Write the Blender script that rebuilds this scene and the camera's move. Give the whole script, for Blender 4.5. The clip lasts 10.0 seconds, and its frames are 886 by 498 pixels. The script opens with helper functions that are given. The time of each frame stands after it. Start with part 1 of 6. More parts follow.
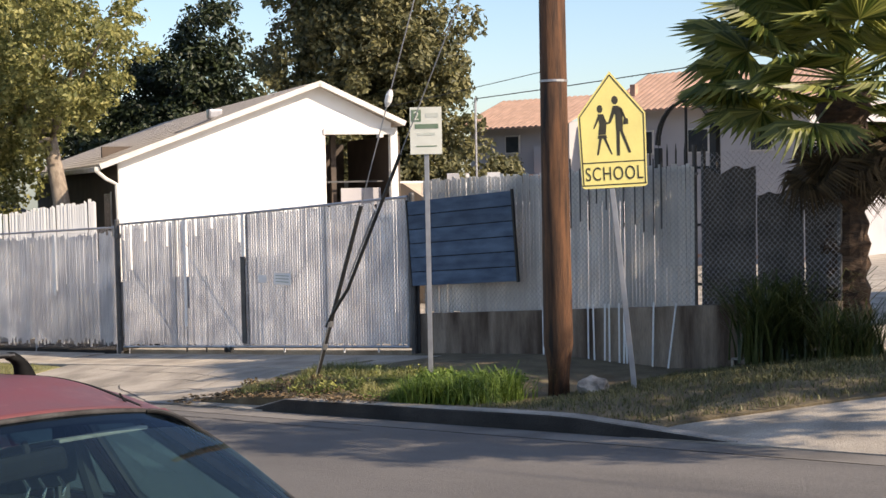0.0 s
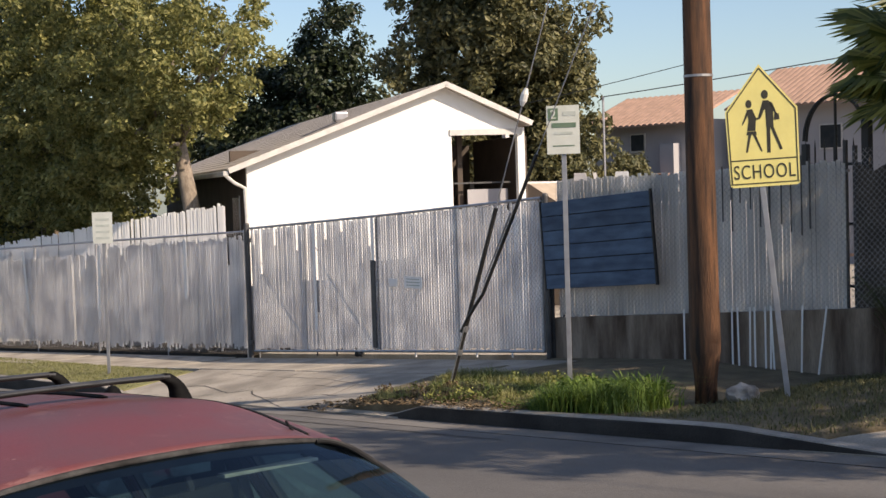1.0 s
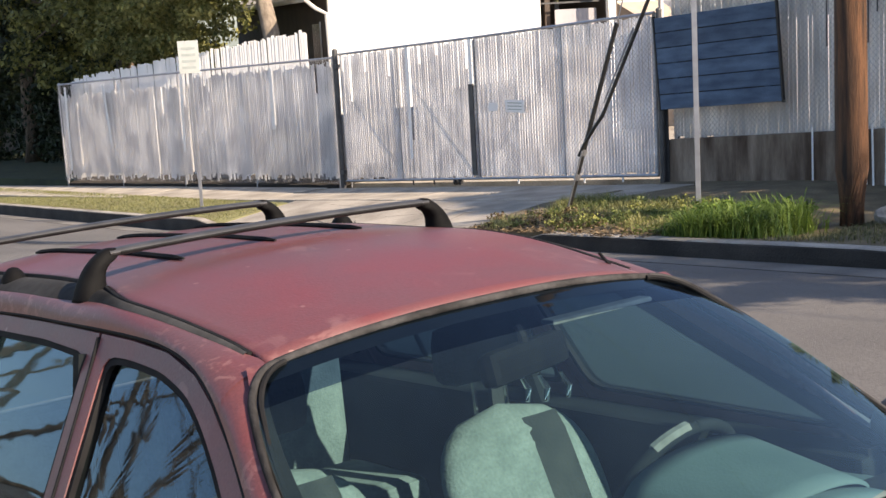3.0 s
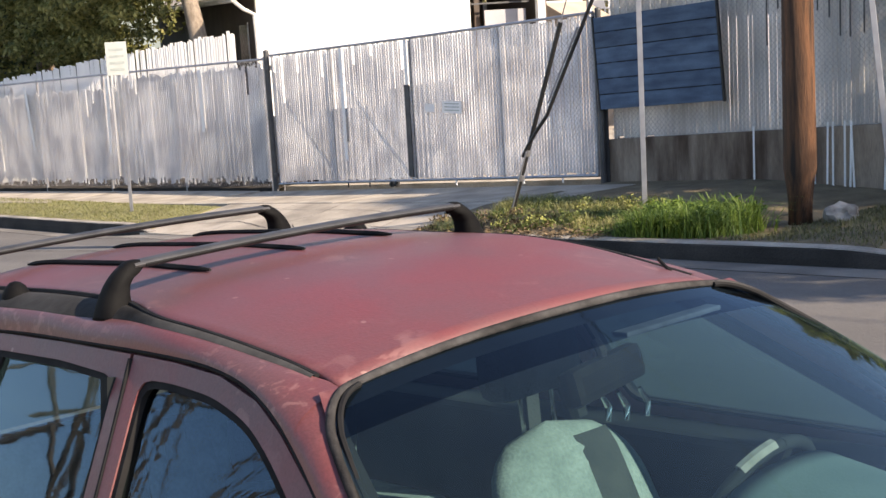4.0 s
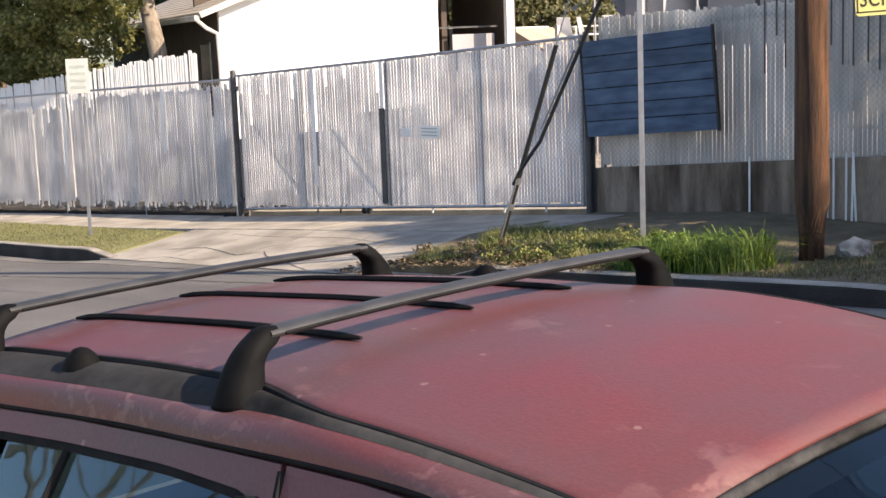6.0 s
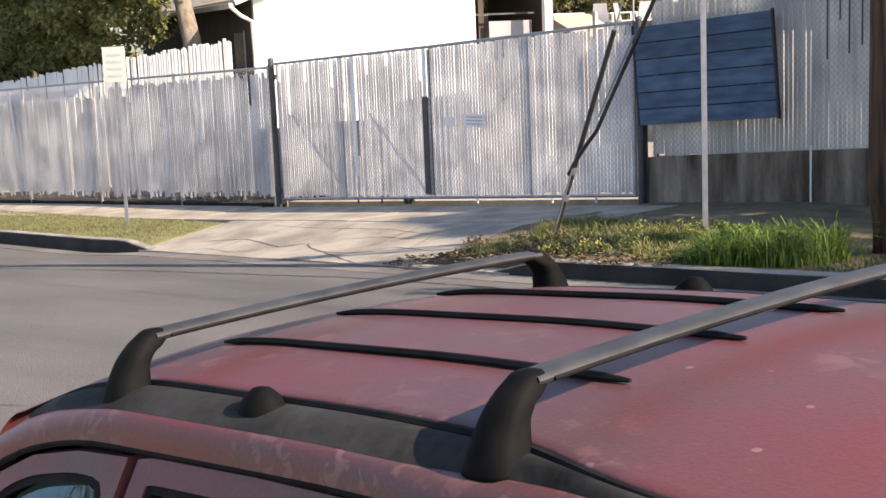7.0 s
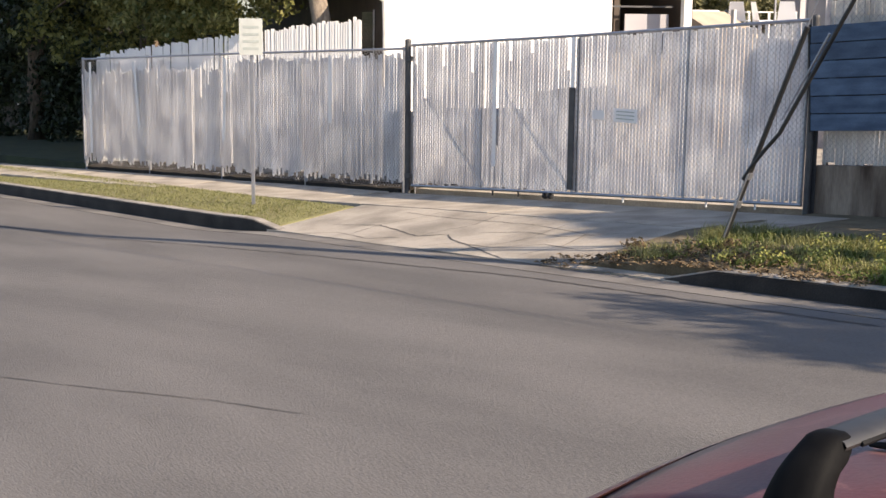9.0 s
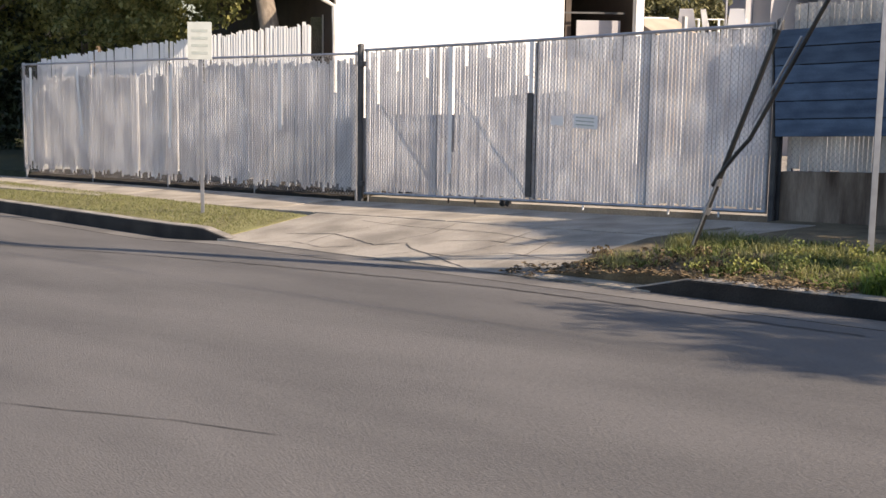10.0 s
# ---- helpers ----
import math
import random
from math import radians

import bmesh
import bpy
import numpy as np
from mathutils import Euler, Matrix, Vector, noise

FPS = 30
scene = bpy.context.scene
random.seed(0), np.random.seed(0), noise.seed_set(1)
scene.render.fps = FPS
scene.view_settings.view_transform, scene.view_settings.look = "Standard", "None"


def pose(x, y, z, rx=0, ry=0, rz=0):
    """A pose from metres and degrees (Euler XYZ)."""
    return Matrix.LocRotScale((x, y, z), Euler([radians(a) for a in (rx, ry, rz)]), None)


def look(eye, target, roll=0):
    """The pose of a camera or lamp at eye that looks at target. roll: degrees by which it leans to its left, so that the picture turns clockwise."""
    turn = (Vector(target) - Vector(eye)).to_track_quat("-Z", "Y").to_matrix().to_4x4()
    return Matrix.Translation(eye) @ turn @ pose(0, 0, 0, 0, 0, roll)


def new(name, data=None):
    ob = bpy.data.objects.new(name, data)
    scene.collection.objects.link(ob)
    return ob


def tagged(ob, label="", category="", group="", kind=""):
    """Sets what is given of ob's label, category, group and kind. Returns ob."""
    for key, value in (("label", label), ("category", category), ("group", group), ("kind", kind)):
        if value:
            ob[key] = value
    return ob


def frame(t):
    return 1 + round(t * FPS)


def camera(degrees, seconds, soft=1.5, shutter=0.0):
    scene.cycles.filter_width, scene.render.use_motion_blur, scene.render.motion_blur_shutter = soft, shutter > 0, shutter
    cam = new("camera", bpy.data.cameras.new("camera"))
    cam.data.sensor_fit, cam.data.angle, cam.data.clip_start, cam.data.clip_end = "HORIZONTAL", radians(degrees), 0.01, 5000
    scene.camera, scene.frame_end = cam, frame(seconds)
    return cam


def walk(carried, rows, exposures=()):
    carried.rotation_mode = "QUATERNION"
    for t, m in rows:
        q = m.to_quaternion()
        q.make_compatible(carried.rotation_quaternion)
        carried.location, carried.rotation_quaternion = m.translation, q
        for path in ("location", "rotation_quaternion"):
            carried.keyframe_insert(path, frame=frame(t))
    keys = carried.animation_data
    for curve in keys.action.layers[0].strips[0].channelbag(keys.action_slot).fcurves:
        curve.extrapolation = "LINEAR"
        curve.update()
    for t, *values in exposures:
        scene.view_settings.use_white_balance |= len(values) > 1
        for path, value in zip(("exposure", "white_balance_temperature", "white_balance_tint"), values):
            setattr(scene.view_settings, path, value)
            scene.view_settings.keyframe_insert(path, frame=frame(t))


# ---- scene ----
cam = camera(36.0, 10.0)
PATH = [
    (0, (22.646, -13.833, 3.107), (21.229, -12.425, 3.01), -1.1),
    (0.5, (22.395, -13.747, 3.124), (20.923, -12.397, 3.017), -1.6),
    (1, (22.187, -13.687, 3.123), (20.652, -12.408, 3.031), -1.8),
    (1.5, (21.963, -13.724, 3.1), (20.327, -12.583, 2.957), -2.5),
    (2, (21.712, -13.774, 3.078), (20.093, -12.624, 2.842), -3.2),
    (2.5, (21.459, -13.74, 3.048), (19.852, -12.585, 2.759), -3.2),
    (2.7, (21.34, -13.718, 3.039), (19.741, -12.558, 2.723), -3.3),
    (4, (20.84, -13.814, 3.021), (19.338, -12.538, 2.68), -3.3),
    (4.5, (20.626, -13.752, 3.018), (19.118, -12.476, 2.711), -3.3),
    (5, (20.466, -13.725, 2.993), (18.949, -12.461, 2.674), -2.9),
    (6.3, (19.771, -13.635, 2.964), (18.331, -12.282, 2.66), -2.1),
    (6.5, (19.656, -13.619, 2.958), (18.204, -12.276, 2.663), -2.3),
    (7, (19.394, -13.604, 2.953), (17.923, -12.288, 2.631), -2.4),
    (7.5, (19.12, -13.613, 2.954), (17.668, -12.278, 2.627), -2.2),
    (8, (18.794, -13.519, 2.925), (17.297, -12.231, 2.607), -2.0),
    (8.5, (18.469, -13.489, 2.86), (16.888, -12.306, 2.542), -1.7),
    (9, (18.249, -13.617, 2.887), (16.7, -12.397, 2.553), 0.6),
    (9.5, (18.024, -13.579, 2.835), (16.511, -12.317, 2.494), 0.9),
    (10, (17.77, -13.508, 2.81), (16.274, -12.22, 2.49), 0.8),
]
walk(cam, [(t, look(eye, target, roll)) for t, eye, target, roll in PATH],
     exposures=[(0, 0.76, 7550, 15), (0.5, 0.36, 7550, 15), (1.0, 0.40, 7550, 15), (1.6, 0.8, 7550, 15), (2.5, 0.98, 7550, 15), (3.8, 1.15, 7550, 15), (4.0, 1.12, 7550, 15), (4.5, 0.92, 7550, 15), (5.0, 1.12, 7550, 15), (6.5, 1.01, 7550, 15), (7.5, 1.2, 7550, 15), (8.0, 0.82, 7550, 15), (8.5, 0.95, 7550, 15), (10, 0.74, 7550, 15)])

# ---- light ----
SUN_AZ, SUN_EL = radians(14), radians(33)   # azimuth measured from +x towards +y
world = bpy.data.worlds.new("sky")
scene.world = world
world.use_nodes = True
wn = world.node_tree.nodes
sky = wn.new("ShaderNodeTexSky")
sky.sky_type = 'NISHITA'
sky.sun_disc = False
sky.sun_elevation = SUN_EL
sky.sun_rotation = radians(90) - SUN_AZ
sky.air_density, sky.dust_density, sky.ozone_density = 1.0, 1.0, 4.8
world.node_tree.links.new(sky.outputs[0], wn["Background"].inputs[0])
wn["Background"].inputs[1].default_value = 0.13
sun = new("sun", bpy.data.lights.new("sun", "SUN"))
sun.data.energy, sun.data.angle, sun.data.color = 4.6, radians(0.53), (1.0, 0.91, 0.79)
toward = Vector((math.cos(SUN_EL) * math.cos(SUN_AZ), math.cos(SUN_EL) * math.sin(SUN_AZ), math.sin(SUN_EL)))
sun.matrix_world = look(toward * 60, (0, 0, 0))

# ---- materials ----
def material(name, c1, c2=None, scale=3.0, rough=0.7, bump=0.0, bump_scale=40.0, metal=0.0, coat=0.0, fine=None, spread=0.0,
             stretch=(1, 1, 1), translucent=0.0, contrast=(0.35, 0.65), placed=False):
    m = bpy.data.materials.new(name)
    m.use_nodes = True
    nt, n = m.node_tree, m.node_tree.nodes
    p = n["Principled BSDF"]
    p.inputs["Roughness"].default_value, p.inputs["Metallic"].default_value = rough, metal
    p.inputs["Coat Weight"].default_value = coat
    c2 = c2 or tuple(v * 0.8 for v in c1)
    co = n.new("ShaderNodeTexCoord")
    mp = n.new("ShaderNodeMapping")
    mp.inputs["Scale"].default_value = stretch
    if placed:      # one pattern running over neighbouring pieces
        geo = n.new("ShaderNodeNewGeometry")
        nt.links.new(geo.outputs["Position"], mp.inputs[0])
    else:
        nt.links.new(co.outputs["Object"], mp.inputs[0])
    big = n.new("ShaderNodeTexNoise")
    big.inputs["Scale"].default_value, big.inputs["Detail"].default_value = scale, 6
    nt.links.new(mp.outputs[0], big.inputs["Vector"])
    ramp = n.new("ShaderNodeValToRGB")
    ramp.color_ramp.elements[0].position, ramp.color_ramp.elements[1].position = contrast
    ramp.color_ramp.elements[0].color, ramp.color_ramp.elements[1].color = (*c1, 1), (*c2, 1)
    nt.links.new(big.outputs["Fac"], ramp.inputs[0])
    last = ramp.outputs[0]
    small = n.new("ShaderNodeTexNoise")
    small.inputs["Scale"].default_value, small.inputs["Detail"].default_value = bump_scale, 4
    nt.links.new(mp.outputs[0], small.inputs["Vector"])
    if fine:
        mix = n.new("ShaderNodeMixRGB")
        mix.blend_type = 'OVERLAY'
        mix.inputs[0].default_value = fine
        nt.links.new(last, mix.inputs[1])
        nt.links.new(small.outputs["Fac"], mix.inputs[2])
        last = mix.outputs[0]
    if spread:
        info = n.new("ShaderNodeObjectInfo")
        mr = n.new("ShaderNodeMapRange")
        mr.inputs[3].default_value, mr.inputs[4].default_value = 1 - spread, 1 + spread
        nt.links.new(info.outputs["Random"], mr.inputs[0])
        mul = n.new("ShaderNodeVectorMath")
        mul.operation = 'SCALE'
        nt.links.new(last, mul.inputs[0])
        nt.links.new(mr.outputs[0], mul.inputs["Scale"])
        last = mul.outputs[0]
    nt.links.new(last, p.inputs["Base Color"])
    if bump:
        b = n.new("ShaderNodeBump")
        b.inputs["Strength"].default_value, b.inputs["Distance"].default_value = bump, 0.02
        nt.links.new(small.outputs["Fac"], b.inputs["Height"])
        nt.links.new(b.outputs[0], p.inputs["Normal"])
    if translucent:
        tr = n.new("ShaderNodeBsdfTranslucent")
        nt.links.new(last, tr.inputs[0])
        ms = n.new("ShaderNodeMixShader")
        ms.inputs[0].default_value = translucent
        nt.links.new(p.outputs[0], ms.inputs[1])
        nt.links.new(tr.outputs[0], ms.inputs[2])
        nt.links.new(ms.outputs[0], n["Material Output"].inputs[0])
    return m


def leaf_material(name, c1, c2, translucent=0.35, rough=0.55):
    m = bpy.data.materials.new(name)
    m.use_nodes = True
    nt, n = m.node_tree, m.node_tree.nodes
    p = n["Principled BSDF"]
    p.inputs["Roughness"].default_value = rough
    geo = n.new("ShaderNodeNewGeometry")
    ramp = n.new("ShaderNodeValToRGB")
    ramp.color_ramp.elements[0].color, ramp.color_ramp.elements[1].color = (*c1, 1), (*c2, 1)
    nt.links.new(geo.outputs["Random Per Island"], ramp.inputs[0])
    nt.links.new(ramp.outputs[0], p.inputs["Base Color"])
    tr = n.new("ShaderNodeBsdfTranslucent")
    nt.links.new(ramp.outputs[0], tr.inputs[0])
    ms = n.new("ShaderNodeMixShader")
    ms.inputs[0].default_value = translucent
    nt.links.new(p.outputs[0], ms.inputs[1])
    nt.links.new(tr.outputs[0], ms.inputs[2])
    nt.links.new(ms.outputs[0], n["Material Output"].inputs[0])
    return m


ASPHALT = material("asphalt", (0.152, 0.142, 0.133), (0.104, 0.098, 0.093), 0.75, 0.9, 0.6, 90, fine=0.5, stretch=(0.38, 1.3, 1), contrast=(0.34, 0.66))
CONCRETE = material("concrete", (0.43, 0.38, 0.315), (0.25, 0.22, 0.18), 1.3, 0.9, 0.45, 60, fine=0.45, contrast=(0.4, 0.66))
# kerb: sunlit top painted pale; face dark from dirt and painted shade
KERBTOP = material("sunlit_kerb_top", (0.40, 0.36, 0.31), (0.24, 0.215, 0.185), 3.0, 0.9, 0.4, 50, fine=0.4)
KERB = material("kerb_dirt_and_shade", (0.042, 0.036, 0.031), (0.014, 0.012, 0.010), 2.0, 0.9, 0.5, 50, fine=0.4)
GUTTER = material("gutter_concrete", (0.20, 0.185, 0.168), (0.11, 0.102, 0.094), 1.2, 0.9, 0.4, 60, fine=0.3)
CRACK = material("tar_seam", (0.060, 0.056, 0.053), (0.085, 0.080, 0.076), 3, 0.9)
WALLCON = material("stained_concrete", (0.34, 0.265, 0.20), (0.075, 0.046, 0.030), 1.6, 0.9, 0.4, 30, fine=0.4, stretch=(2.2, 2.2, 0.35))
SOIL = material("dry_soil", (0.19, 0.15, 0.09), (0.11, 0.085, 0.05), 3.0, 0.95, 0.8, 40, fine=0.5)
LAWN = material("lawn_soil", (0.24, 0.23, 0.10), (0.17, 0.15, 0.07), 1.5, 0.95, 0.8, 50, fine=0.5)
EARTH = material("earth", (0.16, 0.15, 0.11), (0.11, 0.11, 0.08), 0.2, 0.95, 0.5, 5)
SLAT = material("slat_plastic", (0.95, 0.935, 0.92), (0.74, 0.73, 0.735), 1.9, 0.6, 0.12, 12, fine=0.15, spread=0.02, stretch=(1.1, 1, 0.9), translucent=0.55, placed=True, contrast=(0.38, 0.62))
SLAT_DULL = material("slat_dull", (0.82, 0.80, 0.76), (0.60, 0.59, 0.56), 1.5, 0.6, 0.15, 30, spread=0.08, stretch=(1.3, 1, 0.8), translucent=0.45, placed=True)
TARP = material("grey_tarp", (0.30, 0.31, 0.325), (0.22, 0.23, 0.245), 2.0, 0.85, 0.3, 25, fine=0.3)
SLAT_WHITE = material("slat_white", (0.95, 0.94, 0.92), (0.90, 0.89, 0.87), 2.0, 0.6, spread=0.03, translucent=0.25)
GALV = material("galvanised_steel", (0.42, 0.42, 0.44), (0.32, 0.32, 0.34), 6, 0.45, metal=0.7)
WIRE = material("chain_wire", (0.50, 0.49, 0.50), (0.34, 0.33, 0.34), 3, 0.55, metal=0.2)
DARKPOST = material("dark_steel", (0.055, 0.055, 0.06), (0.09, 0.09, 0.09), 5, 0.55, metal=0.3)
BLACK = material("black_paint", (0.012, 0.012, 0.013), (0.022, 0.021, 0.02), 8, 0.5)
BOARD = material("blue_painted_board", (0.085, 0.140, 0.215), (0.040, 0.072, 0.125), 3.0, 0.7, 0.3, 60, fine=0.5, spread=0.14, stretch=(0.7, 1, 3))
STUCCO = material("white_stucco", (0.86, 0.85, 0.82), (0.80, 0.79, 0.76), 2.0, 0.9, 0.2, 80)
TRIM = material("white_trim", (0.62, 0.60, 0.57), (0.50, 0.485, 0.46), 4, 0.7)
SHINGLE = material("roof_shingle", (0.54, 0.48, 0.42), (0.40, 0.355, 0.31), 3.0, 0.9, 0.6, 40, fine=0.4)
# dark brown; inside the porch it stands in for shade
DARKWALL = material("dark_brown_wall", (0.10, 0.075, 0.06), (0.07, 0.055, 0.045), 2, 0.85)
WOODPOLE = material("creosoted_wood", (0.165, 0.072, 0.032), (0.018, 0.010, 0.007), 2.6, 0.8, 0.7, 24, fine=0.5, stretch=(7, 7, 0.5), contrast=(0.3, 0.68))
SIGNWHITE = material("sign_white", (0.62, 0.64, 0.59), (0.55, 0.57, 0.52), 5, 0.5)
SIGNGREEN = material("sign_green", (0.10, 0.17, 0.11), (0.14, 0.20, 0.14), 8, 0.5)
SIGNGREY = material("sign_grey_print", (0.42, 0.46, 0.42), (0.50, 0.53, 0.49), 8, 0.5)
SIGNYELLOW = material("sign_yellow", (0.88, 0.76, 0.27), (0.80, 0.69, 0.25), 4, 0.45, fine=0.1)
SIGNBLACK = material("sign_black", (0.03, 0.028, 0.02), (0.05, 0.045, 0.03), 9, 0.5)
TILE = material("terracotta_tile", (0.42, 0.265, 0.195), (0.32, 0.205, 0.15), 3, 0.85, spread=0.2)
GREYWALL = material("grey_stucco", (0.42, 0.41, 0.42), (0.35, 0.34, 0.36), 0.5, 0.9, 0.2, 30)
DARKGLASS = material("dark_window", (0.03, 0.035, 0.04), (0.05, 0.055, 0.06), 2, 0.15)
ROCK = material("pale_rock", (0.46, 0.42, 0.37), (0.16, 0.135, 0.115), 7, 0.9, 0.8, 14, fine=0.4)
RUST = material("rust_stain", (0.17, 0.08, 0.04), (0.10, 0.05, 0.03), 9, 0.9)

# ---- helpers for building ----
def mesh_object(name, bm, mat, smooth=False):
    me = bpy.data.meshes.new(name)
    bm.to_mesh(me)
    bm.free()
    if mat:
        me.materials.append(mat)
    if smooth:
        me.polygons.foreach_set("use_smooth", [True] * len(me.polygons))
    return me


def part(name, bm, mat, parent=None, label="", smooth=False, m=None, category=""):
    ob = new(name, mesh_object(name, bm, mat, smooth))
    if parent:
        ob.parent = parent
    if m is not None:
        ob.matrix_basis = m
    if label:
        tagged(ob, label)
    return ob


def share(name, me, parent, m, label=""):
    ob = new(name, me)
    ob.parent = parent
    ob.matrix_basis = m
    if label:
        tagged(ob, label)
    return ob


def thing(name, label, category, m=None, group="", kind=""):
    e = new(name)
    e.empty_display_size = 0.2
    if m is not None:
        e.matrix_basis = m
    return tagged(e, label, category, group, kind)


def add_box(bm, x0, x1, y0, y1, z0, z1, m=None, bevel=0.0):
    geo = bmesh.ops.create_cube(bm, size=1.0)
    vs = geo["verts"]
    bmesh.ops.scale(bm, verts=vs, vec=(x1 - x0, y1 - y0, z1 - z0))
    bmesh.ops.translate(bm, verts=vs, vec=((x0 + x1) / 2, (y0 + y1) / 2, (z0 + z1) / 2))
    if m is not None:
        bmesh.ops.transform(bm, matrix=m, verts=vs)
    if bevel:
        es = list({e for v in vs for e in v.link_edges})
        bmesh.ops.bevel(bm, geom=es, offset=bevel, segments=2, profile=0.6, affect='EDGES')


def box(*a, **k):
    bm = bmesh.new()
    add_box(bm, *a, **k)
    return bm


def add_tube(bm, pts, radii, sides=8, cap=True):
    """A tube along points, with a radius for each."""
    pts = [Vector(p) for p in pts]
    if not hasattr(radii, "__len__"):
        radii = [radii] * len(pts)
    rings = []
    for i, p in enumerate(pts):
        d = (pts[min(i + 1, len(pts) - 1)] - pts[max(i - 1, 0)]).normalized()
        side = d.cross(Vector((0, 0, 1)))
        if side.length < 1e-3:
            side = Vector((1, 0, 0))
        side.normalize()
        up = side.cross(d)
        rings.append([bm.verts.new(p + (side * math.cos(2 * math.pi * k / sides) + up * math.sin(2 * math.pi * k / sides)) * radii[i]) for k in range(sides)])
    for r0, r1 in zip(rings, rings[1:]):
        for k in range(sides):
            bm.faces.new((r0[k], r0[(k + 1) % sides], r1[(k + 1) % sides], r1[k]))
    if cap:
        bm.faces.new(rings[0][::-1])
        bm.faces.new(rings[-1])


def tube(pts, radii, sides=8, cap=True):
    bm = bmesh.new()
    add_tube(bm, pts, radii, sides, cap)
    return bm


def grid_sheet(fx, us, vs, thick=0.0):
    """A sheet over u and v by the function fx(u, v); with thick, closed sides and an under side."""
    bm = bmesh.new()
    top = [[bm.verts.new(fx(u, v)) for v in vs] for u in us]
    for i in range(len(us) - 1):
        for j in range(len(vs) - 1):
            bm.faces.new((top[i][j], top[i + 1][j], top[i + 1][j + 1], top[i][j + 1]))
    if thick:
        low = [[bm.verts.new(v.co - Vector((0, 0, thick))) for v in row] for row in top]
        nu, nv = len(us), len(vs)
        for i in range(nu - 1):
            bm.faces.new((top[i][0], low[i][0], low[i + 1][0], top[i + 1][0]))
            bm.faces.new((top[i][-1], top[i + 1][-1], low[i + 1][-1], low[i][-1]))
        for j in range(nv - 1):
            bm.faces.new((top[0][j], top[0][j + 1], low[0][j + 1], low[0][j]))
            bm.faces.new((top[-1][j], low[-1][j], low[-1][j + 1], top[-1][j + 1]))
    bmesh.ops.recalc_face_normals(bm, faces=bm.faces)
    return bm


def prism(outline, depth, m=None):
    """An outline in x and z pushed from y = 0 back to y = depth."""
    bm = bmesh.new()
    a = [bm.verts.new((x, 0, z)) for x, z in outline]
    b = [bm.verts.new((x, depth, z)) for x, z in outline]
    bm.faces.new(a)
    bm.faces.new(b[::-1])
    for i in range(len(a)):
        j = (i + 1) % len(a)
        bm.faces.new((a[i], b[i], b[j], a[j]))
    bmesh.ops.recalc_face_normals(bm, faces=bm.faces)
    if m is not None:
        bmesh.ops.transform(bm, matrix=m, verts=bm.verts)
    return bm


def span(a, b, n):
    return [a + (b - a) * i / n for i in range(n + 1)]

# ---- lie of the land: the street climbs towards +x ----
def rise(x):
    x = max(-60.0, min(70.0, x))
    return 0.072 * x if x > 0 else 0.048 * x


def kerb_y(x):
    return -3.62 - (0.056 * (x - 2) if x > 2 else 0.0)


NEAR_KERB = -13.02
LEFT_END, RIGHT_START, RIGHT_END = 1.75, 9.7, 15.6     # driveway mouth, and the next driveway


def road_z(x, y):
    far, near = kerb_y(x), NEAR_KERB
    s = max(0.0, min(1.0, (y - near) / (far - near)))
    # last term sinks the left gutter so the kerb's dark face shows taller
    return rise(x) - 0.26 + 0.07 * 4 * s * (1 - s) - 0.055 * max(0.0, min(1.0, (1.9 - x) / 1.5)) * s ** 6


def verge_z(x, y):
    """Far pavement, verge and driveway, without the kerb's step."""
    d = y - kerb_y(x)
    dip = -0.17 * max(0.0, min(1.0, (x - 10.6) / 2.0))
    z = -0.10 + 0.10 * min(1.0, max(0.0, d) / 1.3) + dip * min(1.0, max(0.0, d - 0.1))
    if x < RIGHT_START and x > LEFT_END:
        k = max(0.0, min(1.0, (x - 8.0) / (RIGHT_START - 8.0)))
        return (apron_z(x, y) + 0.012) * (1 - k) + (rise(x) + z) * k
    if x > 13.2:
        z += min(0.25, 0.10 * (x - 13.2)) * min(1.0, max(0, d))
    if 0.3 < x <= LEFT_END:
        k = min(1.0, (x - 0.3) / 1.1) ** 1.5
        return (apron_z(x, y) + 0.012) * k + (rise(x) + z) * (1 - k)
    if x > 14.2:
        k = min(1.0, (x - 14.2) / 1.2) ** 1.5
        return (apron_z(x, y) + 0.012) * k + (rise(x) + z) * (1 - k)
    return rise(x) + z


def apron_z(x, y):
    s = min(1.0, max(0.0, (y - kerb_y(x)) / 1.7))
    return rise(x) - 0.245 + 0.235 * s + 0.012 * noise.noise(Vector((x * 0.7, y * 1.2, 0)))


far_x = span(-300, -40, 8)[:-1] + span(-40, 60, 80) + span(60, 300, 8)[1:]
ground = new("ground", mesh_object("ground", grid_sheet(lambda x, y: (x, y, rise(x) - 0.5), far_x, span(-200, 260, 12)), EARTH))
tagged(ground, "dry bare earth under the street and the yards", "ground", kind="structure")
xs = span(-45, 60, 140)
road = new("road", mesh_object("road", grid_sheet(lambda x, s: (x, NEAR_KERB + s * (kerb_y(x) - 0.42 - NEAR_KERB), road_z(x, NEAR_KERB + s * (kerb_y(x) - 0.42 - NEAR_KERB))), xs, span(0, 1, 14)), ASPHALT, True))
tagged(road, "worn grey asphalt street climbing a gentle slope", "road", kind="structure")
gutter_strip = new("gutter_pan", mesh_object("gutter_pan", grid_sheet(lambda x, s: (x, kerb_y(x) - 0.42 + 0.42 * s, road_z(x, kerb_y(x) - 0.42 * (1 - s)) + 0.004), xs, span(0, 1, 2)), GUTTER))
tagged(gutter_strip, "pale concrete gutter strip along the kerb", "gutter", kind="structure")


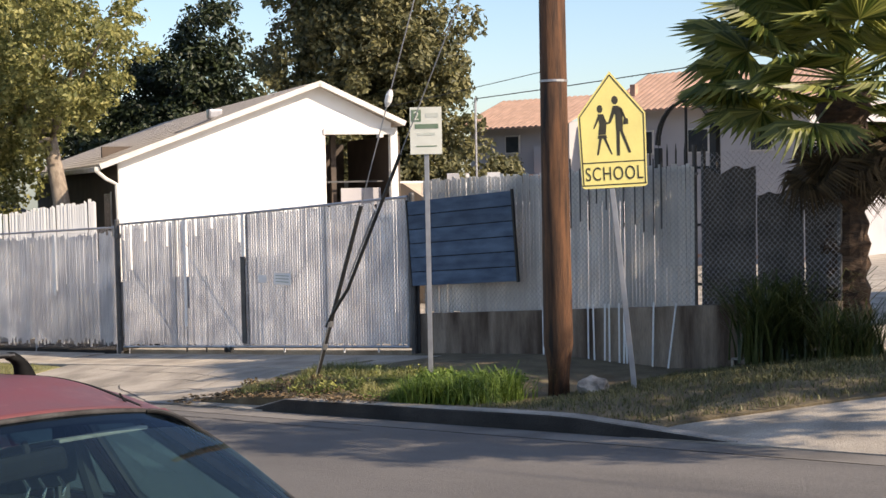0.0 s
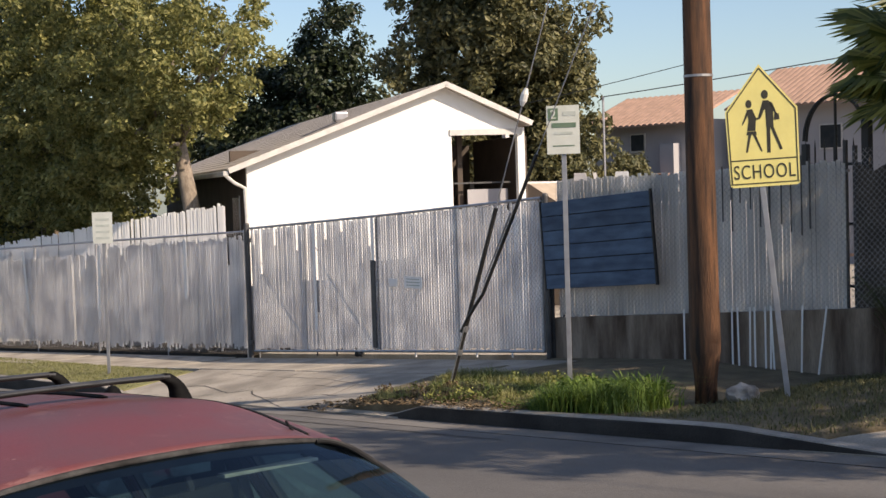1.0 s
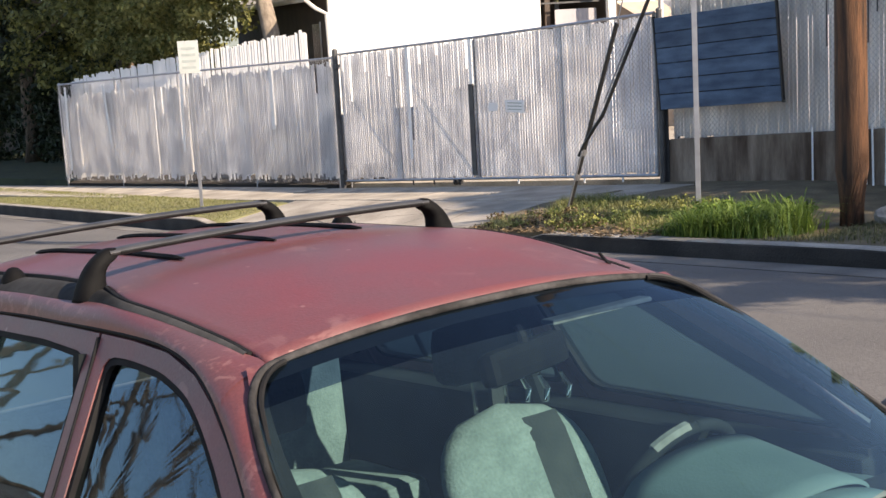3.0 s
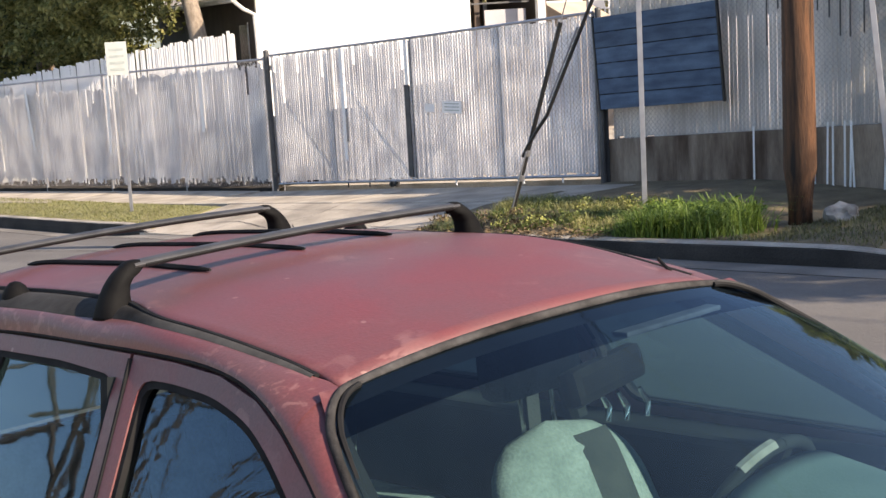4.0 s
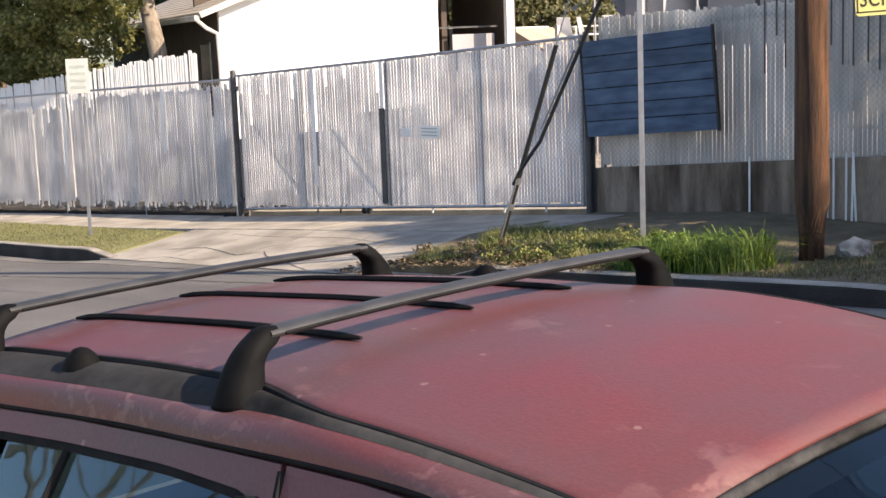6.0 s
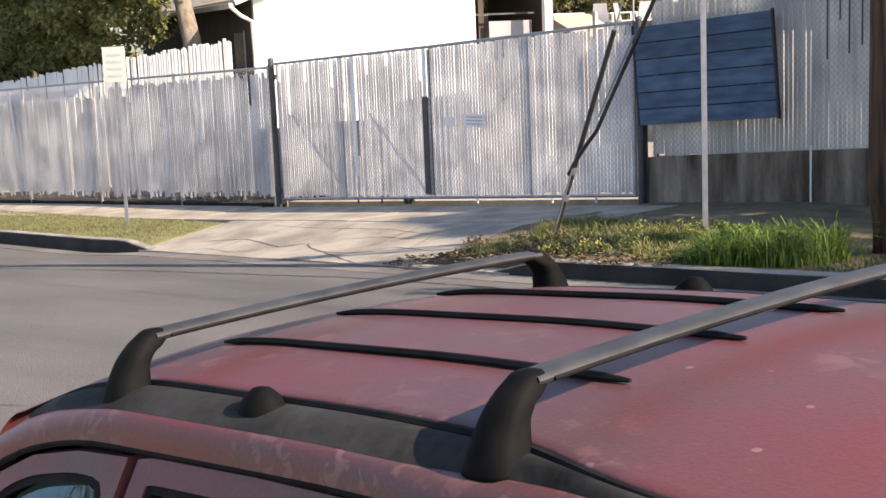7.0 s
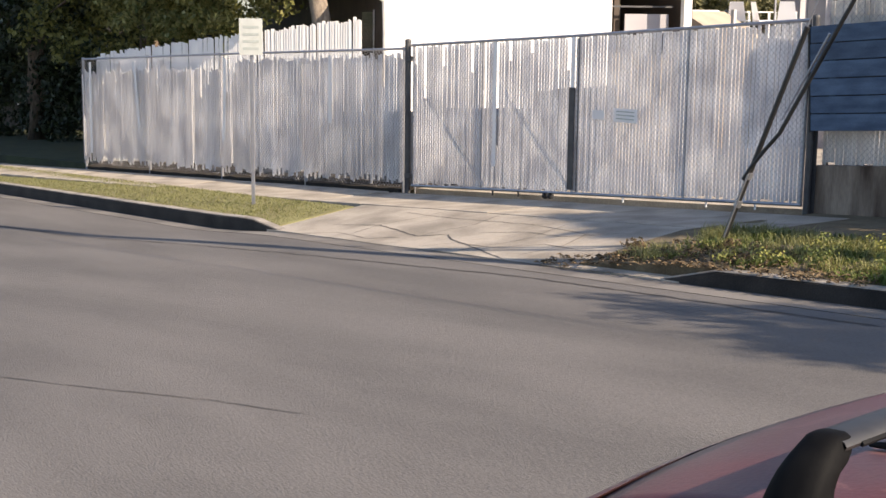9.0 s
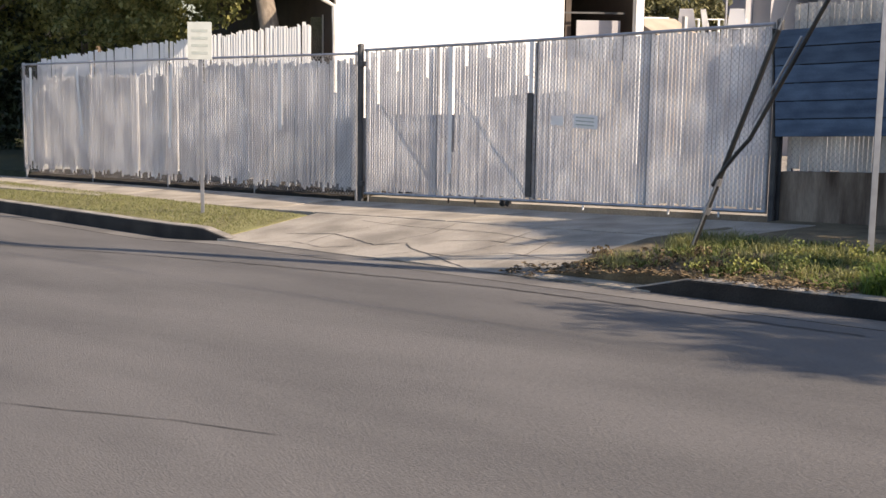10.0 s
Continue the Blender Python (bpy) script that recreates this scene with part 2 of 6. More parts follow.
def kerb(name, x0, x1, drop0, drop1, mat, label):
    """A kerb stone with a rounded nose; drop0 and drop1: lengths over which it sinks at its ends."""
    bm = bmesh.new()
    n = max(6, int((x1 - x0) / 0.35))
    prof = ((-0.012, -0.30), (0.0, -0.10), (0.012, -0.02), (0.035, 0.0), (0.16, 0.004), (0.16, -0.3))
    rows, crest = [], []
    for x in span(x0, x1, n):
        k = 1.0
        if drop0:
            k = min(k, (x - x0) / drop0)
        if drop1:
            k = min(k, (x1 - x) / drop1)
        top = rise(x) - 0.10 - 0.135 * (1 - max(0.0, k)) + 0.006 * noise.noise(Vector((x * 2, 3, 0)))
        crest.append((x, kerb_y(x) + 0.02, top + 0.004))
        rows.append([bm.verts.new((x, kerb_y(x) + dy + 0.01 * noise.noise(Vector((x * 1.3, dy * 9, 1))), top + dz)) for dy, dz in prof])
    for a, b in zip(rows, rows[1:]):
        for i in range(len(prof) - 1):
            bm.faces.new((a[i], b[i], b[i + 1], a[i + 1]))
    bm.faces.new(rows[0])
    bm.faces.new(rows[-1][::-1])
    bmesh.ops.recalc_face_normals(bm, faces=bm.faces)
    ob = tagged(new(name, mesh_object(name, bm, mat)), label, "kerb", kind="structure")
    # pale cap: sunlight on the kerb's top put into colour
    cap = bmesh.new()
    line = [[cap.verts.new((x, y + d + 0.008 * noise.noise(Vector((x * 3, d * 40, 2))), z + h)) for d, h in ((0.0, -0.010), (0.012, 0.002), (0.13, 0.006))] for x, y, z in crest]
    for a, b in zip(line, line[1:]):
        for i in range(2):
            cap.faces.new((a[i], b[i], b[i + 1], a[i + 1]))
    part("top_face", cap, KERBTOP, ob, "worn kerb top painted pale for sunlight")
    return ob


kerb("kerb", -45, LEFT_END, 0, 0.8, KERB, "weathered concrete kerb beside the lawn strip, face darkened for shade")
kerb("kerb", RIGHT_START - 0.25, RIGHT_END + 0.9, 0.7, 1.9, KERB, "chipped concrete kerb beside the weedy verge, face darkened for shade")


def surface(name, fz, x0, x1, s0, s1, y1, mat, label, category, nx=40, ny=8):
    """Between kerb_y + s0 and the line y1."""
    def at(x, s):
        y = kerb_y(x) + s0 + s * (y1 - kerb_y(x) - s0)
        return (x, y, fz(x, y))
    return tagged(new(name, mesh_object(name, grid_sheet(at, span(x0, x1, nx), span(0, 1, ny), 0.2), mat, False)), label, category, kind="structure")


surface("driveway", apron_z, LEFT_END - 0.3, RIGHT_START, 0.0, 1, -1.75, CONCRETE, "cracked pale concrete driveway apron in front of the gate", "driveway", 60, 16)
surface("driveway", apron_z, RIGHT_END - 0.2, 26, 0.0, 1, 3.5, CONCRETE, "pale concrete driveway dappled with palm shade", "driveway", 40, 16)
surface("verge", verge_z, -45, LEFT_END - 0.3, 0.15, 1, -2.1, LAWN, "thin sunlit grass strip between kerb and pavement", "verge", 60, 6)
surface("verge", verge_z, RIGHT_START - 1.6, RIGHT_END - 0.2, 0.15, 1, 0.4, SOIL, "dry weedy verge with soil and grass", "verge", 60, 16)


def pave_z(x, y):
    return rise(x) + 0.004 + 0.004 * noise.noise(Vector((x, y, 2)))


pavement = tagged(new("pavement"), "grey concrete pavement slabs in front of the fence", "pavement", kind="structure")
slab = bmesh.new()
add_box(slab, -0.745, 0.745, -0.86, 0.86, -0.12, 0.0, bevel=0.012)
slab_mesh = mesh_object("slab", slab, CONCRETE)
for i in range(-24, 7):
    x = i * 1.5 + 0.6
    if x < 9.5:
        share("paving_slab", slab_mesh, pavement, pose(x, -1.05 - (0.12 * (-x) if x < 0 else 0) * 0.9, rise(x) + 0.002 * (i % 3), 0, -math.degrees(math.atan(0.072 if x > 0 else 0.048)), 6.0 if x < 0 else 0))
yard = grid_sheet(lambda x, y: (x, y, rise(x) + 0.02), span(-11.0, 15.3, 30), span(0.36, 40, 6), 0.2)
tagged(new("yard", mesh_object("yard", yard, CONCRETE)), "concrete yard behind the fences", "yard", kind="structure")
# lawn in a darker colour, the trees' shade put into it
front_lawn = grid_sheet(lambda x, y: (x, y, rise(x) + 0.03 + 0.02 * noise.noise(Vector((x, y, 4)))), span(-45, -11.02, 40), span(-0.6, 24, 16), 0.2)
tagged(new("front_lawn", mesh_object("front_lawn", front_lawn, material("shade_dark_lawn", (0.050, 0.060, 0.022), (0.028, 0.032, 0.014), 2.0, 0.95, 0.8, 40, fine=0.5))), "lawn under the street trees, darkened to stand for shade", "lawn", kind="structure")
turf = grid_sheet(lambda k, s: (15.36 + k * max(0.15, min(3.2, (s - 0.2) * 1.3)), kerb_y(15.4) + s, apron_z(15.36 + k * min(3.2, (s - 0.2) * 1.3), kerb_y(15.4) + s) + 0.014 + 0.05 * math.sin(math.pi * min(1, k * 0.9 + 0.05))), span(0, 1, 14), span(0.22, 4.6, 24), 0.12)
tagged(new("lawn", mesh_object("lawn", turf, SOIL)), "patchy lawn beside the dappled driveway", "lawn", kind="structure")
near = grid_sheet(lambda x, y: (x, y, rise(x) - 0.09), span(-30, 55, 60), span(NEAR_KERB - 6, NEAR_KERB, 4), 0.3)
tagged(new("near_pavement", mesh_object("near_pavement", near, CONCRETE)), "plain concrete pavement beside the parked car", "pavement", kind="structure")

# ---- fences ----
def slat_mesh(name, mat, w=0.058, cut=0.01):
    bm = bmesh.new()
    add_box(bm, -w / 2, w / 2, -0.004, 0.004, 0, 1)
    for v in bm.verts:
        if v.co.z > 0.5 and v.co.x > 0:
            v.co.z -= cut
    return mesh_object(name, bm, mat)


SLAT_MESH = [slat_mesh("slat", SLAT, 0.0470, 0.0), slat_mesh("slat", SLAT, 0.0464, 0.006)]
SLAT_CLOSE_MESH = [slat_mesh("slat", SLAT, 0.0495, 0.0), slat_mesh("slat", SLAT, 0.0488, 0.006)]
SLAT_DULL_MESH = [slat_mesh("slat", SLAT_DULL, 0.053, 0.0), slat_mesh("slat", SLAT_DULL, 0.052, 0.006)]
SLAT_WHITE_MESH = [slat_mesh("slat", SLAT_WHITE, 0.070, 0.0), slat_mesh("slat", SLAT_WHITE, 0.066, 0.012)]


def chain_mesh(length, z0, z1, y=-0.012, cell=0.075, r=0.0024, slope=0.0):
    """Diagonal wires over a length from z0(u) to z1(u), as three-sided rods."""
    bm = bmesh.new()
    h = z1 - z0
    for sgn in (1, -1):
        c = -h if sgn > 0 else 0.0
        end = length if sgn > 0 else length + h
        while c < end:
            # wire: u = c + sgn * w
            w0, w1 = 0.0, h
            if sgn > 0:
                w0, w1 = max(0.0, -c), min(h, length - c)
            else:
                w0, w1 = max(0.0, c - length), min(h, c)
            if w1 - w0 > 0.02:
                a, b = Vector((c + sgn * w0, y, z0 + w0 + slope * (c + sgn * w0))), Vector((c + sgn * w1, y, z0 + w1 + slope * (c + sgn * w1)))
                d = (b - a).normalized()
                s1, s2 = Vector((-d.z, 0, d.x)), Vector((0, 1, 0))
                ra = [bm.verts.new(a + (s1 * math.cos(k * 2.094) + s2 * math.sin(k * 2.094)) * r) for k in range(3)]
                rb = [bm.verts.new(b + (s1 * math.cos(k * 2.094) + s2 * math.sin(k * 2.094)) * r) for k in range(3)]
                for k in range(3):
                    bm.faces.new((ra[k], ra[(k + 1) % 3], rb[(k + 1) % 3], rb[k]))
            c += cell
    return bm


def run_frame(p0, p1):
    """A frame at p0 whose x runs level towards p1, and the slope up along it."""
    d = Vector(p1) - Vector(p0)
    L = math.hypot(d.x, d.y)
    return Matrix.Translation(p0) @ Matrix.Rotation(math.atan2(d.y, d.x), 4, 'Z'), L, d.z / L


rng = random.Random(4)


def slats(owner, L, slope, z0, z1, pitch, meshes, ragged_top=0.02, ragged_low=0.02, skip=0.0, y=0.006, lean=0.6, start=0.05, profile=None, twist=0.0, slipped=()):
    """slipped: (u, length) of slats that have sunk and leave a gap at the top."""
    u = start
    while u < L - 0.04:
        if rng.random() >= skip:
            top = (profile(u) if profile else z1) + rng.uniform(-1, 1) * ragged_top
            low = z0 + rng.uniform(-1, 1) * ragged_low
            top -= max([ln for g, ln in slipped if abs(u - g) < pitch * 0.5], default=0.0)
            m = Matrix.Translation((u, y + rng.uniform(-0.003, 0.003), low + slope * u)) @ Matrix.Rotation(radians(rng.gauss(0, lean)), 4, 'Y') @ Matrix.Rotation(radians(twist + rng.gauss(0, 0.8)), 4, 'Z') @ Matrix.Diagonal((1, 1, top - low, 1))
            share("slat", rng.choice(meshes), owner, m)
        u += pitch


def posts(owner, us, slope, low, top, r, mat, y=0.05, name="post"):
    for u in us:
        bm = tube([(0, 0, low), (0, 0, top)], r, 10)
        part(name, bm, mat, owner, m=Matrix.Translation((u, y, slope * u)), smooth=False)


def rail(owner, L, slope, z, r, mat, y=0.04, name="rail"):
    part(name, tube([(0, y, z), (L / 2, y, z + slope * L / 2 + 0.01), (L, y, z + slope * L)], r, 8), mat, owner)


# left run: bends away from the gate's line
fm, L, sl = run_frame((-10.79, -1.06, -0.50), (-0.12, -0.01, -0.02))
fence = thing("chain_link_fence", "grey chain-link fence with weathered vertical privacy slats", "fence", fm)
part("wire_mesh", chain_mesh(L, 0.08, 2.38, slope=sl), WIRE, fence, "woven galvanised wire")
slats(fence, L, sl, 0.19, 2.30, 0.0600, SLAT_CLOSE_MESH, 0.06, 0.085, 0.012, lean=0.16, profile=lambda u: 2.32 - (0.20 if u < 6.5 and noise.noise(Vector((u * 1.7, 3, 0))) > -0.1 else 0.03), slipped=((0.10, 1.9), (0.95, 1.9), (1.5, 0.3), (3.2, 0.3), (4.75, 0.5), (4.95, 0.3), (5.45, 1.15), (5.6, 0.4), (6.6, 0.35), (8.75, 0.85), (8.83, 1.1), (10.2, 0.5)))
posts(fence, [0.03, 2.7, 5.35, 8.0, L - 0.05], sl, -0.1, 2.44, 0.03, GALV)
rail(fence, L, sl, 2.40, 0.021, GALV)
for u, lean, ln in ((0.42, 1, 2.0), (2.45, -7, 1.45), (5.52, 3, 1.6), (8.80, 0, 1.2)):
    share("loose_slat", SLAT_WHITE_MESH[0], fence, Matrix.Translation((u, -0.03, 2.33 - ln + sl * u)) @ Matrix.Rotation(radians(lean), 4, 'Y') @ Matrix.Diagonal((1.25, 1, ln, 1)), "bright white replacement slat")

# second, taller row of white slats just behind it
fm, L, sl = run_frame((-10.75, -0.72, -0.48), (-4.78, 2.42, -0.20))
tall = thing("slat_fence", "tall sunlit white slat fence behind the chain-link fence", "fence", fm)
slats(tall, L, sl, 0.1, 2.5, 0.060, SLAT_WHITE_MESH, 0.045, 0.02, 0.0, lean=0.4, twist=14.0, profile=lambda u: 2.46 + 0.62 * (u / 6.75) ** 0.9)
posts(tall, [0.1, 2.3, 4.5, L - 0.1], sl, -0.1, 2.35, 0.03, GALV, y=0.06)
rail(tall, L, sl, 2.2, 0.02, GALV, y=0.05)
rail(tall, L, sl, 0.3, 0.02, GALV, y=0.05)

# gate post and the wide double gate
gatepost = thing("gate_post", "dark steel gate post with hinge brackets", "post", Matrix.Translation((0, -0.02, 0)))
part("post", tube([(0, 0, -0.1), (0, 0, 2.50)], 0.052, 12), DARKPOST, gatepost)
part("cap", tube([(0, 0, 2.50), (0, 0, 2.53), (0, 0, 2.545)], [0.057, 0.05, 0.01], 12), DARKPOST, gatepost)
for z in (2.22, 0.28):
    part("hinge", box(-0.03, 0.11, -0.05, 0.03, z - 0.04, z + 0.04, bevel=0.008), DARKPOST, gatepost, "rusty hinge bracket")

fm, L, sl = run_frame((0.10, -0.01, 0.02), (8.0, 0.0, 0.585))
gate = thing("sliding_gate", "wide chain-link gate with weathered grey-white privacy slats", "gate", fm)
GATE_TOP = lambda u: 2.42 - 0.012 * u
part("wire_mesh", chain_mesh(L, 0.12, 2.30, slope=sl), WIRE, gate, "woven galvanised wire")
slats(gate, L, sl, 0.12, 2.38, 0.0605, SLAT_MESH, 0.03, 0.035, 0.004, profile=lambda u: GATE_TOP(u) - 0.02, lean=0.10, slipped=((0.12, 0.25), (0.33, 0.82), (0.85, 0.34), (1.56, 0.42), (1.80, 0.7), (1.88, 1.0), (2.14, 1.6), (2.50, 0.32), (2.95, 0.2), (3.72, 0.5), (3.86, 0.86), (7.2, 0.08)))
part("top_rail", tube([(0, 0.0, 2.42), (L / 2, 0, 2.36 + sl * L / 2), (L, 0, GATE_TOP(L) + sl * L)], 0.022, 8), GALV, gate)
part("bottom_rail", tube([(0, 0, 0.10), (L, 0, 0.10 + sl * L)], 0.022, 8), GALV, gate)
for u in (0.03, 1.80, 3.95, 6.0, L - 0.03):
    part("upright", tube([(u, 0.025, 0.08 + sl * u), (u, 0.025, GATE_TOP(u) + sl * u)], 0.026, 8), GALV if u != 3.95 else DARKPOST, gate)
for a, b in ((0.1, 1.95), (2.1, 3.9), (6.0, 4.1), (7.8, 6.2)):
    part("brace", tube([(a, 0.03, 1.95 + sl * a), (b, 0.03, 0.2 + sl * b)], 0.007, 6), GALV, gate)
for u, ln in ((2.14, 1.9), (3.86, 0.86)):
    share("loose_slat", SLAT_WHITE_MESH[0], gate, Matrix.Translation((u, -0.026, GATE_TOP(u) - 0.03 - ln + sl * u)) @ Matrix.Diagonal((1.1, 1, ln, 1)), "bright white replacement slat")
part("centre_stile", box(3.80, 3.91, -0.04, -0.02, 0.15 + sl * 4, 1.62 + sl * 4), DARKPOST, gate, "dark steel bar at the meeting edge")
for u in (2.1, 2.7, 4.9, 6.4, 7.2):
    part("wheel_stem", tube([(u, 0, sl * u + 0.01), (u, 0, sl * u + 0.11)], 0.014, 6), SLAT_WHITE if u > 4 else BLACK, gate)
for u in (3.3, 3.42):
    part("caster", tube([(u - 0.02, 0, sl * u + 0.05), (u + 0.02, 0, sl * u + 0.05)], 0.05, 10), BLACK, gate)
plate = thing("notice_plate", "faded white notice plate hung on the gate", "sign", fm @ Matrix.Translation((4.95, -0.035, 1.12 + sl * 4.95)))
part("plate", box(-0.24, 0.2, -0.004, 0.004, 0, 0.19), SLAT_WHITE, plate)
for k in range(3):
    part("print_bar", box(-0.19, 0.15, -0.008, -0.0045, 0.04 + k * 0.05, 0.055 + k * 0.05), SIGNGREY, plate)
plate2 = thing("notice_plate", "small faded white notice plate on the gate", "sign", fm @ Matrix.Translation((4.42, -0.035, 1.17 + sl * 4.4)))
part("plate", box(-0.13, 0.1, -0.004, 0.004, 0, 0.13), SLAT_WHITE, plate2)

endpost = thing("gate_post", "dark steel post where the gate meets the wall", "post", Matrix.Translation((8.055, 0.03, 0.58)))
part("post", tube([(0, 0, -0.15), (0, 0, 2.36)], 0.042, 12), DARKPOST, endpost)
part("cap", tube([(0, 0, 2.36), (0, 0, 2.385), (0, 0, 2.40)], [0.047, 0.04, 0.01], 12), DARKPOST, endpost)
part("stop_plate", box(-0.05, 0.06, 0.05, 0.075, -0.1, 2.2), DARKPOST, endpost, "dark steel stop plate")

# grey sheets hung behind the slats
def hung_sheet(x0, x1, y0, y1, z0, z1a, z1b, seed):
    t = thing("grey_tarp", "faded grey tarpaulin sheet hung behind the fence slats", "tarpaulin")
    part("sheet", grid_sheet(lambda u, v: (x0 + (x1 - x0) * u, y0 + (y1 - y0) * u + 0.03 * noise.noise(Vector((u * 6, v * 2, seed))), z0 + (z1a + (z1b - z1a) * u - z0 + 0.02 * noise.noise(Vector((u * 5, 0, seed)))) * v), span(0, 1, 16), span(0, 1, 8), 0.006), TARP, t, smooth=True)
    for u in (0.04, 0.96):
        x, y = x0 + (x1 - x0) * u, y0 + (y1 - y0) * u
        part("stake", tube([(x, y + 0.05, rise(x) - 0.1), (x, y + 0.05, z1a + (z1b - z1a) * u)], 0.018, 6), GALV, t)


hung_sheet(-2.45, -0.15, 0.14, 0.28, 0.06, 1.20, 1.33, 1)
hung_sheet(-5.25, -3.80, -0.14, 0.02, -0.12, 0.62, 0.86, 2)
hung_sheet(-1.0, 1.44, 1.5, 1.5, 0.10, 1.30, 1.43, 3)
hung_sheet(1.46, 3.30, 1.5, 1.5, 0.16, 1.71, 1.90, 4)

# retaining wall and the fence on it
WALL_X0, WALL_X1 = 8.06, 14.9
wall = new("retaining_wall", mesh_object("retaining_wall", grid_sheet(lambda x, s: (x, 0.12 + s * 0.22, 1.17 + (x - WALL_X0) * 0.075), span(WALL_X0, WALL_X1, 14), span(0, 1, 1), 1.3), WALLCON))
tagged(wall, "low rust-streaked concrete retaining wall under the fence", "wall", kind="structure")
fm, L, sl = run_frame((8.10, 0.20, 1.175), (12.95, 0.20, 1.54))
upper = thing("chain_link_fence", "slatted chain-link fence standing on the concrete wall", "fence", fm)
part("wire_mesh", chain_mesh(L, 0.0, 1.98, slope=sl * 0.2), WIRE, upper, "woven galvanised wire")
slats(upper, L, sl * 0.6, 0.02, 1.9, 0.060, SLAT_DULL_MESH, 0.025, 0.02, 0.012, profile=lambda u: 1.98 - 0.02 * u, lean=0.15)
posts(upper, [0.04, 2.45, L - 0.05], sl, -0.05, 1.98, 0.03, DARKPOST)
rail(upper, L, sl * 0.5, 1.80, 0.02, GALV)
for u, lean, ln in ((3.23, 0, 0.72), (3.33, -1, 0.8), (3.5, 1, 0.74), (3.58, 0, 0.78), (3.74, 0, 0.95), (3.81, 1, 0.93), (3.87, -3, 0.88), (4.26, 2, 0.85), (4.5, 9, 0.84), (2.45, 0, 0.7)):
    share("hanging_slat", SLAT_WHITE_MESH[0], upper, Matrix.Translation((u, -0.13, 0.06 - ln + sl * u)) @ Matrix.Rotation(radians(lean), 4, 'Y') @ Matrix.Diagonal((0.34, 1, ln, 1)), "white slat slipped down over the wall")
# mesh with brown shade cloth on the wall's last stretch
fm2, L2, sl2 = run_frame((13.0, 0.20, 1.545), (14.9, 0.20, 1.69))
screen = thing("chain_link_fence", "chain-link fence backed with torn dark shade cloth", "fence", fm2)
part("wire_mesh", chain_mesh(L2, 0.0, 1.85, slope=sl2), WIRE, screen, "woven galvanised wire")
CLOTHNET = material("brown_shade_cloth", (0.115, 0.095, 0.078), (0.06, 0.05, 0.042), 3.0, 0.95, 0.5, 60, fine=0.4)
for a, c, lo, hi in ((0.02, 0.78, 0.0, 1.62), (0.80, 1.42, 0.02, 1.30), (1.44, 1.88, 0.0, 1.55)):
    part("shade_cloth", grid_sheet(lambda u, v: (u, 0.03 + 0.02 * noise.noise(Vector((u * 4, v * 3, a))), lo + sl2 * u + (hi - lo + 0.10 * noise.noise(Vector((u * 5, 1, a)))) * v), span(a, c, 14), span(0, 1, 8), 0.004), CLOTHNET, screen, "sagging brown shade cloth")
posts(screen, [0.03, L2 - 0.04], sl2, -0.05, 1.9, 0.03, DARKPOST)

for k in range(13):
    u, ln = 2.62 + 0.145 * k + rng.uniform(-0.03, 0.03), rng.uniform(0.30, 0.85)
    part("dark_bar", box(-0.009, 0.009, -0.004, 0.004, -ln, 0.10 + rng.uniform(0, 0.15)), DARKPOST, upper, "dark metal bar hanging in the mesh", m=Matrix.Translation((u, -0.03, 1.98)))
# painted board hung on the fence: six planks on two battens
board = thing("blue_board", "weathered blue plank board hung on the fence", "board", Matrix.Translation((8.09, -0.02, 1.59)) @ Matrix.Rotation(-math.atan(0.072), 4, 'Y'))
for k in range(6):
    part("plank", box(0.01 * rng.random(), 2.075 - 0.01 * rng.random(), 0, 0.03, 0.005 + k * 0.2085, 0.2085 * (k + 1) - 0.006, bevel=0.006), BOARD, board)
# sheet added behind the planks only to darken their gaps
part("backing", box(0.0, 2.076, 0.061, 0.068, 0.01, 1.25), BLACK, board, "black sheet added to keep the plank gaps dark")
for u in (0.25, 1.8):
    part("batten", box(u, u + 0.08, 0.031, 0.06, 0.03, 1.22), BOARD, board)
part("edge_frame", box(2.078, 2.10, -0.006, 0.04, -0.01, 1.27), BLACK, board, "dark metal edge")
part("edge_frame", box(-0.022, -0.002, -0.006, 0.04, -0.01, 1.27), BLACK, board, "dark metal edge")

# iron fence and arched gate behind the wall's far end
iron = thing("iron_fence", "black wrought-iron fence with an arched gate frame", "fence", Matrix.Translation((11.55, 0.55, 1.50)))
for z in (0.25, 1.0, 1.72):
    part("rail", box(0, 1.35, -0.016, 0.016, z, z + 0.035), BLACK, iron)
for k in range(10):
    part("bar", tube([(0.05 + k * 0.135, 0, 0.0), (0.05 + k * 0.135, 0, 1.95), (0.05 + k * 0.135, 0, 2.05)], [0.012, 0.012, 0.002], 6), BLACK, iron)
part("post", box(1.40, 1.50, -0.05, 0.05, -0.2, 2.25, bevel=0.01), BLACK, iron)
part("post", box(0.55, 0.63, -0.04, 0.04, -0.2, 2.0, bevel=0.01), BLACK, iron)
for k in range(3):
    e = (0.42, 0.0, -0.40)[k]
    pts = [(1.02 + (0.42 if k != 1 else 0.0) * math.cos(a) * (1 if k == 0 else (0.75 if k == 2 else 0)), (0.0 if k == 0 else 0.2 * math.cos(a)), 2.03 + 0.55 * math.sin(a)) for a in span(0, math.pi, 14)]
    if k == 1:
        pts = [(1.02, 0, 1.75), (1.02, 0, 2.60)]
    part("arch", tube(pts, 0.02, 6), BLACK, iron)

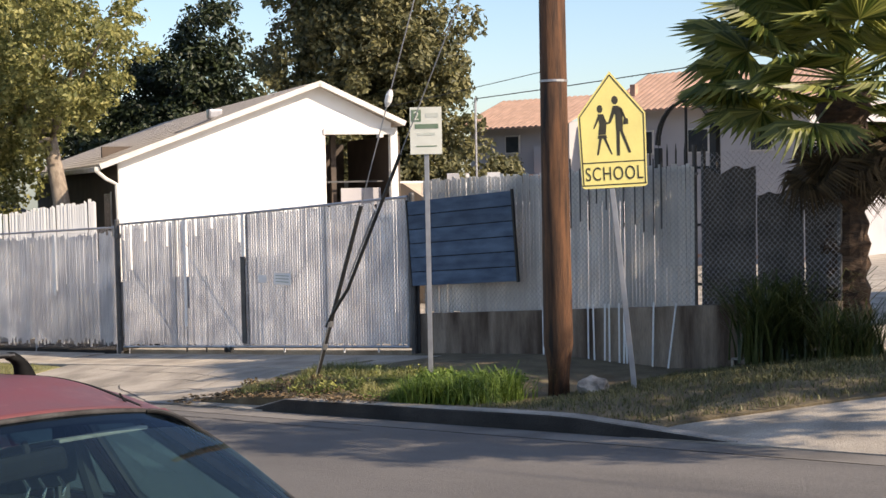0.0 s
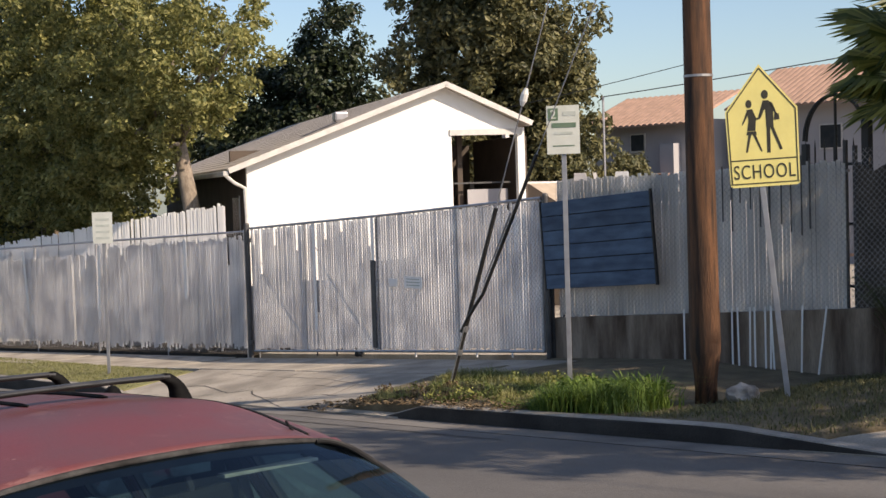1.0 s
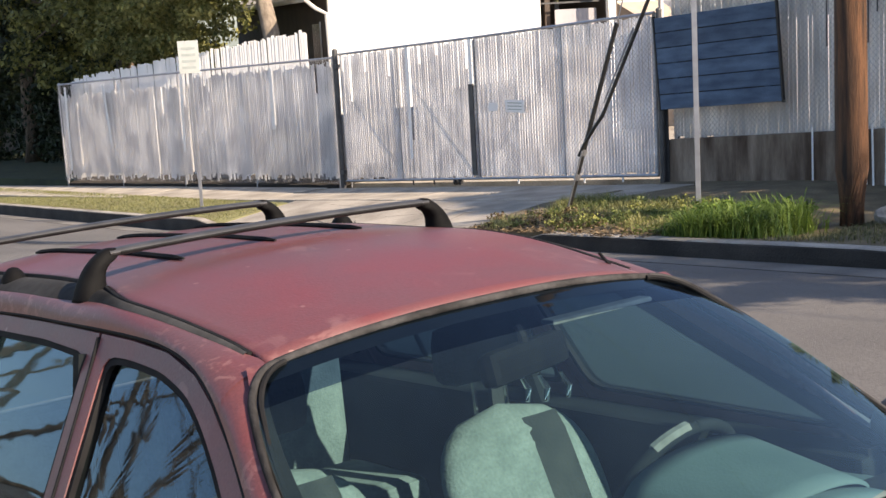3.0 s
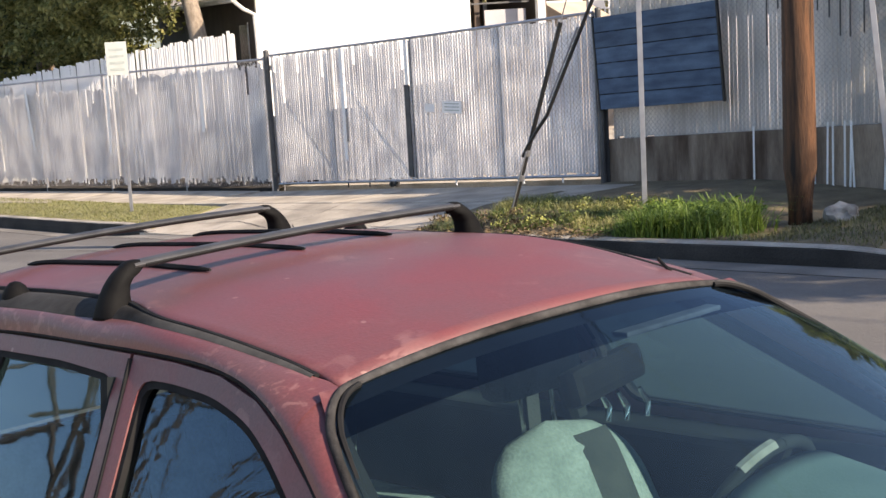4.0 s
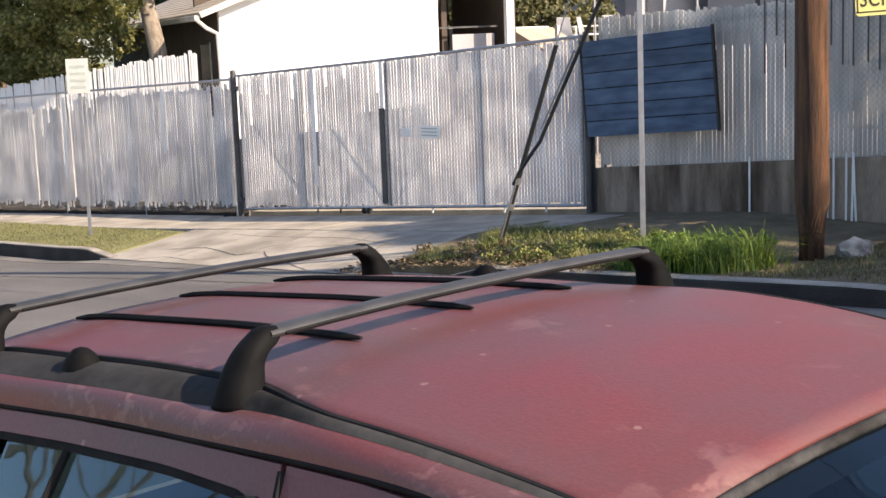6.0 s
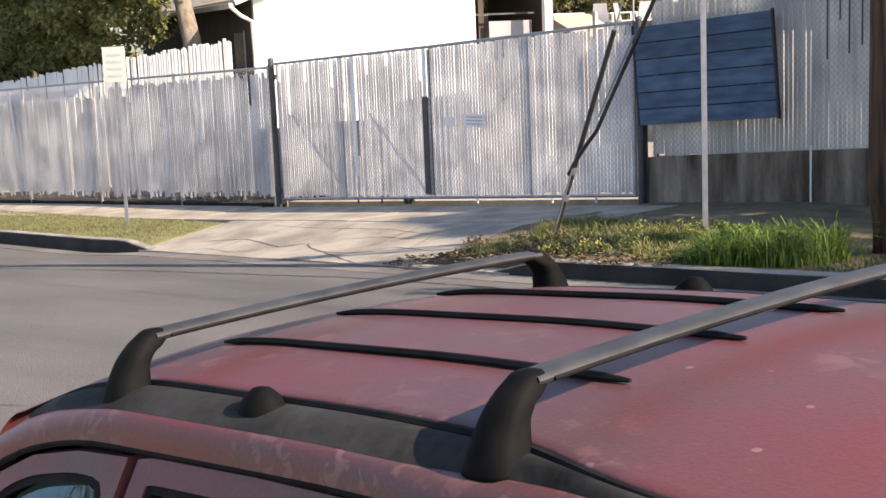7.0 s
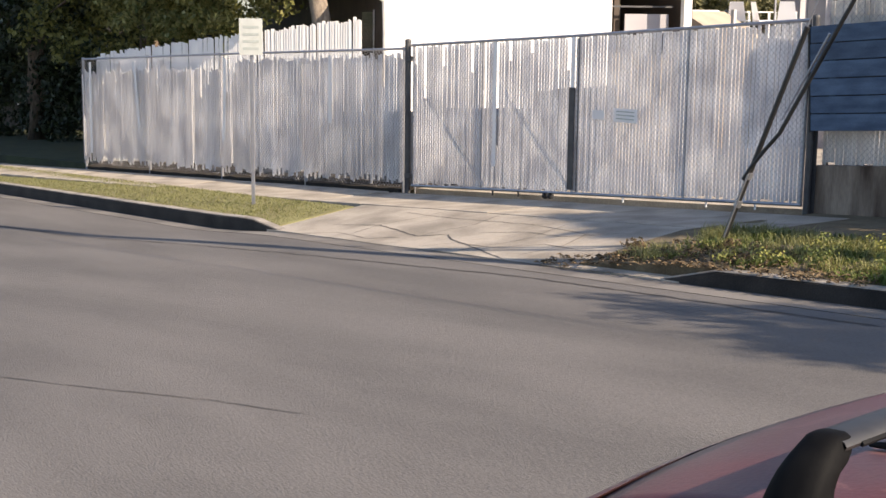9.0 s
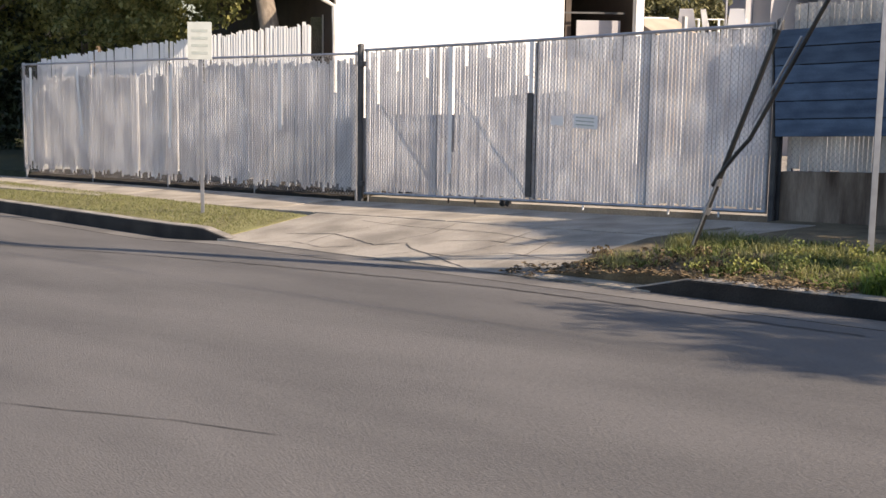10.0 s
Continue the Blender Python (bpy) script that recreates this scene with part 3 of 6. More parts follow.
# ---- street furniture ----
def parking_sign(m, label, h_post, lean=0.0, grey=False):
    s = thing("parking_sign", label, "sign", m)
    top = h_post
    part("post", box(-0.028, 0.028, -0.012, 0.012, -0.1, top - 0.2, bevel=0.004), GALV, s, "grey steel channel post")
    part("plate", box(-0.19, 0.19, -0.03, -0.024, top - 0.56, top, bevel=0.002), SIGNWHITE, s)
    return s, top


sg, top = parking_sign(pose(10.96, -2.467, 0.80, 0, 0, 40), "white two-hour parking sign with green print on a steel post", 3.21)
part("numeral_box", box(-0.17, -0.055, -0.034, -0.0305, top - 0.17, top - 0.03), SIGNGREEN, sg)


def letters(text, size, mat, owner, m, label="", depth=0.001, name="lettering", squeeze=1.0):
    cu = bpy.data.curves.new(name, "FONT")
    cu.body, cu.size, cu.extrude = text, size, depth
    cu.align_x = 'CENTER'
    cu.space_character = 1.12
    tmp = new(name, cu)
    dep = bpy.context.evaluated_depsgraph_get()
    me = bpy.data.meshes.new_from_object(tmp.evaluated_get(dep))
    bpy.data.objects.remove(tmp)
    me.materials.clear()
    me.materials.append(mat)
    ob = new(name, me)
    ob.parent = owner
    ob.matrix_basis = m @ Matrix.Rotation(radians(90), 4, 'X') @ Matrix.Diagonal((squeeze, 1, 1, 1))
    if label:
        tagged(ob, label)
    return ob


letters("2", 0.145, SIGNWHITE, sg, Matrix.Translation((-0.112, -0.0365, top - 0.15)))
for k, (a, b, h) in enumerate(((0.0, 0.15, 0.05), (-0.13, 0.15, 0.055), (-0.1, 0.11, 0.03), (-0.12, 0.13, 0.012))):
    z = top - (0.12, 0.255, 0.335, 0.47)[k]
    part("print_bar", box(a, b, -0.0335, -0.0305, z, z + h), SIGNGREEN if k in (1, 3) else SIGNGREY, sg)
sg2, top = parking_sign(pose(-0.405, -2.749, 0.05, 0, 0, 40), "pale parking sign on a thin steel post by the lawn strip", 2.80)
for k in range(4):
    part("print_bar", box(-0.13, 0.13, -0.0335, -0.0305, top - 0.15 - k * 0.11, top - 0.11 - k * 0.11), SIGNGREY, sg2)

# school crossing sign
SCH = pose(14.03, -2.49, 0.86, 0, 0, 36)
sch = thing("school_sign", "yellow five-sided school crossing sign on a leaning steel post", "sign", SCH)
lean = Matrix.Rotation(radians(-5.6), 4, 'Y')
part("post", box(-0.028, 0.028, 0.0, 0.03, -0.15, 3.05, bevel=0.005), GALV, sch, "grey steel post", m=lean)
plate = part("plate", prism([(-0.36, 0.02), (-0.33, 0.0), (0.33, 0.0), (0.36, 0.02), (0.375, 0.78), (0.0, 1.24), (-0.375, 0.78)], 0.006, Matrix.Translation((0, -0.008, 0))), SIGNYELLOW, sch, m=lean @ Matrix.Translation((0.03, 0, 2.17)) @ Matrix.Rotation(radians(3.4), 4, 'Y') @ Matrix.Diagonal((0.93, 1, 0.97, 1)))
for a, b in (((-0.355, 0.035), (0.355, 0.035)), ((0.34, 0.03), (0.352, 0.77)), ((0.352, 0.77), (0.0, 1.20)), ((0.0, 1.20), (-0.352, 0.77)), ((-0.352, 0.77), (-0.34, 0.03)), ((-0.35, 0.275), (0.35, 0.275))):
    d = Vector((b[0] - a[0], 0, b[1] - a[1]))
    part("border_line", box(0, d.length, -0.0105, -0.0085, -0.006, 0.006), SIGNBLACK, plate, m=Matrix.Translation((a[0], 0, a[1])) @ Matrix.Rotation(-math.atan2(d.z, d.x), 4, 'Y'))
letters("SCHOOL", 0.205, SIGNBLACK, plate, Matrix.Translation((0.0, -0.0105, 0.085)), "black lettering", squeeze=0.72)
# two walking figures as plain flat shapes
def flat_shape(name, outlines, owner):
    bm = bmesh.new()
    for o in outlines:
        a = [bm.verts.new((x, -0.0100, z)) for x, z in o]
        bm.faces.new(a)
        b = [bm.verts.new((x, -0.0084, z)) for x, z in o]
        for i in range(len(a)):
            j = (i + 1) % len(a)
            bm.faces.new((a[i], a[j], b[j], b[i]))
    bmesh.ops.recalc_face_normals(bm, faces=bm.faces)
    part(name, bm, SIGNBLACK, owner)


def disc(cx, cz, rx, rz):
    return [(cx + rx * math.cos(a), cz + rz * math.sin(a)) for a in span(0, 2 * math.pi, 14)[:-1]]


flat_shape("pictogram", [disc(-0.125, 0.845, 0.032, 0.042), [(-0.15, 0.79), (-0.09, 0.79), (-0.055, 0.70), (-0.07, 0.57), (-0.155, 0.57), (-0.135, 0.68)], [(-0.155, 0.565), (-0.065, 0.565), (-0.055, 0.53), (-0.165, 0.53)],
    [(-0.15, 0.77), (-0.135, 0.74), (-0.18, 0.66), (-0.20, 0.63), (-0.205, 0.645), (-0.18, 0.70)], [(-0.145, 0.53), (-0.115, 0.53), (-0.16, 0.355), (-0.18, 0.355)], [(-0.10, 0.53), (-0.07, 0.53), (-0.005, 0.36), (-0.02, 0.355)],
    [(-0.09, 0.76), (-0.06, 0.70), (-0.02, 0.70), (-0.02, 0.685), (-0.06, 0.675)]], plate)
flat_shape("pictogram", [disc(0.045, 0.93, 0.036, 0.045), [(0.02, 0.87), (0.08, 0.87), (0.125, 0.80), (0.12, 0.60), (0.045, 0.60), (0.045, 0.76)], [(0.02, 0.86), (0.045, 0.80), (-0.01, 0.69), (-0.035, 0.70)],
    [(0.085, 0.86), (0.12, 0.84), (0.165, 0.72), (0.15, 0.715), (0.11, 0.78)], [(0.135, 0.73), (0.18, 0.73), (0.185, 0.67), (0.125, 0.665)], [(0.048, 0.60), (0.085, 0.60), (0.075, 0.34), (0.04, 0.34)], [(0.085, 0.60), (0.12, 0.60), (0.20, 0.37), (0.175, 0.36)]], plate)

# utility pole
polebm = bmesh.new()
add_tube(polebm, [(0.0, 0, -0.3), (0.0, 0, 0.6), (-0.01, 0, 2.6), (-0.02, 0.0, 5.0), (-0.03, 0, 10.2)], [0.168, 0.162, 0.150, 0.140, 0.115], 24)
pole = thing("utility_pole", "brown creosoted wooden utility pole with long drying cracks", "pole", Matrix.Translation((13.0, -2.5, 0.72)))
part("shaft", polebm, WOODPOLE, pole, smooth=True)
for z in (3.45, 1.62):
    part("band", tube([(-0.012, 0, z), (-0.012, 0, z + 0.025)], 0.152, 20), RUST if z < 2 else GALV, pole, "thin metal band")

# guy wires with black guards
guy = thing("guy_wire", "steel guy wires with scuffed black guards anchored in the verge", "guy wire", Matrix.Translation((9.03, -2.675, 0.56)))
def along(p, q, z):
    k = (z - p[2]) / (q[2] - p[2])
    return tuple(a + (b - a) * k for a, b in zip(p, q))


steep = ((0.0, 0, 0.0), (3.36, 0.17, 8.4))
part("guard", tube([along(*steep, 0.0), along(*steep, 2.28)], 0.027, 8), BLACK, guy, "black guard sleeve")
part("wire", tube([along(*steep, 2.2), along(*steep, 8.4)], 0.008, 5), GALV, guy)
part("insulator", tube([along(*steep, z) for z in (3.48, 3.54, 3.62, 3.68)], [0.02, 0.045, 0.045, 0.02], 10), SLAT_WHITE, guy, "white strain insulator")
shallow = ((0.68, 0.0, 1.235), (3.95, 0.17, 6.9))
part("guard", tube([(0.27, -0.02, 0.74), (0.36, -0.01, 0.88), (0.52, 0, 1.07), (0.68, 0, 1.235), along(*shallow, 1.5), along(*shallow, 2.9)], 0.022, 8), BLACK, guy, "black guard sleeve")
part("pale_wire", tube([(0.02, -0.03, 0.02), (0.20, -0.035, 0.45), (0.34, -0.03, 0.80)], 0.010, 6), GALV, guy, "pale bare lower cable")
part("pale_wire", tube([along(*shallow, 1.35), along(*shallow, 2.2)], [0.008, 0.014], 6), GALV, guy, "pale sleeve on the upper cable", m=Matrix.Translation((-0.05, 0, 0.02)))
part("wire", tube([along(*shallow, 2.8), along(*shallow, 6.9)], 0.007, 5), GALV, guy)
part("anchor_rod", tube([(-0.12, 0.0, -0.12), (0.05, 0, 0.14)], 0.022, 6), BLACK, guy)
for z in (0.75, 0.45):
    part("clamp", tube([along(*steep, z), along(*steep, z + 0.07)], 0.04, 8), GALV, guy)

# ---- white house behind the gate ----
HA = radians(67)
HOUSE = Matrix.Translation((-4.71, 2.5, 0.0)) @ Matrix.Rotation(HA, 4, 'Z')     # x along the gable wall, y back along the ridge
house = thing("white_house", "white stucco house with grey shingle gable roof and open porch", "house", HOUSE)
DEPTH = 20.0
UA, ZA, UR, ZR, ZL = 5.19, 5.60, 7.29, 4.63, 3.67
left_z = lambda u: ZL + (ZA - ZL) * u / UA
right_z = lambda u: ZA + (ZR - ZA) * (u - UA) / (UR - UA)
O0, O1 = 5.38, 7.08
# gable wall round the porch opening
part("wall", prism([(0.42, -0.4), (O0, -0.4), (O0, 4.45), (O1, 4.40), (O1, 4.72 - 0.10), (UA, ZA - 0.10), (0.42, left_z(0.42) - 0.10)], 0.18, Matrix.Translation((0, 0.28, 0))), STUCCO, house, "white stucco gable wall")
part("porch_post", box(O1 - 0.02, O1 + 0.16, 0.27, 0.45, -0.4, 4.5), STUCCO, house)
part("porch_beam", box(O0 - 0.05, O1 + 0.1, 0.24, 0.275, 4.33, 4.47), TRIM, house)
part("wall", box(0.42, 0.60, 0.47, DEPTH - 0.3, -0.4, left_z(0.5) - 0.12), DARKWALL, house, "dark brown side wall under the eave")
# porch walls take the dark colour in place of interior shade
part("wall", box(0.61, UR - 0.2, 4.2, 4.4, -0.4, 4.2), DARKWALL, house, "back wall of the porch, painted dark for shade")
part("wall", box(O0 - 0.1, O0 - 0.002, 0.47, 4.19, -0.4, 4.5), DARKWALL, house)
part("wall", box(UR - 0.02, UR + 0.12, 0.6, 4.4, -0.4, 4.3), DARKWALL, house, "far wall of the porch, painted dark for shade")
part("floor_slab", box(O0, O1, 0.47, 4.2, -0.4, 2.15), CONCRETE, house)
part("porch_rail", box(O0, O1, 0.9, 0.94, 3.16, 3.20), DARKPOST, house)
part("porch_panel", box(O0 + 0.6, O1 - 0.05, 1.0, 1.04, 2.6, 3.02), GREYWALL, house, "pale panel inside the porch")
part("porch_upright", box(O0 + 0.42, O0 + 0.55, 1.2, 1.32, 2.0, 4.4), DARKWALL, house)


def roof_plane(u0, z0, u1, z1, name="roof"):
    bm = bmesh.new()
    t = 0.10
    vs = [[bm.verts.new((u, y, z + dz)) for dz in (0, -t)] for u, z in ((u0, z0), (u1, z1)) for y in (0.0, DEPTH)]
    a, b, c, d = vs
    for f in ((a[0], c[0], d[0], b[0]), (a[1], b[1], d[1], c[1]), (a[0], a[1], c[1], c[0]), (b[0], d[0], d[1], b[1]), (a[0], b[0], b[1], a[1]), (c[0], c[1], d[1], d[0])):
        bm.faces.new(f)
    bmesh.ops.recalc_face_normals(bm, faces=bm.faces)
    return part(name, bm, SHINGLE, house, "grey-brown shingle roof slope")


lroof = roof_plane(-0.02, ZL, UA, ZA)
rroof = roof_plane(UA + 0.001, ZA, UR + 0.05, ZR)
# shingle courses on the visible slope
pitch = math.atan2(ZA - ZL, UA)
course = bmesh.new()
add_box(course, 0, 0.26, 0.02, DEPTH - 0.02, 0, 0.012)
cm = mesh_object("shingle_course", course, SHINGLE)
for k in range(20):
    share("shingle_course", cm, lroof, Matrix.Translation((k * 0.272 * math.cos(pitch), 0, ZL + 0.003 + k * 0.272 * math.sin(pitch))) @ Matrix.Rotation(-pitch + 0.03, 4, 'Y'))
part("roof_vent", box(3.05, 3.4, 2.6, 2.95, left_z(3.2) - 0.02, left_z(3.2) + 0.22, bevel=0.05), GALV, house, "small metal roof vent")
part("roof_patch", box(2.0, 2.9, 1.4, 1.9, left_z(2.45) + 0.02, left_z(2.45) + 0.026, m=Matrix.Translation((2.45, 0, left_z(2.45))) @ Matrix.Rotation(-pitch, 4, 'Y') @ Matrix.Translation((-2.45, 0, -left_z(2.45)))), BLACK, house, "dark tar patch")
for (u0, z0, u1, z1) in ((-0.05, ZL, UA, ZA), (UA, ZA, UR + 0.08, ZR)):
    d = math.hypot(u1 - u0, z1 - z0)
    part("fascia", box(0, d, -0.05, -0.004, -0.115, 0.01), TRIM, house, "white fascia board", m=Matrix.Translation((u0, 0, z0)) @ Matrix.Rotation(-math.atan2(z1 - z0, u1 - u0), 4, 'Y'))
part("gutter", box(-0.16, -0.03, 0.0, DEPTH, ZL - 0.17, ZL - 0.05, bevel=0.03), TRIM, house, "white eave gutter")
part("downspout", tube([(-0.1, 0.05, ZL - 0.15), (0.1, 0.1, ZL - 0.32), (0.36, 0.24, ZL - 0.45), (0.38, 0.26, ZL - 1.0), (0.38, 0.26, -0.3)], 0.045, 8), TRIM, house, "white downspout")
win = part("window", box(0.40, 0.43, 1.4, 2.6, 1.9, 3.0), DARKGLASS, house, "dark side window")
part("window_frame", box(0.385, 0.405, 1.35, 1.42, 1.85, 3.05), TRIM, win)

# ---- far building with tiled roof ----
FAR = Matrix.Translation((-19.6, 30.0, 0.0)) @ Matrix.Rotation(radians(4), 4, 'Z')
far = thing("apartment_building", "grey stucco two-storey building with terracotta tile roof", "building", FAR)
part("wall", box(0, 5.4, 0, 9, -2, 5.58), GREYWALL, far, "grey stucco wall")
part("wall", box(6.5, 15.5, 1.5, 9, -2, 6.15), GREYWALL, far, "grey stucco wall")
part("wall", box(3.9, 4.6, -0.5, -0.02, 0, 4.6), GREYWALL, far, "projecting stair wall")


def tiled(u0, u1, y0, z0, y1, z1, owner_label):
    r = part("roof", prism([(u0, 0), (u1, 0), (u1, 0.12), (u0, 0.12)], 0.01), TILE, far, owner_label)
    d = math.hypot(y1 - y0, z1 - z0)
    bm = bmesh.new()
    n = int((u1 - u0) / 0.30)
    for k in range(n):
        u = u0 + (k + 0.5) * (u1 - u0) / n
        ring0, ring1 = [], []
        for a in span(0, math.pi, 4):
            off = Vector((0.17 * math.cos(a), 0, 0.11 * math.sin(a)))
            ring0.append(bm.verts.new(Vector((u, y0, z0)) + off))
            ring1.append(bm.verts.new(Vector((u, y1, z1)) + off))
        for i in range(4):
            bm.faces.new((ring0[i], ring1[i], ring1[i + 1], ring0[i + 1]))
        bm.faces.new(ring0)
    a = [bm.verts.new(p) for p in ((u0, y0, z0), (u1, y0, z0), (u1, y1, z1), (u0, y1, z1))]
    bm.faces.new(a)
    tiles = part("tile_cover", bm, TILE, far, "rows of curved clay tiles")
    tagged(tiles, kind="stuff")


tiled(-0.6, 5.6, -0.7, 5.35, 3.0, 6.75, "terracotta tiled roof slope")
tiled(6.3, 16.2, 0.7, 5.85, 4.6, 7.6, "terracotta tiled roof slope")
part("chimney", box(7.0, 7.25, 2.2, 2.45, 6.0, 7.1), TILE, far, "small brick chimney")
for u, z, w, h in ((2.0, 4.3, 0.8, 0.8), (0.8, 1.6, 0.9, 1.1), (3.2, 1.8, 0.8, 1.0), (7.6, 4.1, 1.0, 1.0), (10.2, 4.1, 1.0, 1.0), (13.0, 4.1, 1.0, 1.0)):
    y = 0.0 if u < 5 else 1.5
    w1 = part("window", box(u, u + w, y - 0.05, y - 0.004, z, z + h), TRIM, far)
    part("pane", box(u + 0.06, u + w - 0.06, y - 0.07, y - 0.052, z + 0.06, z + h - 0.06), DARKGLASS, w1)
part("awning", box(2.6, 4.4, -0.9, -0.05, 3.3, 3.4, m=Matrix.Rotation(radians(3), 4, 'X')), TILE, far, "small tiled awning")

# yard behind the gate: low white shed, terrace with plastic chairs
shed = thing("white_shed", "low white garden shed with a pale pitched roof", "shed", Matrix.Translation((-8.4, 12.0, 0)))
part("wall", box(0, 3.0, 0, 2.0, -0.5, 2.72), STUCCO, shed)
part("roof", prism([(-0.1, 2.70), (3.1, 2.70), (3.1, 2.80), (2.9, 3.16), (0.1, 3.20), (-0.1, 2.80)], 2.2, Matrix.Translation((0, -0.1, 0))), TRIM, shed, "pale flat shed roof")
part("side_gable", prism([(3.15, -0.5), (4.7, -0.5), (4.7, 2.55), (3.5, 3.12), (3.15, 3.12)], 1.6), material("beige_stucco", (0.46, 0.38, 0.29), (0.38, 0.31, 0.24), 2, 0.9, 0.2, 40), shed, "beige gable end")
part("corner_post", box(2.86, 3.0, -0.35, -0.21, -0.5, 5.0), TRIM, shed, "white corner post")
for x in (3.25, 5.4):
    part("marker_post", box(x, x + 0.09, -0.4, -0.31, -0.5, 3.15), TRIM, shed, "short white post")
terrace = thing("terrace", "grey concrete terrace block behind the yard", "terrace", Matrix.Translation((-6.4, 13.4, 0)))
part("slab", box(0, 6.2, 0, 4.0, -0.5, 2.48), GREYWALL, terrace)


def plastic_chair(m):
    t = thing("plastic_chair", "white plastic garden chair on the terrace", "chair", m, group="chairs on the terrace")
    part("seat", box(-0.24, 0.24, -0.22, 0.24, 0.40, 0.44, bevel=0.012), SLAT_WHITE, t)
    part("backrest", grid_sheet(lambda x, z: (x * (1 - 0.25 * z), 0.22 + 0.10 * z, 0.43 + 0.46 * z), span(-0.23, 0.23, 6), span(0, 1, 6), 0.02), SLAT_WHITE, t)
    for x in (-0.2, 0.2):
        part("armrest", box(x - 0.025, x + 0.025, -0.2, 0.24, 0.62, 0.65, bevel=0.008), SLAT_WHITE, t)
        for y in (-0.19, 0.2):
            part("leg", box(x - 0.022, x + 0.022, y - 0.022, y + 0.022, 0, 0.64 if y < 0 else 0.42), SLAT_WHITE, t)


plastic_chair(pose(-4.75, 14.0, 2.48, 0, 0, 205))
plastic_chair(pose(-4.10, 14.2, 2.48, 0, 0, 150))
plastic_chair(pose(-3.25, 14.0, 2.48, 0, 0, 215))

# thin poles and overhead wires
for x, y, h in ((-2.05, 12, 5.3), (1.0, 12, 5.9)):
    p = thing("antenna_pole", "thin grey metal pole in the yard", "pole", Matrix.Translation((x, y, 0)))
    part("pole_tube", tube([(0, 0, -0.3), (0, 0, h)], 0.03, 6), GALV, p)


def wire(p, q, sag, r, label):
    pts = [Vector(p).lerp(Vector(q), k) - Vector((0, 0, 4 * sag * k * (1 - k))) for k in span(0, 1, 24)]
    o = new("overhead_wire", mesh_object("overhead_wire", tube(pts, r, 5), BLACK))
    tagged(o, label, "wire")


wire((-2.05, 12, 5.28), (22, 13.5, 7.4), 0.25, 0.013, "dark overhead cable against the sky")
wire((-30, 14, 4.4), (1.0, 12, 5.9), 0.4, 0.010, "thin dark overhead cable against the sky")
wire((-60, -7.0, 9.0), (12.97, -2.5, 10.3), 0.9, 0.012, "thin black street cable high over the road")
wire((12.97, -2.5, 10.3), (60, -3.6, 12.5), 0.9, 0.012, "thin black street cable high over the road")

# rock at the pole's foot
bm = bmesh.new()
bmesh.ops.create_icosphere(bm, subdivisions=3, radius=0.2)
for v in bm.verts:
    v.co *= 1.05 + 0.5 * noise.noise(v.co * 7) + 0.2 * noise.noise(v.co * 19)
    v.co.z *= 0.78
rock = new("rock", mesh_object("rock", bm, ROCK, False))
rock.matrix_basis = pose(13.42, -2.38, 0.85, 0, 0, 30) @ Matrix.Scale(0.85, 4)
tagged(rock, "pale rough rock lying against the utility pole", "rock")

# ---- seams and cracks in the paving ----
def ribbon(name, pts, w, fz, label, mat=CRACK, seed=1):
    """A thin uneven strip laid over a surface along x, y points."""
    g = random.Random(seed)
    line = []
    for (x0, y0), (x1, y1) in zip(pts, pts[1:]):
        n = max(2, int(math.hypot(x1 - x0, y1 - y0) / 0.12))
        line += [(x0 + (x1 - x0) * k / n, y0 + (y1 - y0) * k / n) for k in range(n)]
    line.append(pts[-1])
    bm = bmesh.new()
    prev = None
    for i, (x, y) in enumerate(line):
        a, b = line[max(0, i - 1)], line[min(len(line) - 1, i + 1)]
        d = Vector((b[0] - a[0], b[1] - a[1], 0)).normalized()
        j = g.gauss(0, w * 0.45)
        h = w * g.uniform(0.35, 1.0) * (0.3 if i in (0, len(line) - 1) else 1)
        pr_ = [bm.verts.new((x - d.y * (j + s * h), y + d.x * (j + s * h), fz(x - d.y * (j + s * h), y + d.x * (j + s * h)) + 0.005)) for s in (-1, 1)]
        if prev:
            bm.faces.new((prev[0], prev[1], pr_[1], pr_[0]))
        prev = pr_
    bmesh.ops.recalc_face_normals(bm, faces=bm.faces)
    for f in bm.faces:
        if f.normal.z < 0:
            f.normal_flip()
    return part(name, bm, mat, road if fz is road_z else None, label)


ribbon("seam", [(-20, -7.6), (-8, -6.9), (-0.4, -6.0), (4.2, -5.2), (8.3, -4.75), (12.5, -4.95)], 0.028, road_z, "dark tar seam", seed=3)
ribbon("crack", [(9.3, -10.5), (10.3, -10.15), (11.2, -9.8), (11.95, -9.6)], 0.007, road_z, "dark crack in the asphalt", seed=4)
apron_cracks = thing("driveway_crack", "thin dark cracks across the driveway concrete", "crack", kind="stuff")
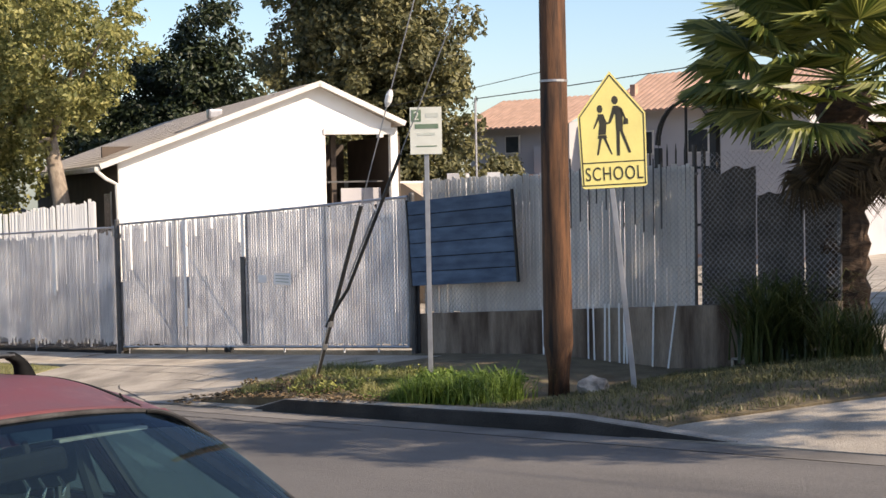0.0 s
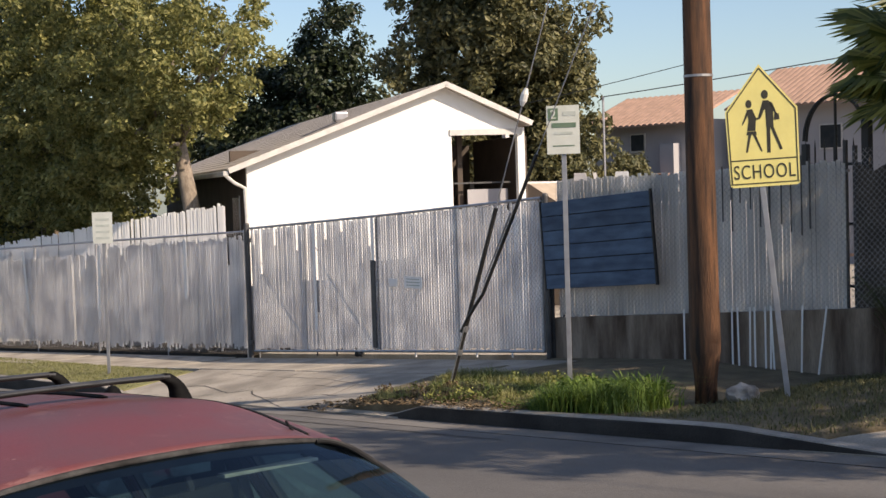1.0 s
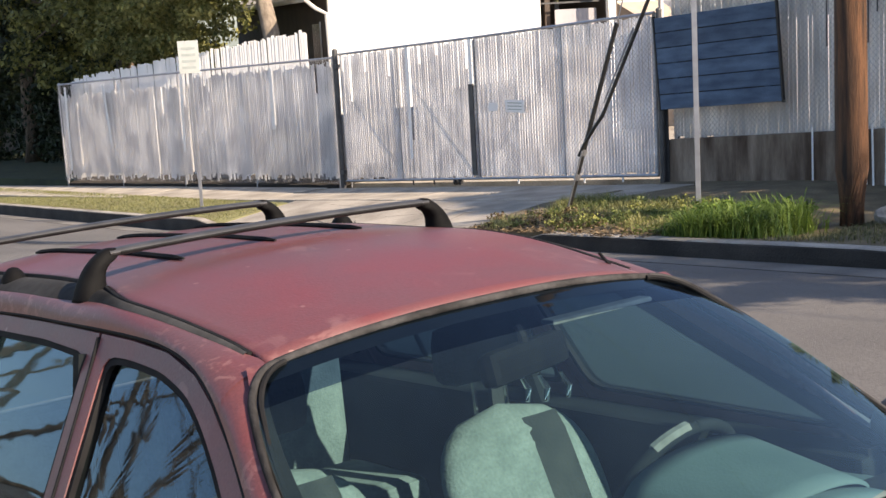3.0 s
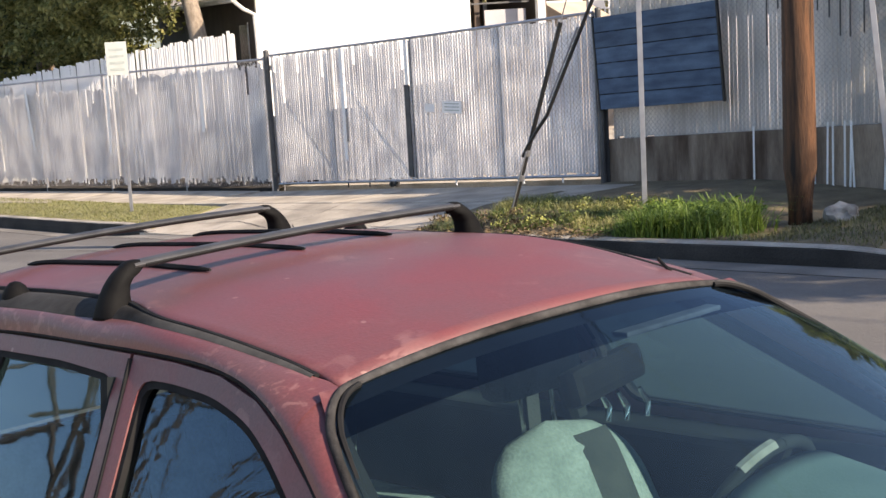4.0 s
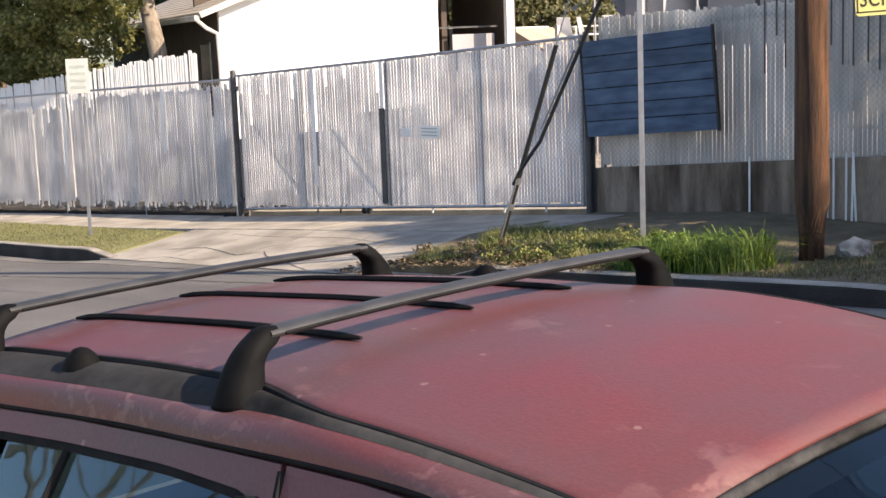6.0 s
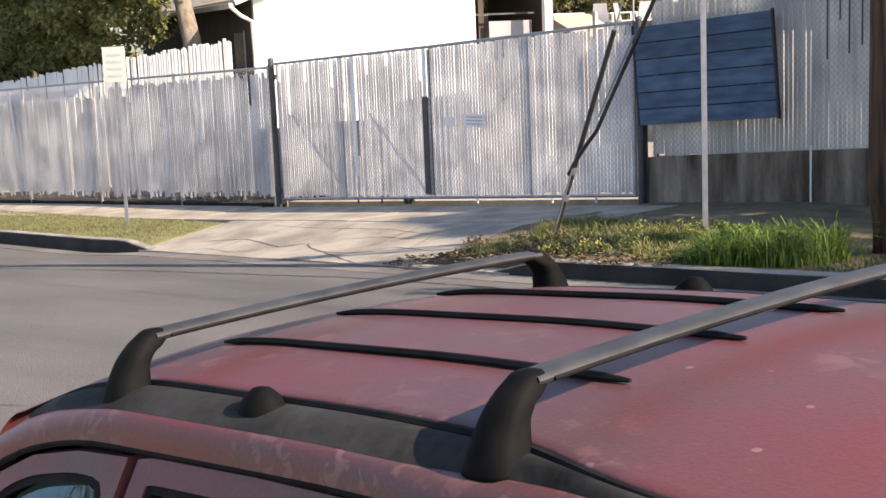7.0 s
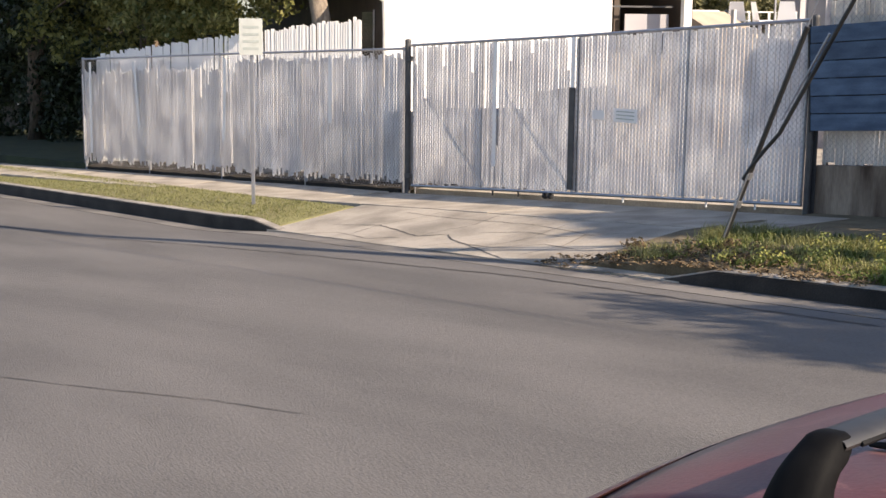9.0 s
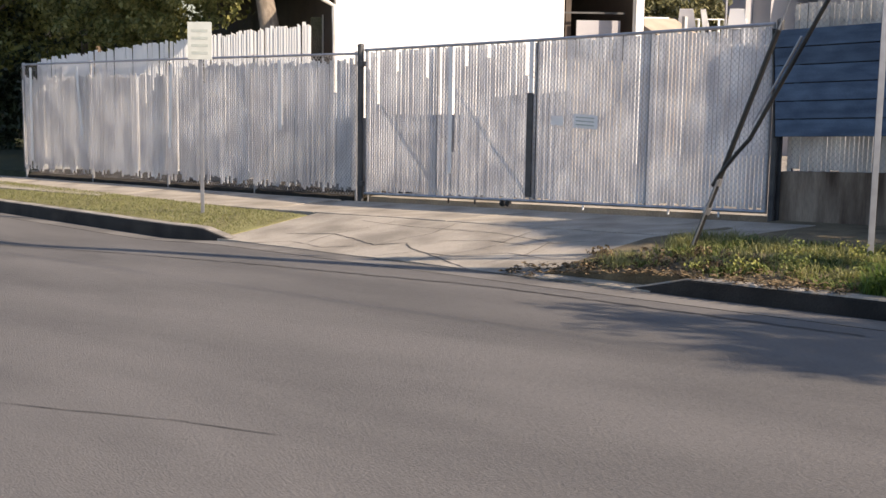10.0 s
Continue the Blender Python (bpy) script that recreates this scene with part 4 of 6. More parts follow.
for k, pts in enumerate(([(2.4, -3.1), (3.3, -2.95), (4.6, -3.3), (5.0, -3.1), (5.3, -3.3), (7.0, -3.9)], [(2.9, -2.2), (4.2, -2.35), (5.8, -2.4), (7.2, -2.7)], [(4.6, -3.3), (4.9, -2.6), (4.7, -1.9)], [(6.0, -3.8), (6.4, -3.0), (6.3, -2.2)], [(3.4, -3.5), (3.3, -2.9), (3.6, -2.0)], [(2.2, -3.7), (3.0, -3.45), (3.9, -3.6), (4.4, -3.4)], [(5.2, -3.75), (5.6, -3.45), (6.3, -3.5), (6.9, -3.2), (7.6, -3.3)], [(5.4, -2.9), (6.1, -2.75), (6.8, -2.85), (7.5, -2.5)], [(7.0, -3.75), (7.2, -3.2), (7.0, -2.6)], [(2.0, -3.78), (4.5, -3.80), (7.4, -3.95), (9.2, -4.02)])):
    c = ribbon("crack", pts, 0.013 if k in (0, 9) else 0.008, apron_z, "", seed=10 + k)
    c.parent = apron_cracks

# dark mounded strip that stands in for the shade under the fence
bed = grid_sheet(lambda x, s: (x, -1.06 * (-x / 10.79) + 0.03 + 1.3 * s, rise(x) + 0.035 + 0.11 * math.sin(math.pi * s) + 0.03 * noise.noise(Vector((x * 3, s * 4, 0)))), span(-10.7, -0.25, 40), span(0, 1, 6), 0.1)
tagged(new("fence_foot_shade", mesh_object("fence_foot_shade", bed, material("dark_shade_strip", (0.035, 0.028, 0.02), (0.018, 0.014, 0.011), 9, 0.95, 0.9, 40))), "dark strip standing in for shade along the foot of the fence", "bed", kind="structure")

# ---- red station wagon parked by the near kerb: x forward, y to its left, z up ----
def paint_material(name, zone_from=0.52, zone_to=0.66, flake_scale=16.0):
    """Faded red paint: chalky patches, peeling pale flakes, dust."""
    m = material(name, (0.146, 0.033, 0.033), (0.106, 0.047, 0.048), 2.4, 0.45, 0.06, 160, fine=0.3, contrast=(0.38, 0.62))
    nt, n = m.node_tree, m.node_tree.nodes
    p = n["Principled BSDF"]
    co = n.new("ShaderNodeTexCoord")
    # worn pale flakes in streaks
    flake = n.new("ShaderNodeTexNoise")
    flake.inputs["Scale"].default_value, flake.inputs["Detail"].default_value, flake.inputs["Distortion"].default_value = flake_scale, 5, 0.8
    nt.links.new(co.outputs["Object"], flake.inputs["Vector"])
    fr = n.new("ShaderNodeValToRGB")
    fr.color_ramp.elements[0].position, fr.color_ramp.elements[1].position = 0.55, 0.61
    fr.color_ramp.elements[0].color, fr.color_ramp.elements[1].color = (0, 0, 0, 1), (1, 1, 1, 1)
    zone = n.new("ShaderNodeTexNoise")
    zone.inputs["Scale"].default_value, zone.inputs["Detail"].default_value = 2.6, 5
    nt.links.new(co.outputs["Object"], zone.inputs["Vector"])
    zr = n.new("ShaderNodeValToRGB")
    zr.color_ramp.elements[0].position, zr.color_ramp.elements[1].position = zone_from, zone_to
    zr.color_ramp.elements[1].color = (0.5, 0.5, 0.5, 1)
    nt.links.new(zone.outputs["Fac"], zr.inputs[0])
    nt.links.new(flake.outputs["Fac"], fr.inputs[0])
    spot = n.new("ShaderNodeTexVoronoi")
    spot.inputs["Scale"].default_value = 9.0
    nt.links.new(co.outputs["Object"], spot.inputs["Vector"])
    sr = n.new("ShaderNodeValToRGB")
    sr.color_ramp.elements[0].position, sr.color_ramp.elements[1].position = 0.045, 0.06
    sr.color_ramp.elements[0].color, sr.color_ramp.elements[1].color = (1, 1, 1, 1), (0, 0, 0, 1)
    nt.links.new(spot.outputs["Distance"], sr.inputs[0])
    old = p.inputs["Base Color"].links[0].from_socket
    mix = n.new("ShaderNodeMixRGB")
    mix.inputs[2].default_value = (0.27, 0.135, 0.125, 1)
    half = n.new("ShaderNodeMath")
    half.operation = 'MULTIPLY'
    nt.links.new(fr.outputs[0], half.inputs[0])
    nt.links.new(zr.outputs[0], half.inputs[1])
    nt.links.new(half.outputs[0], mix.inputs[0])
    nt.links.new(old, mix.inputs[1])
    mix2 = n.new("ShaderNodeMixRGB")
    mix2.inputs[2].default_value = (0.45, 0.30, 0.26, 1)
    h2 = n.new("ShaderNodeMath")
    h2.operation = 'MULTIPLY'
    h2.inputs[1].default_value = 0.3
    nt.links.new(sr.outputs[0], h2.inputs[0])
    nt.links.new(h2.outputs[0], mix2.inputs[0])
    nt.links.new(mix.outputs[0], mix2.inputs[1])
    nt.links.new(mix2.outputs[0], p.inputs["Base Color"])
    return m


def glass_material(name, tint, gloss_tint=(1, 1, 1), ior=1.7, dust=None, film=0.0):
    m = bpy.data.materials.new(name)
    m.use_nodes = True
    nt, n = m.node_tree, m.node_tree.nodes
    n.remove(n["Principled BSDF"])
    tr, gl, fr, mx = n.new("ShaderNodeBsdfTransparent"), n.new("ShaderNodeBsdfGlossy"), n.new("ShaderNodeFresnel"), n.new("ShaderNodeMixShader")
    tr.inputs[0].default_value = (*tint, 1)
    gl.inputs[0].default_value, gl.inputs[1].default_value = (*gloss_tint, 1), 0.02
    fr.inputs[0].default_value = ior
    wav = n.new("ShaderNodeTexNoise")
    wav.inputs["Scale"].default_value = 3.0
    bp = n.new("ShaderNodeBump")
    bp.inputs["Strength"].default_value, bp.inputs["Distance"].default_value = 0.025, 0.02
    nt.links.new(wav.outputs["Fac"], bp.inputs["Height"])
    nt.links.new(bp.outputs[0], gl.inputs["Normal"])
    nt.links.new(fr.outputs[0], mx.inputs[0])
    nt.links.new(tr.outputs[0], mx.inputs[1])
    nt.links.new(gl.outputs[0], mx.inputs[2])
    last = mx.outputs[0]
    if dust:        # a thin uneven film on the outside: dust, tinted with the sky's haze
        df, ms, sp, mr = n.new("ShaderNodeBsdfDiffuse"), n.new("ShaderNodeMixShader"), n.new("ShaderNodeTexNoise"), n.new("ShaderNodeMapRange")
        df.inputs[0].default_value = (*dust, 1)
        co = n.new("ShaderNodeTexCoord")
        sp.inputs["Scale"].default_value, sp.inputs["Detail"].default_value = 5.0, 7
        mr.inputs[1].default_value, mr.inputs[2].default_value = 0.3, 0.75
        mr.inputs[3].default_value, mr.inputs[4].default_value = film * 0.7, film * 1.4
        nt.links.new(co.outputs["Object"], sp.inputs["Vector"])
        nt.links.new(sp.outputs["Fac"], mr.inputs[0])
        nt.links.new(mr.outputs[0], ms.inputs[0])
        nt.links.new(last, ms.inputs[1])
        nt.links.new(df.outputs[0], ms.inputs[2])
        last = ms.outputs[0]
    nt.links.new(last, n["Material Output"].inputs[0])
    return m


RED = paint_material("faded_red_paint")
REDWORN = paint_material("peeling_red_paint", 0.47, 0.60, 34.0)
DIRTY = material("dusty_black_trim", (0.060, 0.059, 0.058), (0.016, 0.016, 0.016), 5, 0.75, 0.1, 50, fine=0.3, contrast=(0.3, 0.75))
MIRRORCAP = material("mirror_shell", (0.014, 0.014, 0.015), (0.02, 0.02, 0.02), 8, 0.42)
OLDRUBBER = material("weathered_rubber", (0.060, 0.058, 0.058), (0.024, 0.023, 0.023), 9, 0.85, 0.3, 60, fine=0.4)
RUBBER = material("black_rubber", (0.012, 0.012, 0.013), (0.02, 0.02, 0.02), 12, 0.65)
FOOTBLACK = material("black_plastic", (0.006, 0.006, 0.0065), (0.010, 0.010, 0.010), 30, 0.62, 0.03, 200)
BARGREY = material("grey_bar", (0.050, 0.050, 0.052), (0.026, 0.026, 0.027), 14, 0.5)
# teal dust colours carry a painted haze of reflected sky
WSGLASS = glass_material("windscreen_glass", (0.48, 0.77, 0.79), (0.75, 0.9, 1.0), 1.5, (0.26, 0.42, 0.48), 0.013)
SIDEGLASS = glass_material("side_glass", (0.26, 0.35, 0.35), (0.55, 0.74, 0.92), 1.6)
BANDGLASS = glass_material("tint_band_glass", (0.13, 0.25, 0.38), (0.7, 0.85, 1.0), 1.4, (0.10, 0.17, 0.25), 0.006)
CLOTH = material("seat_cloth", (0.17, 0.205, 0.195), (0.12, 0.15, 0.143), 14, 0.95, 0.2, 120, fine=0.3)
CLOTHDARK = material("dark_seat_cloth", (0.03, 0.035, 0.037), (0.045, 0.05, 0.05), 14, 0.95, 0.2, 120)
DASH = material("dash_plastic", (0.075, 0.115, 0.12), (0.055, 0.09, 0.095), 6, 0.7, 0.1, 150)
CABIN = material("cabin_trim", (0.022, 0.026, 0.028), (0.014, 0.017, 0.018), 6, 0.8)
CHROME = material("chrome", (0.62, 0.62, 0.62), (0.55, 0.55, 0.55), 8, 0.15, metal=1.0)
ROPE = material("pale_wrap", (0.20, 0.20, 0.19), (0.11, 0.11, 0.10), 20, 0.9)
LAMPRED = material("red_lens", (0.35, 0.02, 0.02), (0.3, 0.02, 0.02), 8, 0.2)
LAMPCLEAR = material("clear_lens", (0.6, 0.6, 0.58), (0.5, 0.5, 0.5), 8, 0.1)

for dull in (RUBBER, FOOTBLACK, DIRTY, CABIN, CLOTHDARK, OLDRUBBER):
    dull.node_tree.nodes["Principled BSDF"].inputs["Specular IOR Level"].default_value = 0.04

CARM = Matrix.Translation((18.095, -12.06, rise(18.095) - 0.215)) @ Matrix.Rotation(radians(1.1), 4, 'Z') @ Matrix.Rotation(-math.atan(0.072), 4, 'Y')
car = thing("red_car", "faded red station wagon with black roof rack parked at the kerb", "car", CARM)


def table(points):
    xs_, vs_ = [p[0] for p in points], [p[1] for p in points]
    return lambda x: float(np.interp(x, xs_, vs_))


def smooth_table(points):
    """Eased curve through a few points."""
    f = table(points)
    return lambda x: (f(x - 0.08) + f(x - 0.04) + f(x) + f(x + 0.04) + f(x + 0.08)) / 5


roof_c = smooth_table([(-1.1, 1.22), (-0.90, 1.325), (-0.75, 1.372), (-0.5, 1.396), (0, 1.405), (0.4, 1.398), (0.7, 1.372), (0.95, 1.328), (1.06, 1.303), (1.3, 1.235)])
roof_drop = table([(-1.1, 0.045), (-0.5, 0.026), (0.2, 0.030), (0.7, 0.036), (1.06, 0.038)])
seam_w = smooth_table([(-1.1, 0.455), (-0.5, 0.466), (-0.17, 0.464), (0.14, 0.458), (0.31, 0.462), (0.37, 0.482), (0.45, 0.513), (0.56, 0.515), (0.73, 0.509), (0.87, 0.499), (1.0, 0.494), (1.06, 0.505)])
strip_w = smooth_table([(-1.1, 0.06), (-0.8, 0.078), (0.20, 0.078), (0.28, 0.062), (0.35, 0.040), (0.42, 0.022), (0.6, 0.020), (0.92, 0.019), (1.0, 0.010), (1.06, 0.002)])
edge_z = lambda x: roof_c(x) - roof_drop(x)
step = smooth_table([(0.30, 1.0), (0.48, 0.45), (0.97, 0.12), (1.06, 0.12)])
gap_z = smooth_table([(-1.1, 0.95), (-0.95, 1.14), (-0.82, 1.235), (-0.6, 1.283), (0.0, 1.297), (0.5, 1.295), (0.66, 1.292), (0.80, 1.285), (0.94, 1.256), (1.03, 1.212), (1.15, 1.138), (1.24, 1.078), (1.36, 0.985), (1.5, 0.870)])
side_y = lambda z: 0.562 + 0.225 * max(0.0, (1.30 - z) / 0.42) ** 1.05 if z < 1.30 else 0.562 - (z - 1.30) * 0.9


pillar_y = smooth_table([(-0.2, 0.52), (0.0, 0.535), (0.06, 0.568), (0.12, 0.588), (0.35, 0.643), (0.75, 0.703), (1.0, 0.735), (1.2, 0.75)])


def patch(name, fx, us, vs, mat, parent, label="", smooth=True, thick=0.0):
    bm = grid_sheet(fx, us, vs)
    if thick:
        bmesh.ops.solidify(bm, geom=bm.faces[:], thickness=thick)
    return part(name, bm, mat, parent, label, smooth)


# roof skin, with a rolled edge at the seam
def roof_at(x, v):
    w = seam_w(x)
    y = v * w
    z = roof_c(x) - roof_drop(x) * abs(v) ** 2.4 - (0.006 if abs(v) > 0.985 else 0)
    return (x, y, z)


roof = patch("roof", roof_at, span(-0.86, 1.055, 44), [-1, -0.985, -0.95] + span(-0.9, 0.9, 26) + [0.95, 0.985, 1], RED, car, "faded red roof with chalky peeling clear coat", thick=0.012)
patch("headliner", lambda x, v: (x, v * (seam_w(x) + 0.05), roof_c(x) - 0.06 - roof_drop(x) * abs(v) ** 2), span(-0.85, 1.0, 12), span(-1, 1, 8), CABIN, car)

for s in (1, -1):
    # black seam and dusty trim strip along the roof's edge
    part("seam", tube([(x, s * (seam_w(x) + 0.004), edge_z(x) - 0.006) for x in span(-0.85, 0.99, 40)], 0.0072, 6), RUBBER, car, "black rubber seam")
    patch("roof_strip", lambda x, v: (x, s * (seam_w(x) + 0.006 + v * strip_w(x)), edge_z(x) - (0.008 + 0.022 * v ** 2) * step(x) + 0.006 * math.sin(math.pi * v) * step(x)), span(-0.85, 0.99, 44), span(0, 1, 5), DIRTY, car, "dusty black trim strip")
    # rounded red side rail down to the door gap
    def rail_at(x, v):
        y0, z0 = seam_w(x) + 0.004 * step(x) + strip_w(x) * (1 if x < 0.98 else 0), edge_z(x) - 0.030 * step(x)
        z1 = min(gap_z(x) + 0.004, z0 - 0.015)
        y1 = side_y(z1) + 0.004
        a = v * math.pi / 2
        return (x, s * (y0 + (y1 - y0) * math.sin(a)), z1 + (z0 - z1) * math.cos(a))
    patch("side_rail", rail_at, span(-0.90, 1.064, 44), span(0, 1, 8), REDWORN, car, "sun-worn red roof rail with peeling flecks")
    # windscreen pillar: from the roof's corner down to the bonnet
    def pillar_at(k, v):
        x0 = 1.055
        join = min(1.0, k / 0.12)
        wx, wy, wz = x0 + 0.55 * k, (seam_w(x0) + 0.004) * (1 - join) + pillar_y(k) * join, edge_z(x0) - 0.004 - 0.372 * k
        gx_ = x0 + 0.44 * k
        gz_ = gap_z(gx_) + 0.004
        gy_ = side_y(gz_) + 0.004
        a = v * math.pi / 2
        return (wx + (gx_ - wx) * v, s * (wy + (gy_ - wy) * math.sin(a)), gz_ + (wz - gz_) * math.cos(a))
    patch("front_pillar", pillar_at, span(0, 1, 16), span(0, 1, 6), REDWORN, car)
    part("pillar_cover", tube([(0.93 + 0.58 * k, s * (side_y(1.23 - 0.36 * k) - 0.064), 1.225 - 0.36 * k) for k in span(0, 1, 8)], 0.018, 8), CABIN, car, "dark inner pillar cover")

# rubber along the top of the windscreen
ws_top = lambda y: (1.075 - 0.015 * (y / 0.512) ** 2, roof_c(1.06) - 0.004 - 0.038 * abs(y / 0.512) ** 2.4)
pillar_edge = lambda k, s: Vector((1.062 + 0.55 * k, s * (pillar_y(k) + 0.001), 1.262 - 0.375 * k))
top_edge = lambda y: Vector((ws_top(y)[0], y, ws_top(y)[1]))


def corner_arc(s):
    """Rounded upper corner of the windscreen, from the roof's edge to the pillar."""
    a, c, b = top_edge(s * 0.488), pillar_edge(0.015, s) + Vector((0.006, 0, 0.004)), pillar_edge(0.135, s)
    return [a * (1 - t) ** 2 + c * (2 * t * (1 - t)) + b * t * t for t in span(0, 1, 10)]


for s in (1, -1):
    arc = corner_arc(s)
    part("windscreen_trim", tube(arc + [pillar_edge(k, s) for k in span(0.17, 1, 14)], 0.0085, 7), OLDRUBBER, car, "weathered windscreen rubber", True)
    part("inner_seal", tube([p + Vector((0.011, -s * 0.011, 0.001)) for p in arc + [pillar_edge(k, s) for k in span(0.17, 1, 14)]], 0.0055, 6), RUBBER, car)
    gus = bmesh.new()
    tip = gus.verts.new(pillar_edge(0.0, s) + Vector((-0.004, s * 0.004, 0.004)))
    av = [gus.verts.new(p + Vector((0, 0, 0.003))) for p in arc]
    for p, q in zip(av, av[1:]):
        gus.faces.new((tip, p, q))
    bmesh.ops.recalc_face_normals(gus, faces=gus.faces)
    part("corner_panel", gus, RED, car)
part("windscreen_trim", tube([top_edge(y) for y in span(-0.490, 0.490, 30)], 0.0085, 7), OLDRUBBER, car, "weathered windscreen rubber", True)


def ws_at(k, v):
    """Windscreen surface: k from top to bottom, v across."""
    half = pillar_y(k) - 0.004
    y = v * half
    tx, tz = ws_top(v * 0.512)
    bx, bz = 1.76 - 0.155 * v * v, 0.915 - 0.028 * v * v
    bow = 0.02 * math.sin(math.pi * k)
    return (tx + (bx - tx) * k + bow * 0.4, y, tz - 0.004 + (bz - tz) * k + bow)


ws = patch("windscreen", lambda k, v: ws_at(k, v), span(0.16, 1, 12), span(-1, 1, 20), WSGLASS, car, "greenish windscreen glass")
ws.visible_shadow = False
band = patch("tint_band", lambda k, v: ws_at(k, v), span(0.0, 0.16, 3), span(-1, 1, 20), BANDGLASS, car, "blue shaded band of the windscreen")
band.visible_shadow = False
# black painted border of the glass
for s in (1, -1):
    patch("glass_border", lambda k, v: tuple(a + b for a, b in zip(ws_at(k, s * (1 - 0.045 * v)), (-0.002, 0, -0.004))), span(0, 1, 12), span(0, 1, 1), RUBBER, car)
patch("glass_border", lambda k, v: tuple(a + b for a, b in zip(ws_at(0.06 * k, v), (-0.002, 0, -0.004))), span(0, 1, 1), span(-1, 1, 20), RUBBER, car)


def ring(outer, inner, s, t=0.0):
    """A frame between two outlines on the car's side (x and z); s: side."""
    bm = bmesh.new()
    def at(p, d=0.0):
        return bm.verts.new((p[0], s * (side_y(p[1]) + t - d), p[1]))
    o, i = [at(p) for p in outer], [at(p) for p in inner]
    ob, ib = [at(p, 0.03) for p in outer], [at(p, 0.03) for p in inner]
    for k in range(len(outer)):
        j = (k + 1) % len(outer)
        bm.faces.new((o[k], o[j], i[j], i[k]))
        bm.faces.new((ob[k], ib[k], ib[j], ob[j]))
        bm.faces.new((o[k], ob[k], ob[j], o[j]))
        bm.faces.new((i[k], i[j], ib[j], ib[k]))
    bmesh.ops.recalc_face_normals(bm, faces=bm.faces)
    return bm


def shrink(poly, ds):
    """The outline moved inwards, with a distance for each edge."""
    out, n = [], len(poly)
    for k in range(n):
        p0, p1, p2 = (Vector((*poly[(k + d) % n], 0)) for d in (-1, 0, 1))
        e0, e1 = (p1 - p0).normalized(), (p2 - p1).normalized()
        n0, n1 = Vector((-e0.y, e0.x, 0)), Vector((-e1.y, e1.x, 0))
        d0, d1 = ds[(k - 1) % n], ds[k]
        b = (n0 * d0 + n1 * d1)
        dot = 1 + n0.dot(n1)
        q = p1 + (n0 + n1).normalized() * ((d0 + d1) / 2) / max(0.5, math.sqrt(dot / 2))
        out.append((q.x, q.y))
    return out


def rounded(poly, r, n=4):
    """The outline with n points on a curve at each corner; r = 0 repeats the corner itself."""
    out = []
    for k in range(len(poly)):
        p0, p1, p2 = (Vector((*poly[(k + d) % len(poly)], 0)) for d in (-1, 0, 1))
        a = p1 + (p0 - p1).normalized() * min(r, 0.45 * (p0 - p1).length)
        b = p1 + (p2 - p1).normalized() * min(r, 0.45 * (p2 - p1).length)
        for t in span(0, 1, n - 1):
            q = a * (1 - t) ** 2 + p1 * (2 * t * (1 - t)) + b * t * t
            out.append((q.x, q.y))
    return out


def pane_mesh(poly, s, inset):
    bm = bmesh.new()
    vs_ = [bm.verts.new((x, s * (side_y(z) - inset), z)) for x, z in poly]
    bm.faces.new(vs_)
    bmesh.ops.triangulate(bm, faces=bm.faces[:])
    bmesh.ops.subdivide_edges(bm, edges=bm.edges[:], cuts=2, use_grid_fill=True)
    for v in bm.verts:
        v.co.y = s * (side_y(v.co.z) - inset)
    return bm


FRONT = [(0.545, 0.86), (1.47, 0.86), (1.34, 0.985), (1.22, 1.085), (1.13, 1.144), (1.02, 1.206), (0.93, 1.246), (0.80, 1.275), (0.64, 1.285), (0.487, 1.288)]
REAR = [(-0.44, 0.86), (0.533, 0.86), (0.475, 1.288), (0.2, 1.291), (-0.1, 1.290), (-0.36, 1.283), (-0.40, 1.277)]
QUARTER = [(-0.93, 0.86), (-0.46, 0.86), (-0.43, 1.276), (-0.58, 1.268), (-0.72, 1.245), (-0.82, 1.205), (-0.91, 1.10)]
